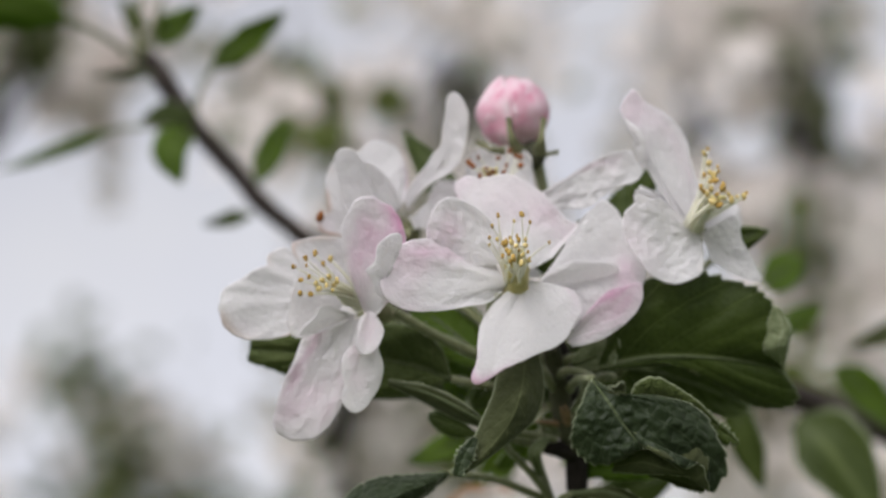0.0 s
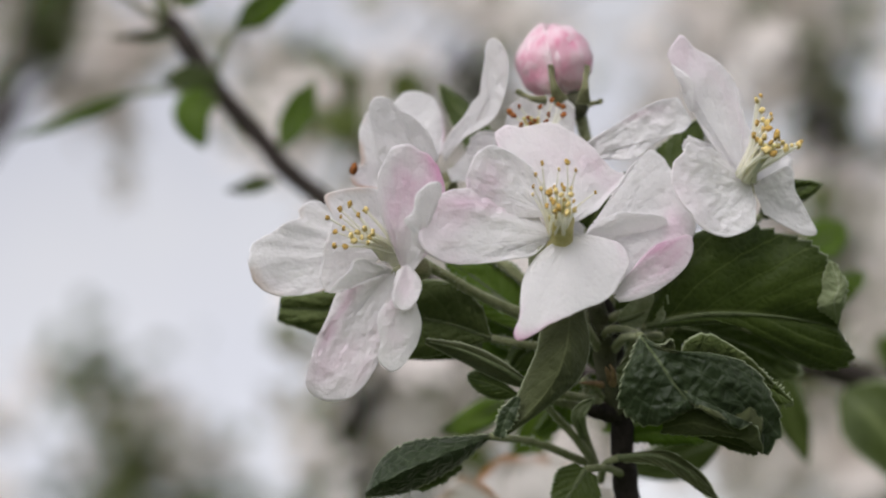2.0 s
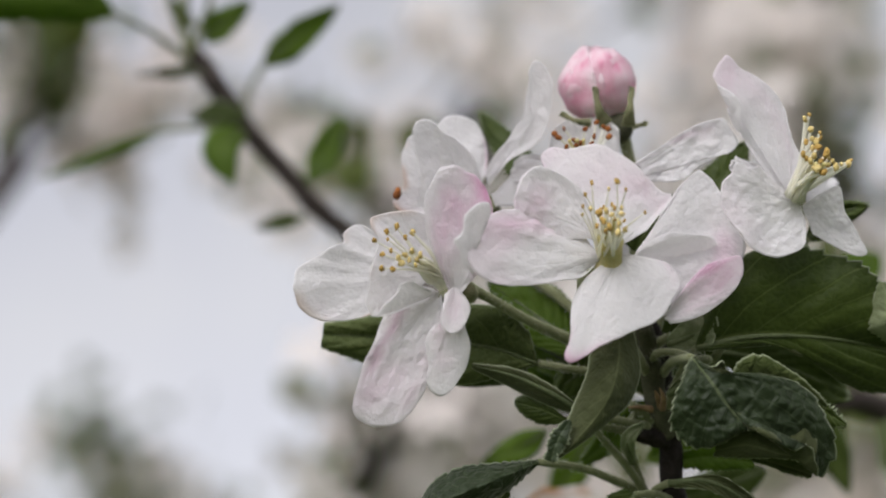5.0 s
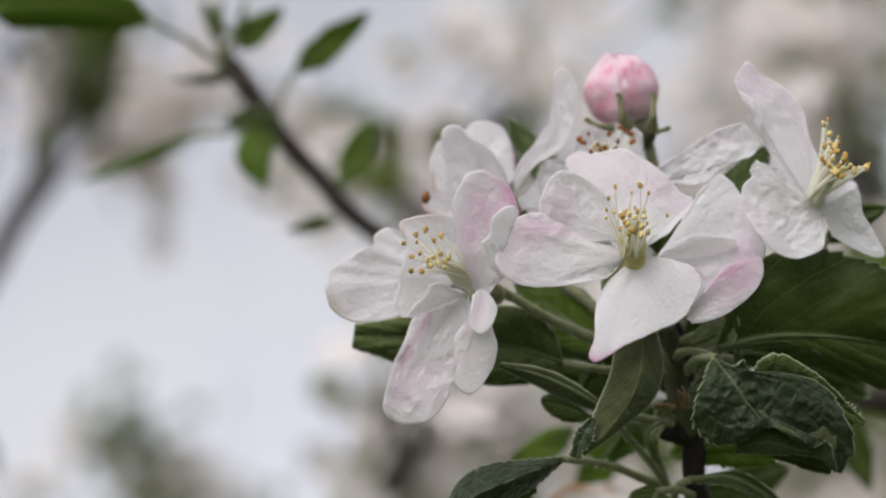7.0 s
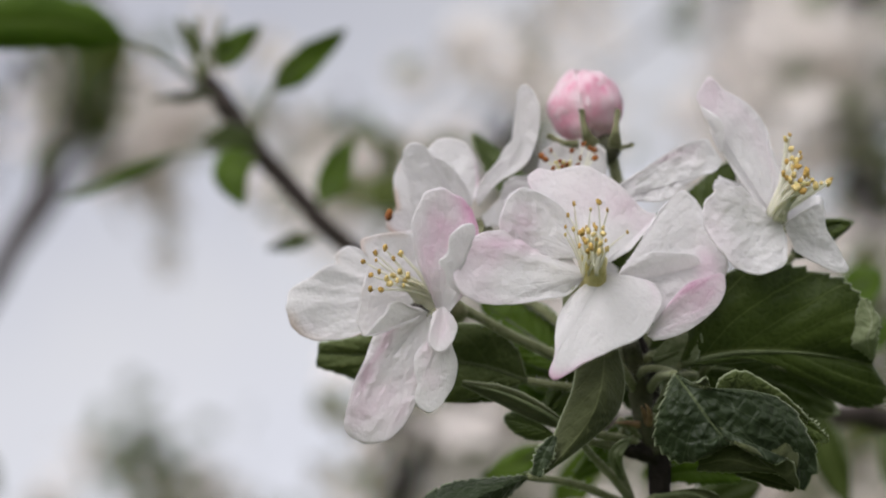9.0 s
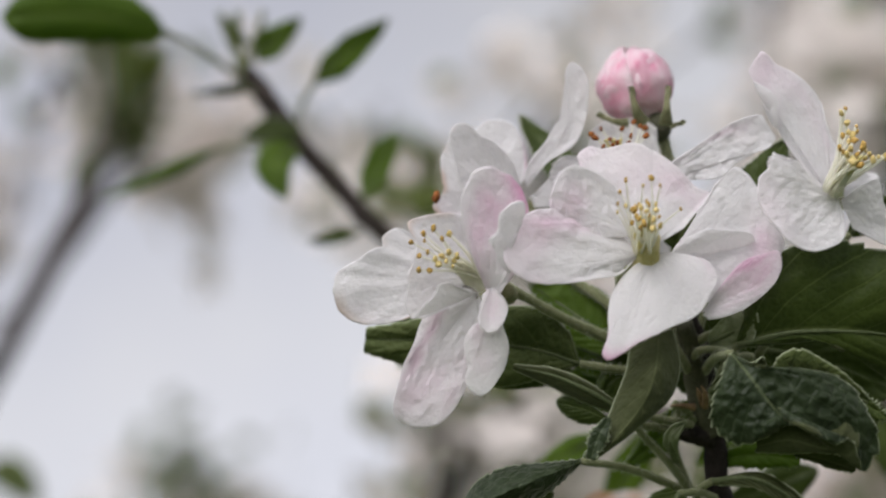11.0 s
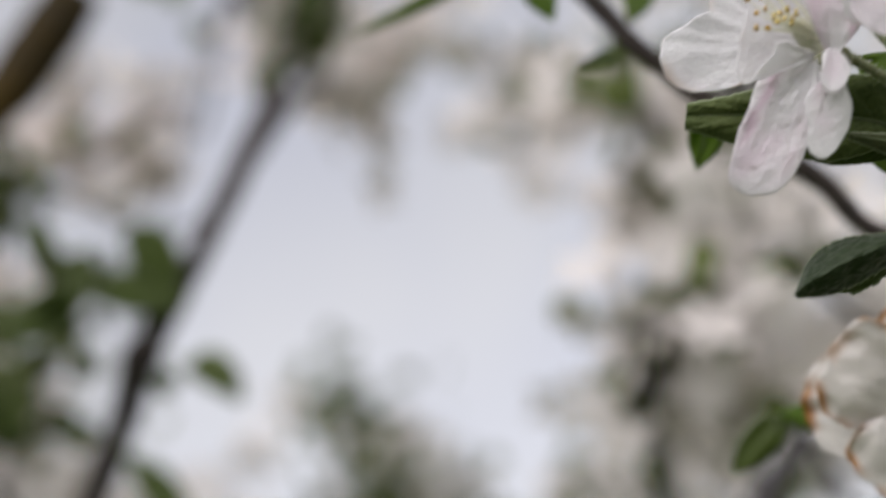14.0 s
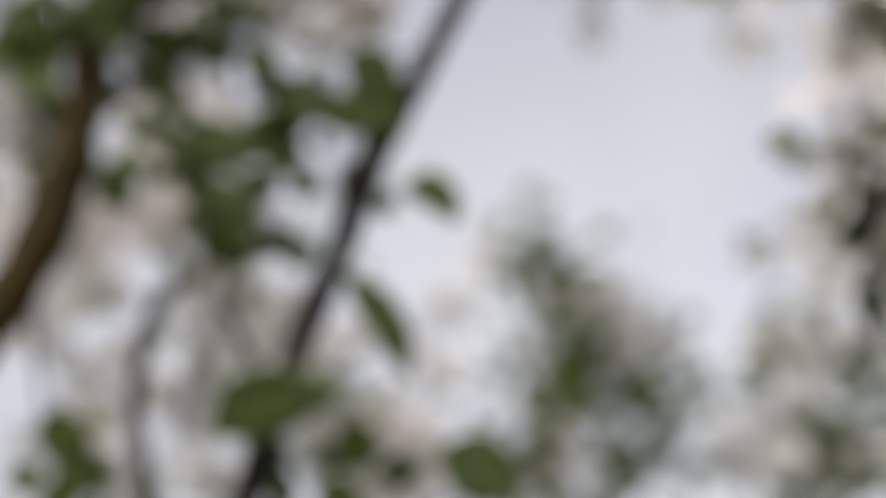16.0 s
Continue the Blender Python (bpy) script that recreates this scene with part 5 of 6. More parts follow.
drawn_leaf("slender folded downy apple leaf", [spot(17.9, -23.1, 2.0), spot(12.7, -20.0, 1.0), spot(7.5, -17.8, 2.0), spot(1.4, -16.4, 4.0)], [spot(17.7, -22.2, 2.0), spot(13.1, -18.8, 1.0), spot(7.9, -16.6, 2.0), spot(1.4, -16.0, 4.0)], [spot(17.5, -24.0, 3.0), spot(11.9, -22.1, 3.0), spot(6.6, -19.5, 4.0), spot(1.4, -17.0, 5.0)], [spot(29.5, -26.2, 10.0), spot(23.4, -24.8, 6.0), spot(17.9, -23.1, 2.0)], LEAF_UNDER, LEAF, rib=0.5, bow=1.0, crinkle=0.15, teeth=0.15, seed=68, across=20, along=50)
drawn_leaf("small dark folded apple leaf", [spot(16.1, -24.9, 4.0), spot(12.3, -23.2, 4.0), spot(8.1, -22.1, 5.0)], [spot(15.9, -24.4, 4.0), spot(13.5, -22.4, 4.0), spot(10.9, -21.1, 4.5), spot(8.8, -21.1, 5.0), spot(8.0, -21.9, 5.0)], [spot(15.9, -25.3, 4.0), spot(12.8, -25.7, 4.0), spot(10.0, -24.7, 4.5), spot(8.4, -23.3, 5.0), spot(8.0, -22.1, 5.0)], [spot(29.6, -27.8, 11.0), spot(22.6, -26.2, 7.0), spot(16.1, -24.9, 4.0)], seed=69, bow=0.4, dome=1.2, crinkle=0.25, teeth=0.3, across=24, along=40)
drawn_leaf("dark apple leaf in the shade of the twig", [spot(33.6, -22.9, 20.0), spot(30.1, -18.4, 22.0), spot(28.0, -12.0, 24.0)], [spot(30.9, -23.8, 20.0), spot(26.9, -19.3, 22.0), spot(27.0, -12.5, 24.0)], [spot(35.9, -22.0, 20.0), spot(33.8, -16.6, 22.0), spot(30.3, -11.1, 24.0)], upper=LEAF, under=LEAF, seed=171, across=14, along=24)
drawn_leaf("pale green apple leaf behind the stalks", [spot(30.5, -23.2, 24.0), spot(26.0, -28.4, 26.0), spot(20.3, -33.8, 28.0)], [spot(28.4, -23.2, 24.0), spot(23.5, -27.5, 26.0), spot(19.8, -33.3, 28.0)], [spot(31.0, -24.1, 24.0), spot(28.1, -30.8, 26.0), spot(20.8, -34.5, 28.0)], upper=LEAF_FRESH, under=LEAF_UNDER, seed=168, across=14, along=30)
leaf("dark apple leaf under the drooping petal", [spot(10.5, -18.0, 14.0), spot(3.3, -18.0, 15.0), spot(-4.0, -19.1, 16.0)], (0, -0.2, -1), 2.6, 2.2, None, widest=0.5, claw=0.4, seed=70)
leaf("bright green apple leaf deep in the cluster", [spot(18.2, -14.4, 16.0), spot(12.0, -9.0, 18.0), spot(4.2, -3.6, 20.0)], (0, 0.2, -1), 4.3, 5.7, None, LEAF_FRESH, LEAF_UNDER, widest=0.5, claw=0.3, seed=71)
drawn_leaf("dark green curled apple leaf with a drooping tip", [spot(11.7, -31.2, 2.0), spot(5.1, -33.0, -3.0), spot(-1.3, -35.5, -4.0), spot(-6.0, -38.4, -3.0), spot(-7.7, -39.9, -2.0)], [spot(11.5, -30.7, 2.0), spot(6.2, -31.1, 1.0), spot(-0.2, -31.8, 1.0), spot(-5.1, -34.5, 0.0), spot(-7.5, -39.4, -2.0)], [spot(11.5, -32.0, 3.0), spot(7.0, -35.6, 0.0), spot(1.7, -38.6, -0.0), spot(-3.5, -40.3, -1.0), spot(-7.5, -40.3, -2.0)], [spot(28.9, -37.3, 14.0), spot(19.4, -32.9, 8.0), spot(11.7, -31.2, 2.0)], LEAF_DARK, LEAF_UNDER, bow=0.3, dome=2.4, wave=1.0, crinkle=1.1, teeth=0.6, seed=72, across=44, along=80)
drawn_leaf("dark folded lobe under the curled leaf", [spot(7.4, -36.2, 4.0), spot(3.1, -38.4, 3.0), spot(-1.2, -39.6, 3.0)], [spot(7.2, -35.6, 4.0), spot(3.1, -37.5, 3.0), spot(-1.2, -38.9, 3.0)], [spot(7.5, -36.8, 4.0), spot(3.3, -39.5, 3.0), spot(-0.8, -40.2, 3.0)], upper=LEAF_TURNED, under=LEAF, seed=73, across=12, along=24)
leaf("small green toothed apple leaf hanging by the twig", [spot(27.0, -36.6, 5.0), spot(23.9, -41.3, 3.0), spot(19.8, -47.4, 2.0)], (-0.1, 0.1, -1), (2.1, 4.3, 4.3, 3.3, 1.9, 0.7), (2.1, 3.6, 3.1, 2.2, 1.4, 0.5),
     [spot(34.6, -39.0, 14.0), spot(30.6, -36.8, 8.0), spot(27.0, -36.6, 5.0)], seed=74, teeth=0.12)
leaf("grey-green slender apple leaf", [spot(32.3, -34.8, 6.0), spot(38.3, -34.3, 4.0), spot(43.7, -37.0, 3.0), spot(48.1, -41.3, 2.0)], (0.1, 0.5, -1), 1.2, 1.7,
     [spot(29.8, -39.3, 12.0), spot(30.5, -36.3, 9.0), spot(32.3, -34.8, 6.0)], LEAF_UNDER, LEAF, widest=0.45, claw=0.35, seed=75, curl=(-30, -20))
drawn_leaf("dark green apple leaf deep between the petals", [spot(27.2, 1.4, 9.0), spot(29.4, 5.9, 9.0), spot(33.3, 10.6, 10.0)], [spot(25.4, 2.8, 9.0), spot(26.7, 7.2, 9.0), spot(32.6, 10.6, 10.0)], [spot(29.4, 1.0, 9.0), spot(32.1, 5.0, 9.0), spot(33.5, 10.3, 10.0)], upper=LEAF, under=LEAF, seed=90, across=12, along=20)
leaf("dark green apple leaf behind the petals", [spot(37.3, 5.6, 20.0), spot(41.7, 11.2, 22.0), spot(47.0, 19.6, 24.0)], NEAR, 4.0, 4.0, [spot(30.3, -14.3, 14.0), spot(33.3, -5.4, 17.0), spot(37.3, 5.6, 20.0)], widest=0.5, claw=0.3, seed=76)
leaf("green apple leaf tip behind the blossom", [spot(56.2, 3.7, 18.0), spot(60.4, 7.4, 16.0), spot(65.3, 9.1, 14.0)], NEAR, 2.2, 2.6, [spot(40.2, -16.1, 14.0), spot(48.9, -3.6, 18.0), spot(56.2, 3.7, 18.0)], widest=0.4, claw=0.3, seed=77)
leaf("green apple leaf behind the upright petals", [spot(13.8, 10.5, 30.0), spot(9.2, 17.3, 34.0), spot(3.0, 25.7, 38.0)], NEAR, 2.9, 2.6, [spot(26.9, -14.4, 16.0), spot(20.1, -1.8, 24.0), spot(13.8, 10.5, 30.0)], widest=0.5, claw=0.3, seed=78)
leaf("small pale young leaf between the stalks", [spot(32.0, -13.0, 4.0), spot(36.2, -11.2, 2.0), spot(39.0, -8.6, 2.0)], (0, 0.1, -1), 2.9, 2.6, None, LEAF_PALE, LEAF_PALE, widest=0.5, claw=0.3, seed=80, across=18, along=26)
leaf("small pale young leaf at the twig", [spot(26.7, -31.8, 8.0), spot(25.8, -28.0, 5.0), spot(28.1, -25.3, 4.0)], (-0.2, 0, -1), 1.2, 1.2, None, LEAF_PALE, LEAF_PALE, widest=0.5, claw=0.4, seed=81, across=14, along=22)
leaf("downy folded bract between the stalks", [spot(31.9, -20.8, 3.0), spot(34.7, -18.1, 0.0), spot(38.7, -17.1, -2.0), spot(39.6, -15.4, -2.0)], (0, 0.2, -1), 1.2, 1.4, None, LEAF_UNDER, LEAF, widest=0.5, claw=0.4, seed=82, across=14, along=22)
PET = thing("leaf_stalks", spot(29.1, -17.8, 11.0), "downy green leaf stalks at the twig", "stalk")
for pts in ([spot(29.1, -36.8, 13.0), spot(25.9, -32.4, 9.0), spot(21.6, -27.6, 5.0), spot(19.2, -24.4, 1.0)],
            [spot(29.1, -16.5, 9.0), spot(30.5, -14.5, 6.0), spot(32.8, -14.2, 3.0), spot(34.9, -14.7, -2.0)],
            [spot(30.5, -13.2, 8.0), spot(32.1, -12.0, 5.0), spot(33.9, -12.2, 4.0), spot(36.1, -13.6, 3.0), spot(38.7, -13.0, 3.0)],
            [spot(28.9, -36.6, 13.0), spot(26.9, -31.1, 10.0), spot(26.2, -27.7, 9.0), spot(27.2, -24.5, 9.0), spot(29.1, -23.3, 10.0)],
            [spot(26.6, -22.9, 8.0), spot(28.4, -23.7, 9.0), spot(29.9, -25.8, 10.0)],
            [spot(32.6, -23.1, 10.0), spot(33.0, -20.2, 7.0), spot(33.9, -17.4, 4.0), spot(34.3, -15.1, 1.0)]):
    part("petiole", tube(pts, [0.8, 0.6, 0.55], 8, 16, 0.12, 2), STALK, PET)
    down(pts, [0.8, 0.6, 0.55], PET, 5)

# ---------------------------------------------------------------- the branch behind
BRANCH = thing("apple_branch", spot(-46.0, 27.9, 137.0), "dark apple branch with young green leaves, out of focus", "branch")
part("limb", tube([spot(-59.8, 45.8, 137.0), spot(-56.1, 42.1, 137.0), spot(-46.0, 27.9, 137.0), spot(-38.9, 19.9, 138.0), spot(-31.5, 11.3, 138.0), spot(-24.1, 5.3, 140.0), spot(-11.7, -4.9, 142.0), spot(8.2, -19.1, 150.0), spot(22.9, -31.5, 155.0), spot(56.9, -36.2, 152.0), spot(84.6, -32.2, 150.0), spot(105.9, -37.5, 160.0), spot(213.2, -78.6, 200.0), spot(347.7, -134.8, 260.0)],
                  [1.9, 2.3, 2.3, 2.2, 2.2, 2.2, 2.3, 2.3, 2.4, 2.4, 2.6, 3.4, 6.5, 9.0], 12, 80, 0.2, 1), BARK, BRANCH)
part("spur", tube([spot(-58.3, 42.4, 137.0), spot(-58.9, 45.7, 136.0), spot(-59.8, 49.9, 135.0), spot(-59.4, 57.8, 134.0)], [1.6, 1.3, 1.0, 0.8], 10, 14, 0.3, 4), STALK, BRANCH)
part("spur", tube([spot(-58.3, 42.1, 137.0), spot(-64.0, 40.5, 136.0), spot(-70.0, 39.8, 135.0)], [0.9, 0.8, 0.5], 8, 12, 0.2, 6), SHOOT, BRANCH)
part("spur", tube([spot(-58.7, 44.5, 136.0), spot(-55.7, 51.0, 134.0), spot(-53.3, 57.5, 132.0)], [0.9, 0.8, 0.6], 8, 12, 0.2, 7), STALK, BRANCH)
part("spur", tube([spot(-59.2, 46.2, 136.0), spot(-61.6, 52.3, 134.0), spot(-63.1, 57.5, 132.0)], [0.9, 0.8, 0.6], 8, 12, 0.2, 8), STALK, BRANCH)
part("knot", ball(spot(-53.3, 38.1, 136.0), (2.0, 2.0, 2.8), way(0.6, -0.8, 0), 2, 0.3), BARK, BRANCH)


def back_leaf(label, spine, left, right, face=(0, 0.1, -1), upper=LEAF_FRESH, seed=0, group="leaves of the branch behind", stem=None):
    return leaf(label, spine, face, left, right, stem, upper, upper, True, "apple_leaf", group, 14, 22, seed=seed, veins=6, relief=0.5, ruffle=1.6, widest=0.45, claw=0.15)


back_leaf("young green apple leaf on the branch", [spot(-42.3, 41.7, 132.0), spot(-35.6, 46.8, 128.0), spot(-25.4, 54.1, 124.0)], 3.2, 3.6, seed=101, stem=[spot(-47.4, 31.0, 137.0), spot(-45.3, 36.9, 134.0), spot(-42.3, 41.7, 132.0)])
back_leaf("young green apple leaf on the branch", [spot(-55.1, 46.8, 134.0), spot(-51.2, 50.8, 132.0), spot(-44.9, 55.5, 130.0)], 3.4, 3.2, seed=102)
back_leaf("young green apple leaf on the branch", [spot(-46.1, 26.9, 130.0), spot(-50.3, 23.5, 124.0), spot(-47.7, 15.4, 122.0)], 3.6, 4.6, seed=103)
back_leaf("dark green apple leaf on the branch", [spot(-45.7, 30.1, 132.0), spot(-51.6, 31.1, 130.0), spot(-58.3, 29.9, 130.0)], 2.9, 2.9, upper=LEAF, seed=104)
back_leaf("slender green apple leaf held edge-on", [spot(-64.5, 28.1, 140.0), spot(-79.3, 23.3, 150.0), spot(-95.9, 18.0, 160.0)], 1.8, 2.0, seed=105, stem=[spot(-46.8, 27.9, 137.0), spot(-55.6, 28.4, 138.0), spot(-64.5, 28.1, 140.0)])
back_leaf("young green apple leaf on the branch", [spot(-32.2, 15.8, 134.0), spot(-28.6, 23.5, 136.0), spot(-25.0, 31.7, 138.0)], 3.9, 3.2, seed=106)
back_leaf("dark drooping apple leaf on the branch", [spot(-32.9, 8.7, 132.0), spot(-38.2, 7.7, 130.0), spot(-43.7, 6.4, 130.0)], 1.9, 1.7, upper=LEAF, seed=107)
drawn_leaf("broad green apple leaf held level, out of focus", [spot(-71.3, 50.7, 112.0), spot(-84.4, 53.3, 105.0), spot(-102.7, 52.7, 98.0)], [spot(-71.3, 51.1, 112.0), spot(-76.3, 57.2, 109.0), spot(-86.5, 59.9, 104.0), spot(-98.3, 58.2, 99.0), spot(-102.7, 53.5, 98.0)], [spot(-71.6, 50.2, 112.0), spot(-77.6, 48.2, 109.0), spot(-87.8, 47.9, 104.0), spot(-98.3, 47.8, 99.0), spot(-102.7, 51.9, 98.0)], [spot(-58.3, 42.4, 137.0), spot(-64.5, 47.3, 124.0), spot(-71.3, 50.7, 112.0)], LEAF_FRESH, LEAF_FRESH, bow=0.4, dome=2.0, seed=108, group="leaves of the branch behind", across=16, along=30)
back_leaf("small green apple leaf at the spur", [spot(-57.2, 50.7, 136.0), spot(-60.6, 52.9, 134.0), spot(-63.4, 57.6, 132.0)], 1.7, 1.7, seed=109)
back_leaf("small pale bract on the branch", [spot(-55.5, 40.4, 132.0), spot(-61.9, 40.0, 130.0), spot(-68.0, 39.3, 130.0)], 1.2, 1.2, upper=LEAF_UNDER, seed=110)
# leaves on the far side of the spur
back_leaf("green apple leaf, out of focus", [spot(80.3, -4.7, 120.0), spot(85.2, -2.1, 120.0), spot(89.5, 1.0, 120.0)], 4.5, 4.5, seed=111)
back_leaf("green apple leaf, out of focus", [spot(85.4, -16.5, 120.0), spot(89.1, -12.7, 120.0), spot(94.0, -9.5, 120.0)], 3.1, 3.1, seed=112)
back_leaf("large green apple leaf, out of focus", [spot(87.2, -34.1, 110.0), spot(93.7, -40.1, 105.0), spot(103.8, -54.9, 100.0)], 8.7, 7.2, upper=LEAF, seed=113)
back_leaf("green apple leaf, out of focus", [spot(69.6, -26.7, 90.0), spot(72.7, -34.9, 90.0), spot(77.0, -46.5, 90.0)], 3.8, 3.8, upper=LEAF, seed=114)
back_leaf("green apple leaf, out of focus", [spot(100.6, -25.0, 140.0), spot(107.8, -30.1, 140.0), spot(117.1, -40.5, 140.0)], 4.5, 4.5, seed=115)
back_leaf("green apple leaf, out of focus", [spot(121.8, -13.0, 140.0), spot(112.8, -17.0, 140.0), spot(103.7, -21.0, 140.0)], 2.7, 2.7, upper=LEAF_UNDER, seed=116)
back_leaf("green apple leaf, out of focus", [spot(15.9, -31.3, 60.0), spot(10.7, -34.8, 62.0), spot(3.9, -37.8, 64.0)], 2.7, 2.7, seed=117)
back_leaf("dark apple leaf, out of focus", [spot(54.4, -37.2, 50.0), spot(46.5, -40.4, 50.0), spot(37.9, -43.4, 52.0)], 4.0, 4.0, upper=LEAF, seed=123)
back_leaf("green apple leaf, out of focus", [spot(45.3, -30.7, 40.0), spot(40.1, -31.7, 44.0), spot(32.8, -35.7, 48.0)], 4.1, 4.1, seed=118)
back_leaf("green apple leaf, out of focus", [spot(26.6, -32.3, 90.0), spot(22.2, -42.2, 92.0), spot(18.9, -48.9, 94.0)], 3.8, 3.8, seed=119)
back_leaf("green apple leaf, out of focus", [spot(-2.0, -67.8, 125.0), spot(-7.4, -73.0, 125.0), spot(-13.9, -79.9, 125.0)], 4.0, 4.0, upper=LEAF, seed=120)
back_leaf("green apple leaf, out of focus", [spot(13.5, -68.9, 120.0), spot(4.5, -67.6, 120.0), spot(-4.6, -67.4, 120.0)], 3.6, 3.1, seed=121)
back_leaf("dark apple leaf, out of focus", [spot(-19.5, -7.7, 60.0), spot(-18.6, -12.6, 62.0), spot(-20.2, -18.5, 64.0)], 3.5, 3.1, upper=LEAF_FRESH, seed=122)

# ---------------------------------------------------------------- the lower blossoms
for label, mid, tips, seed in (
    ("white apple blossom with browned petal rims, out of focus", spot(20.4, -63.2, 62.0), (spot(1.2, -52.4, 58.0), spot(19.6, -42.3, 66.0), spot(33.9, -58.9, 66.0), spot(9.5, -76.2, 56.0), spot(-2.0, -61.3, 70.0)), 3),
    ("white apple blossom with browned petal rims, out of focus", spot(41.3, -62.5, 70.0), (spot(29.8, -57.2, 72.0), spot(46.2, -56.8, 74.0), spot(55.2, -64.9, 70.0), spot(37.8, -77.9, 64.0), spot(25.8, -69.1, 60.0)), 5),
    ("white apple blossom with browned petal rims, out of focus", spot(27.7, -91.0, 66.0), (spot(11.8, -81.0, 62.0), spot(25.0, -75.6, 72.0), spot(44.6, -82.9, 70.0), spot(36.2, -105.0, 60.0), spot(14.6, -102.3, 58.0)), 7)):
    BLOOM = thing("apple_blossom", mid, label, "blossom", "lower blossoms")
    for k, tip in enumerate(tips):
        petal(BLOOM, [mid, mid.lerp(tip, 0.55) + way(0, 0.5, -2) / 1000, tip], NEAR, 9.8, 9.8, OLD_SHADED_PETAL, ruffle=2.6, wrinkle=0.8, worn=1.6, wave=1.6, claw=0.3, blunt=2.8, seed=seed * 10 + k, across=22, along=24)
    stamens(BLOOM, mid, [mid + way(5 * math.cos(a), 4 * math.sin(a) + 2, -6) / 1000 for a in (0.2, 1.0, 1.9, 2.7, 3.5, 4.4, 5.4)], (ANTHER, ANTHER_OLD), 1.5, 0.7, seed)
    stalk(BLOOM, [mid + way(0, 0, 1) / 1000, mid + way(8, -25, 8) / 1000, mid + way(20, -60, 12) / 1000], [1.0, 0.9, 1.2])

# ---------------------------------------------------------------- the boughs on the left, further off
BOUGH = thing("apple_bough", spot(-239.5, -70.3, 530.0), "grey apple bough with dark knots and green leaves, out of focus", "bough")
BOUGH_LINE = [spot(-226.2, 153.8, 900.0), spot(-233.4, 59.0, 800.0), spot(-201.4, 44.2, 640.0), spot(-210.3, 2.0, 580.0), spot(-221.3, -31.8, 550.0), spot(-234.1, -59.5, 536.0), spot(-240.7, -72.7, 530.0), spot(-252.2, -105.5, 530.0), spot(-269.9, -143.3, 530.0), spot(-287.9, -190.9, 530.0), spot(-311.8, -272.7, 530.0)]
part("upper_limb", tube(BOUGH_LINE[:5], [6.5, 6.5, 6.0, 5.5, 5.0], 12, 36, 0.2, 2), BARK, BOUGH)
part("limb", tube(BOUGH_LINE[4:], [5.2, 5.4, 6.5, 6.0, 6.0, 6.5, 7.5], 12, 40, 0.2, 2), TWIG_BARK, BOUGH)
part("knot", ball(spot(-239.2, -70.6, 524.0), (9, 8, 12), way(0.3, 1, 0), 2, 0.5), TWIG_BARK, BOUGH)
part("side_limb", tube([spot(-235.2, -39.0, 560.0), spot(-240.7, -57.1, 545.0), spot(-242.6, -74.7, 528.0)], [3.4, 3.2, 3.0], 10, 20, 0.2, 4), BARK, BOUGH)
part("side_limb", tube([spot(-308.0, -120.9, 540.0), spot(-295.5, -142.4, 535.0), spot(-285.5, -163.8, 532.0)], [2.2, 2.6, 3.4], 10, 20, 0.2, 4), BARK, BOUGH)
part("side_limb", tube([spot(-353.2, -123.1, 600.0), spot(-362.8, -149.5, 600.0), spot(-367.6, -178.6, 600.0), spot(-361.7, -231.7, 600.0)], [4.6, 4.0, 4.2, 5.0], 10, 20, 0.2, 5), BARK, BOUGH)
part("side_limb", tube([spot(-330.7, -116.5, 600.0), spot(-343.1, -121.7, 600.0), spot(-353.9, -128.3, 600.0)], [1.5, 2.0, 2.5], 10, 16, 0.2, 6), BARK, BOUGH)
part("side_limb", tube([spot(-284.9, -161.1, 530.0), spot(-282.1, -186.8, 540.0), spot(-282.2, -223.1, 550.0)], [3.0, 3.4, 4.2], 10, 16, 0.2, 7), BARK, BOUGH)
OLD = thing("apple_limb", spot(-413.1, -118.4, 600.0), "thick mossy apple limb, out of focus", "limb")
OLD_LINE = [spot(-282.7, 92.2, 600.0), spot(-300.6, 67.0, 600.0), spot(-319.5, 44.2, 600.0), spot(-344.5, 22.7, 600.0), spot(-367.9, 3.9, 600.0), spot(-384.8, -12.7, 600.0), spot(-389.4, -31.0, 600.0), spot(-393.1, -51.9, 600.0), spot(-402.1, -78.2, 600.0), spot(-415.6, -104.6, 600.0), spot(-430.3, -128.6, 600.0), spot(-457.2, -155.6, 600.0), spot(-498.6, -191.3, 600.0)]
part("limb", tube(OLD_LINE, [13, 13, 12.5, 12, 10.5, 9, 9, 10.5, 12, 13, 14, 17, 19], 14, 60, 0.25, 7), MOSSY, OLD)
part("fork_limb", tube([spot(-383.4, -38.2, 600.0), spot(-370.2, -31.9, 598.0), spot(-351.6, -23.2, 596.0), spot(-326.4, -8.2, 594.0)], [6, 5, 4, 3], 12, 24, 0.25, 9), TWIG_BARK, OLD, "dark fork of the limb")
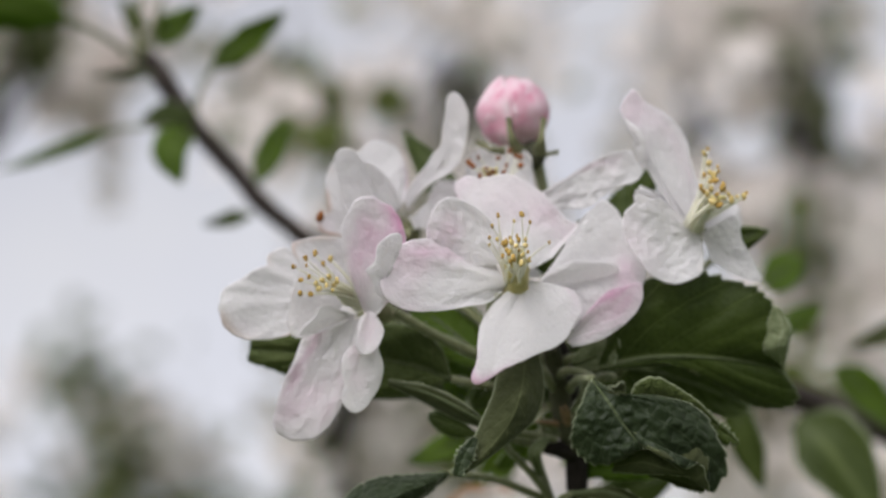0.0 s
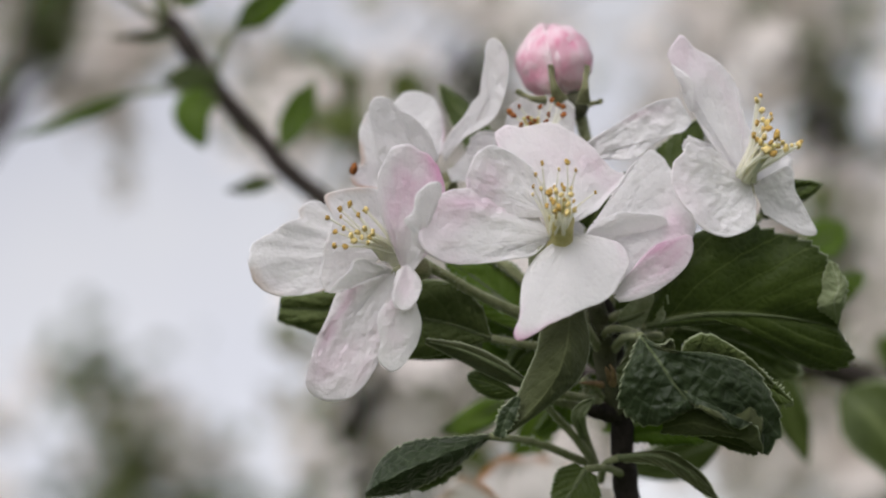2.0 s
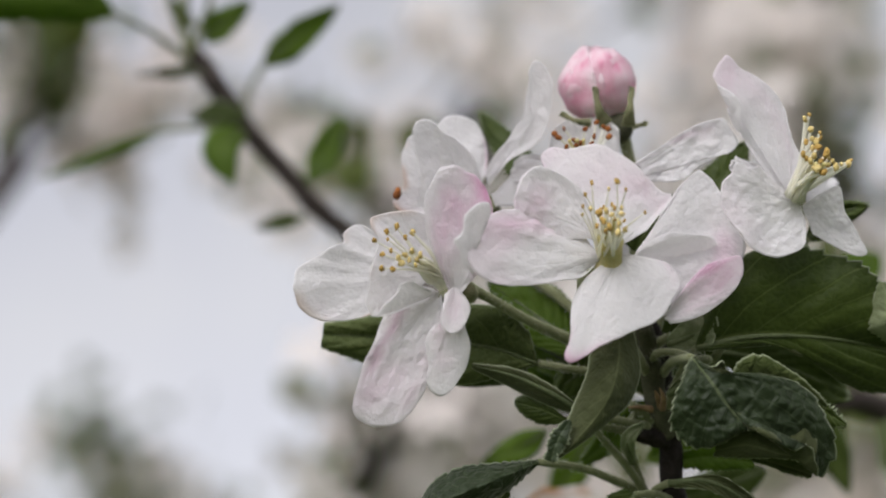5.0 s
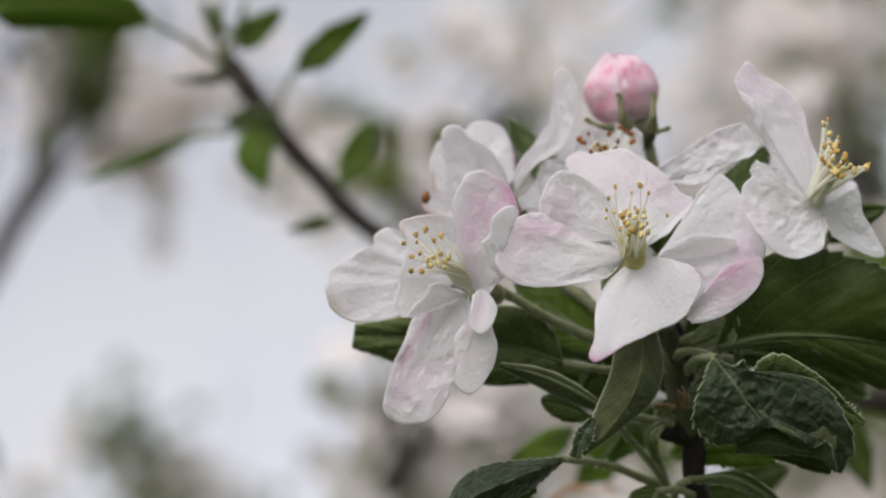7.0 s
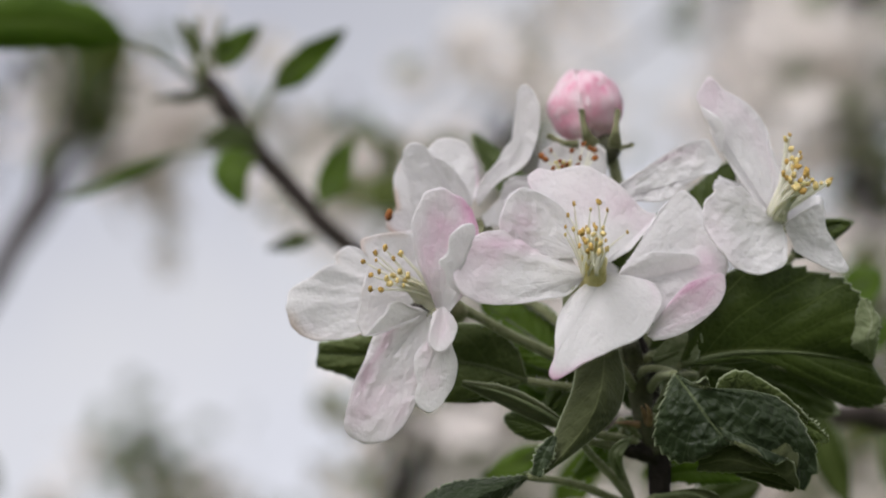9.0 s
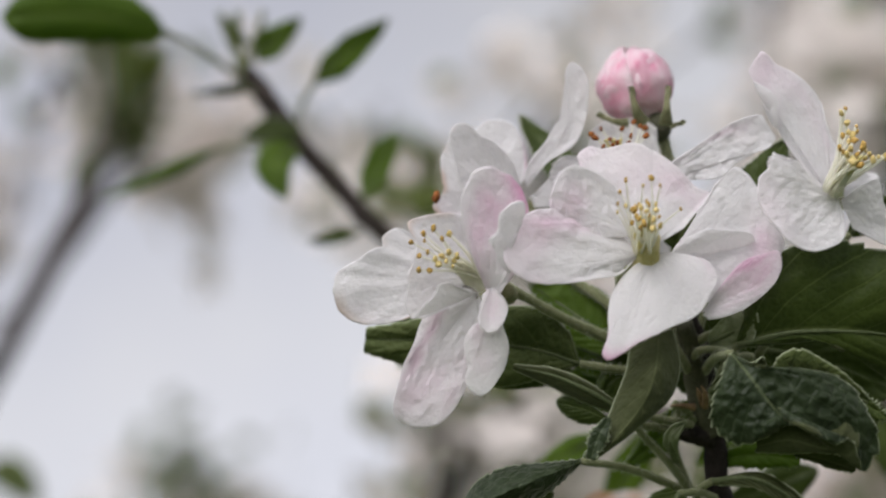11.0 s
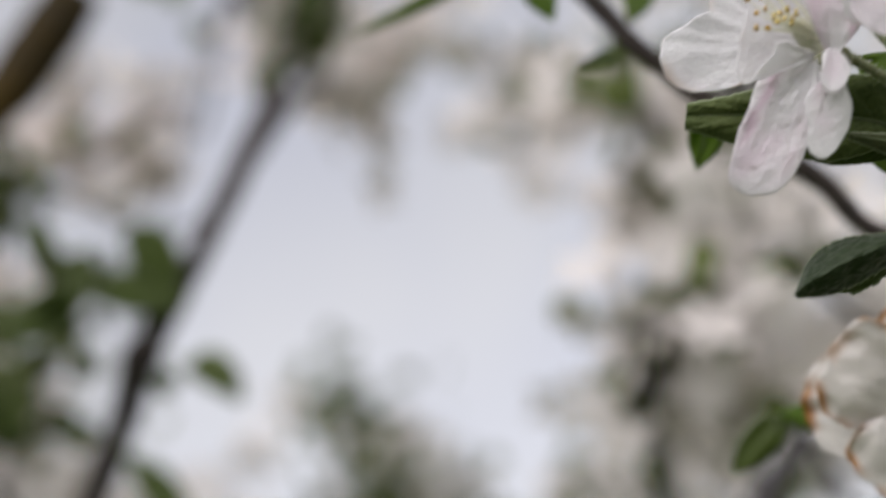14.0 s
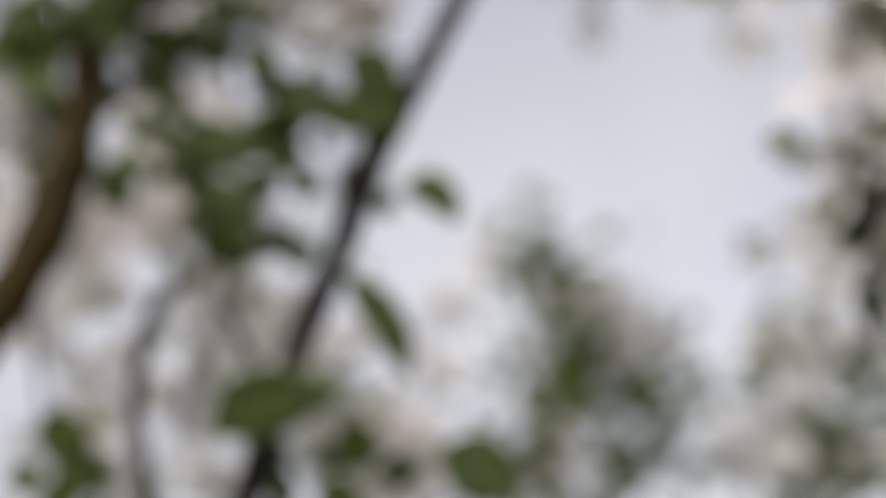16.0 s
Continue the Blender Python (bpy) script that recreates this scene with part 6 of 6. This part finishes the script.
bough_leaves = [
    (spot(-219.1, -75.6, 512.0), spot(-205.8, -76.3, 508.0), spot(-194.6, -89.3, 506.0), 34), (spot(-246.0, -110.7, 520.0), spot(-227.6, -130.5, 515.0), spot(-217.9, -153.4, 512.0), 36), (spot(-302.9, -175.5, 510.0), spot(-279.3, -163.5, 508.0), spot(-245.0, -157.7, 506.0), 64),
    (spot(-249.9, -173.7, 520.0), spot(-241.7, -183.1, 520.0), spot(-244.8, -195.1, 520.0), 40), (spot(-202.6, -180.6, 500.0), spot(-186.5, -188.8, 500.0), spot(-171.6, -204.1, 500.0), 62), (spot(-244.7, -20.3, 520.0), spot(-232.8, -28.4, 520.0), spot(-223.1, -47.2, 520.0), 46),
    (spot(-259.6, -45.0, 520.0), spot(-238.3, -43.7, 520.0), spot(-218.8, -49.5, 520.0), 42), (spot(-295.8, -61.1, 520.0), spot(-277.2, -51.2, 520.0), spot(-257.1, -38.8, 520.0), 44), (spot(-321.2, -49.7, 540.0), spot(-303.6, -58.1, 540.0), spot(-297.0, -69.8, 540.0), 46),
]
bough_leaves += [
    (spot(-319.1, -74.5, 540.0), spot(-303.1, -86.8, 540.0), spot(-307.8, -107.5, 540.0), 54), (spot(-290.0, -12.9, 530.0), spot(-282.1, -24.0, 530.0), spot(-274.3, -32.9, 530.0), 28), (spot(-271.8, -78.2, 530.0), spot(-265.6, -74.6, 530.0), spot(-259.2, -73.2, 530.0), 28),
    (spot(-277.1, -100.4, 530.0), spot(-269.8, -103.8, 530.0), spot(-261.1, -103.3, 530.0), 24), (spot(-362.7, -42.1, 570.0), spot(-348.5, -50.3, 570.0), spot(-329.5, -65.7, 570.0), 26), (spot(-233.5, -78.1, 520.0), spot(-229.3, -82.1, 520.0), spot(-226.4, -86.8, 520.0), 26),
    (spot(-335.4, -67.5, 560.0), spot(-326.1, -60.1, 560.0), spot(-309.1, -52.8, 560.0), 36), (spot(-293.2, -67.4, 540.0), spot(-296.0, -84.4, 540.0), spot(-293.7, -99.0, 540.0), 28), (spot(-240.8, -53.5, 530.0), spot(-235.8, -38.2, 530.0), spot(-240.4, -25.2, 530.0), 36),
]
bough_leaves += [
    (spot(-260.0, -200.1, 520.0), spot(-250.3, -204.7, 520.0), spot(-238.2, -209.2, 520.0), 40), (spot(-282.5, -197.4, 530.0), spot(-277.6, -204.6, 530.0), spot(-276.5, -214.3, 530.0), 30), (spot(-191.0, 131.7, 690.0), spot(-194.1, 106.8, 690.0), spot(-188.9, 81.7, 690.0), 44), (spot(-202.3, 66.1, 660.0), spot(-207.9, 55.4, 660.0), spot(-216.1, 44.8, 660.0), 22), (spot(-354.4, -194.5, 500.0), spot(-364.6, -201.8, 500.0), spot(-380.2, -226.2, 500.0), 36),
]
for k, (a, m_, c, w) in enumerate(bough_leaves):
    near_ = min((curve_at(ln, s / 60) for ln in (BOUGH_LINE, OLD_LINE) for s in range(61)), key=lambda p: (p - a).length)
    back_leaf("green apple leaf on the grey bough, out of focus", [a, m_, c], w * 0.24, w * 0.24, upper=LEAF if k % 4 else LEAF_TURNED, seed=200 + k, group="leaves of the grey bough",
              stem=[near_, near_.lerp(a, 0.5) + Vector((0, 0, 0.004)), a])

# ---------------------------------------------------------------- the trees that bear the spur and the grey bough
NEAR_TREE = thing("apple_tree", Vector((1.15, 0.55, 0)), "old apple tree that bears the blossom spur", "tree")
part("trunk", tube([Vector((1.15, 0.55, -0.1)), Vector((1.13, 0.55, 0.2)), Vector((1.18, 0.58, 0.8)), Vector((1.1, 0.52, 1.3))], [110, 85, 75, 55], 18, 30, 0.25, 3), MOSSY, NEAR_TREE)
part("limb", tube([Vector((1.12, 0.53, 1.25)), Vector((0.7, 0.35, 1.28)), Vector((0.35, 0.15, 1.30)), spot(48.1, -84.8, 20.0)], [50, 26, 13, 4.2], 14, 40, 0.25, 5), MOSSY, NEAR_TREE)
part("limb", tube([Vector((1.1, 0.52, 1.28)), Vector((0.85, 0.45, 1.38)), spot(347.7, -134.8, 260.0)], [45, 22, 9], 14, 30, 0.25, 6), MOSSY, NEAR_TREE)
part("twig", tube([Vector((0.35, 0.15, 1.30)), Vector((0.20, 0.10, 1.40)), spot(35.9, -105.5, 72.0), spot(39.0, -76.0, 72.0)], [9, 5, 3, 2], 10, 24, 0.2, 7), BARK, NEAR_TREE)
LEFT_TREE = thing("apple_tree", Vector((-0.75, 0.75, 0)), "old mossy apple tree that bears the grey bough", "tree")
part("trunk", tube([Vector((-0.75, 0.75, -0.1)), Vector((-0.74, 0.74, 0.2)), Vector((-0.70, 0.72, 0.8)), Vector((-0.55, 0.66, 1.25))], [100, 80, 70, 45], 18, 30, 0.25, 4), MOSSY, LEFT_TREE)
part("limb", tube([Vector((-0.57, 0.67, 1.2)), Vector((-0.42, 0.62, 1.40)), spot(-479.5, -259.7, 600.0)], [40, 26, 17], 14, 24, 0.25, 8), MOSSY, LEFT_TREE)
for end, r in ((spot(-311.8, -272.7, 530.0), 8), (spot(-367.8, -315.4, 620.0), 6), (spot(-293.9, -219.6, 580.0), 4)):
    part("limb", tube([Vector((-0.57, 0.67, 1.22)), Vector((-0.36, 0.58, 1.36)), end], [30, 14, r], 12, 24, 0.2, 9), GREY_BARK, LEFT_TREE)

# ---------------------------------------------------------------- blossoming trees in the distance
def flower_mass(points, spread, clusters, rnd, quads, size=9.5, petals=5):
    """Clusters of small cupped blossoms gathered round a bough."""
    for _ in range(clusters):
        c = curve_at(points, rnd.random()) + way(rnd.gauss(0, spread), rnd.gauss(0, spread), rnd.gauss(0, spread * 1.5)) / 1000
        for _ in range(6):
            m_ = c + way(rnd.gauss(0, 13), rnd.gauss(0, 11), rnd.gauss(0, 13)) / 1000
            axis = Vector((rnd.gauss(0, 1), rnd.gauss(-0.4, 1), rnd.gauss(0.4, 1))).normalized()
            a0 = axis.orthogonal().normalized()
            b0 = axis.cross(a0)
            g0 = rnd.random() * 6
            for k in range(petals):
                g = g0 + 2 * math.pi * k / petals
                o = a0 * math.cos(g) + b0 * math.sin(g)
                s = axis.cross(o) * size * 0.00055
                e = o * size * 0.002
                quads.append((m_, m_ + e * 0.55 - s + axis * 0.002, m_ + e + axis * 0.0035, m_ + e * 0.55 + s + axis * 0.002))


def leaf_mass(points, spread, count, rnd, quads, size=27):
    for _ in range(count):
        c = curve_at(points, rnd.random()) + way(rnd.gauss(0, spread), rnd.gauss(0, spread), rnd.gauss(0, spread * 1.5)) / 1000
        d = Vector((rnd.gauss(0, 1), rnd.gauss(0, 1), rnd.gauss(0.3, 1))).normalized() * size * rnd.uniform(0.6, 1.2) / 1000
        s = d.orthogonal().normalized() * d.length * 0.45
        s = Matrix.Rotation(rnd.random() * 6, 3, d.normalized()) @ s
        quads.append((c, c + d * 0.5 - s, c + d, c + d * 0.5 + s))


def mass(name, quads, material, parent, label):
    me = bpy.data.meshes.new(name)
    base = base_of(parent)
    me.from_pydata([p - base for q in quads for p in q], [], [(4 * i, 4 * i + 1, 4 * i + 2, 4 * i + 3) for i in range(len(quads))])
    me.materials.append(material)
    ob = new(name, me)
    ob.parent = parent
    return tagged(ob, label, kind="stuff")


def far_tree(label, foot, boughs, seed):
    """A blossoming tree: its boughs, and the blossoms and leaves that stand along them."""
    rnd = random.Random(seed)
    tree = thing("apple_tree", foot, label, "tree", "blossoming trees")
    flowers, leaves = [], []
    head = foot + Vector((0.05, 0.06, 1.38))
    part("trunk", tube([foot - Vector((0, 0, 0.1)), foot + Vector((0.02, 0.0, 0.2)), foot + Vector((-0.03, 0.03, 0.8)), head], [75, 58, 50, 34], 14, 24, 0.25, seed), GREY_BARK, tree)
    reached = [head]
    for points, spread, clusters, greens, wood in boughs:
        if wood:
            part("bough", tube(points, [wood, wood * 0.8, wood * 0.6], 8, 20, 0.2, seed), GREY_BARK, tree)
        start, root = min(((p, r) for p in (points[0], points[-1]) for r in reached), key=lambda pair: (pair[0] - pair[1]).length)
        bend = start.lerp(root, 0.5) + Vector((0, 0.03, -0.04))
        part("limb", tube([root, bend, start], [2.2, 1.5, 1.2], 8, 16, 0.2, seed), GREY_BARK, tree)
        reached += [curve_at(points, k / 6) for k in range(7)]
        flower_mass(points, spread, clusters, rnd, flowers)
        leaf_mass(points, spread, greens, rnd, leaves)
    mass("blossoms", flowers, FAR_PETAL, tree, "white and pink blossoms, out of focus")
    if leaves:
        mass("leaves", leaves, FAR_LEAF, tree, "young green leaves, out of focus")
    return tree


def thin_material(name, a, b_, share):
    m, n, l, b = shader(name)
    col = mixed(n, l, noise_node(n, l, 25, 2.0), a, b_)
    l.new(col, b.inputs["Base Color"])
    b.inputs["Roughness"].default_value = 0.6
    b.inputs["Specular IOR Level"].default_value = 0.2
    see_through(m, n, l, b, col, share)
    return m


FAR_PETAL = thin_material("distant_petal", (0.71, 0.63, 0.58), (0.84, 0.80, 0.77), 0.30)
FAR_LEAF = thin_material("distant_leaf", (0.060, 0.085, 0.015), (0.15, 0.185, 0.05), 0.5)

green = []
rnd = random.Random(31)
for points, spread, count in (
    ([spot(-322.4, -52.6, 545.0), spot(-291.9, -55.4, 545.0), spot(-264.1, -41.2, 545.0), spot(-231.9, -39.2, 545.0)], 6.0, 30),
    ([spot(-318.9, -72.2, 545.0), spot(-305.2, -89.4, 545.0), spot(-309.4, -109.0, 545.0)], 6.0, 16),
    ([spot(-401.2, 6.7, 590.0), spot(-376.6, 2.2, 590.0), spot(-355.0, -3.4, 590.0)], 8.0, 18),
    ([spot(-423.5, 0.7, 590.0), spot(-412.5, -4.8, 590.0), spot(-398.9, -12.8, 590.0)], 7.0, 10),
    ([spot(-252.4, -180.0, 530.0), spot(-245.2, -189.5, 530.0), spot(-262.6, -199.5, 530.0)], 4.0, 8),
    ([spot(-354.0, -79.8, 560.0), spot(-330.3, -75.0, 560.0), spot(-309.4, -67.7, 560.0)], 6.0, 10),
    ([spot(-267.4, -103.6, 535.0), spot(-284.8, -101.1, 535.0), spot(-302.2, -96.3, 535.0)], 4.0, 8),
):
    leaf_mass(points, spread, count, rnd, green, 22)
mass("leaves", green, LEAF_TURNED, BOUGH, "young green leaves, out of focus")

boughs = [
    ([spot(-45.3, 50.8, 600.0), spot(-15.8, -8.7, 600.0), spot(-11.7, -70.0, 600.0), spot(-26.3, -109.3, 600.0)], 13.7, 18, 70, 4.0),
    ([spot(-33.0, -62.0, 560.0), spot(-34.0, -78.0, 560.0), spot(-35.0, -98.0, 560.0)], 5.0, 1, 9, 11.0),
    ([spot(11.7, 93.1, 900.0), spot(19.9, -36.2, 900.0), spot(31.3, -159.5, 900.0)], 29.7, 26, 40, 5.0),
    ([spot(11.4, -121.1, 500.0), spot(3.1, -147.4, 500.0), spot(-5.7, -182.5, 500.0)], 6.7, 2, 2, 5.0),
    ([spot(213.5, 172.2, 900.0), spot(210.1, 79.6, 900.0), spot(230.0, -19.5, 900.0), spot(230.0, -151.7, 900.0)], 26.4, 26, 62, 6.0),
    ([spot(310.3, 261.4, 1400.0), spot(305.7, 135.6, 1400.0), spot(329.0, 9.8, 1400.0), spot(343.0, -213.9, 1400.0)], 28.0, 10, 48, 24.0),
]
boughs += [
    ([spot(224.8, 256.9, 1500.0), spot(219.9, 138.6, 1500.0), spot(254.4, 10.4, 1500.0)], 29.6, 4, 40, 12.0),
    ([spot(83.1, -176.5, 1100.0), spot(102.3, -61.2, 1100.0), spot(44.6, 54.2, 1100.0), spot(29.2, 146.6, 1100.0)], 42.3, 28, 26, 5.0),
    ([spot(173.8, 215.5, 1300.0), spot(204.5, 83.8, 1300.0), spot(182.6, -52.2, 1300.0)], 43.9, 16, 10, 5.0),
    ([spot(-29.8, 186.9, 1400.0), spot(-90.7, 153.4, 1500.0), spot(-199.2, 187.9, 1500.0)], 29.6, 4, 0, 0),
    ([spot(-67.1, 75.0, 1400.0), spot(-149.9, 89.3, 1500.0)], 29.6, 3, 0, 0),
    ([spot(-121.1, 113.5, 1200.0), spot(-191.2, 116.1, 1200.0), spot(-210.6, 88.0, 1200.0)], 10.7, 1, 14, 2.0),
]
boughs += [
    ([spot(-74.1, 71.2, 1000.0), spot(-95.5, 68.4, 1000.0), spot(-117.9, 30.1, 1000.0)], 10.0, 3, 30, 2.0),
    ([spot(25.3, -103.6, 480.0), spot(8.8, -134.3, 480.0), spot(-0.7, -167.4, 480.0)], 4.0, 0, 3, 5.0),
    ([spot(15.4, -33.8, 450.0), spot(41.6, -59.1, 450.0), spot(71.9, -76.2, 450.0)], 8.3, 4, 7, 2.0),
]
far_tree("blossoming apple tree beside the spur, out of focus", Vector((0.25, 0.75, 0)), boughs, 5)
boughs = [
    ([spot(190.3, -48.8, 700.0), spot(213.7, -93.8, 700.0), spot(225.9, -144.8, 700.0)], 20.7, 12, 40, 4.0),
    ([spot(244.1, -10.3, 760.0), spot(266.9, -78.7, 760.0), spot(286.3, -153.5, 760.0)], 22.1, 12, 30, 5.0),
    ([spot(141.3, -108.9, 800.0), spot(186.8, -118.0, 800.0), spot(235.4, -108.9, 800.0)], 16.7, 14, 18, 0),
    ([spot(28.5, 86.3, 950.0), spot(10.7, -20.7, 950.0), spot(26.0, -142.5, 950.0)], 26.0, 6, 34, 9.0),
]
far_tree("blossoming apple boughs beyond the spur, out of focus", Vector((0.6, 0.9, 0)), boughs, 9)
boughs = [
    ([spot(-350.7, -144.2, 1700.0), spot(-326.1, -216.4, 1700.0), spot(-298.7, -282.9, 1700.0), spot(-288.5, -428.0, 1700.0)], 28.5, 7, 190, 4.0),
    ([spot(-298.3, -227.3, 1700.0), spot(-243.3, -304.5, 1700.0), spot(-232.6, -371.0, 1700.0)], 31.7, 7, 170, 0),
    ([spot(-293.3, -290.7, 1500.0), spot(-319.3, -372.1, 1500.0)], 24.7, 5, 90, 0),
    ([spot(-112.4, -259.1, 1700.0), spot(-37.6, -280.1, 1700.0), spot(15.4, -344.5, 1700.0)], 28.5, 8, 130, 5.0),
    ([spot(-119.8, -327.9, 1500.0), spot(-37.6, -356.0, 1500.0)], 29.6, 12, 130, 5.0),
    ([spot(-409.4, -188.9, 1500.0), spot(-390.1, -254.4, 1500.0), spot(-350.4, -314.6, 1500.0)], 24.7, 6, 5, 0),
    ([spot(-483.2, -294.5, 1300.0), spot(-436.6, -321.2, 1300.0), spot(-367.1, -338.1, 1300.0)], 24.0, 9, 60, 4.0),
]
boughs += [
    ([spot(-499.0, -206.9, 1400.0), spot(-469.7, -245.5, 1400.0), spot(-450.4, -284.1, 1400.0)], 20.0, 6, 30, 0),
]
far_tree("distant apple tree in blossom against the sky", Vector((-0.2, 1.7, 0)), boughs, 6)
boughs = [
    ([spot(-278.9, 125.9, 900.0), spot(-232.6, 99.5, 900.0), spot(-183.1, 86.2, 900.0)], 23.1, 14, 18, 5.0),
    ([spot(-533.1, 63.3, 1000.0), spot(-418.9, 27.3, 1000.0), spot(-339.4, 65.4, 1000.0)], 26.8, 18, 8, 5.0),
    ([spot(-493.0, -44.9, 1000.0), spot(-449.0, -137.9, 1000.0), spot(-482.0, -249.3, 1000.0)], 28.6, 22, 10, 6.0),
    ([spot(-577.8, -58.3, 900.0), spot(-501.8, -146.4, 900.0), spot(-515.8, -280.8, 900.0)], 29.7, 22, 8, 0),
    ([spot(-214.1, 124.1, 700.0), spot(-194.4, 101.6, 700.0), spot(-200.9, 75.7, 690.0)], 7.7, 1, 17, 0),
    ([spot(-211.2, 104.0, 700.0), spot(-191.4, 84.6, 700.0), spot(-194.1, 56.6, 700.0)], 8.3, 1, 9, 0),
]
boughs += [
    ([spot(-470.1, -0.2, 680.0), spot(-400.6, 1.3, 680.0), spot(-327.0, 6.8, 680.0)], 8.7, 0, 56, 0),
    ([spot(-451.4, -22.9, 700.0), spot(-452.2, -57.9, 700.0), spot(-465.2, -81.3, 700.0)], 11.0, 2, 28, 0),
    ([spot(-382.6, -198.3, 520.0), spot(-359.6, -202.7, 520.0)], 5.5, 0, 16, 0),
    ([spot(-378.7, 29.8, 600.0), spot(-344.0, 26.4, 600.0), spot(-317.7, 12.9, 600.0)], 8.0, 0, 26, 0),
    ([spot(-361.2, -27.2, 600.0), spot(-339.9, -32.7, 600.0)], 7.5, 1, 9, 0),
    ([spot(-462.0, -80.9, 1100.0), spot(-473.2, -242.0, 1100.0), spot(-350.2, -300.3, 1100.0)], 34.6, 12, 14, 0),
]
far_tree("blossoming apple tree behind the grey bough, out of focus", Vector((-0.6, 1.0, 0)), boughs, 7)
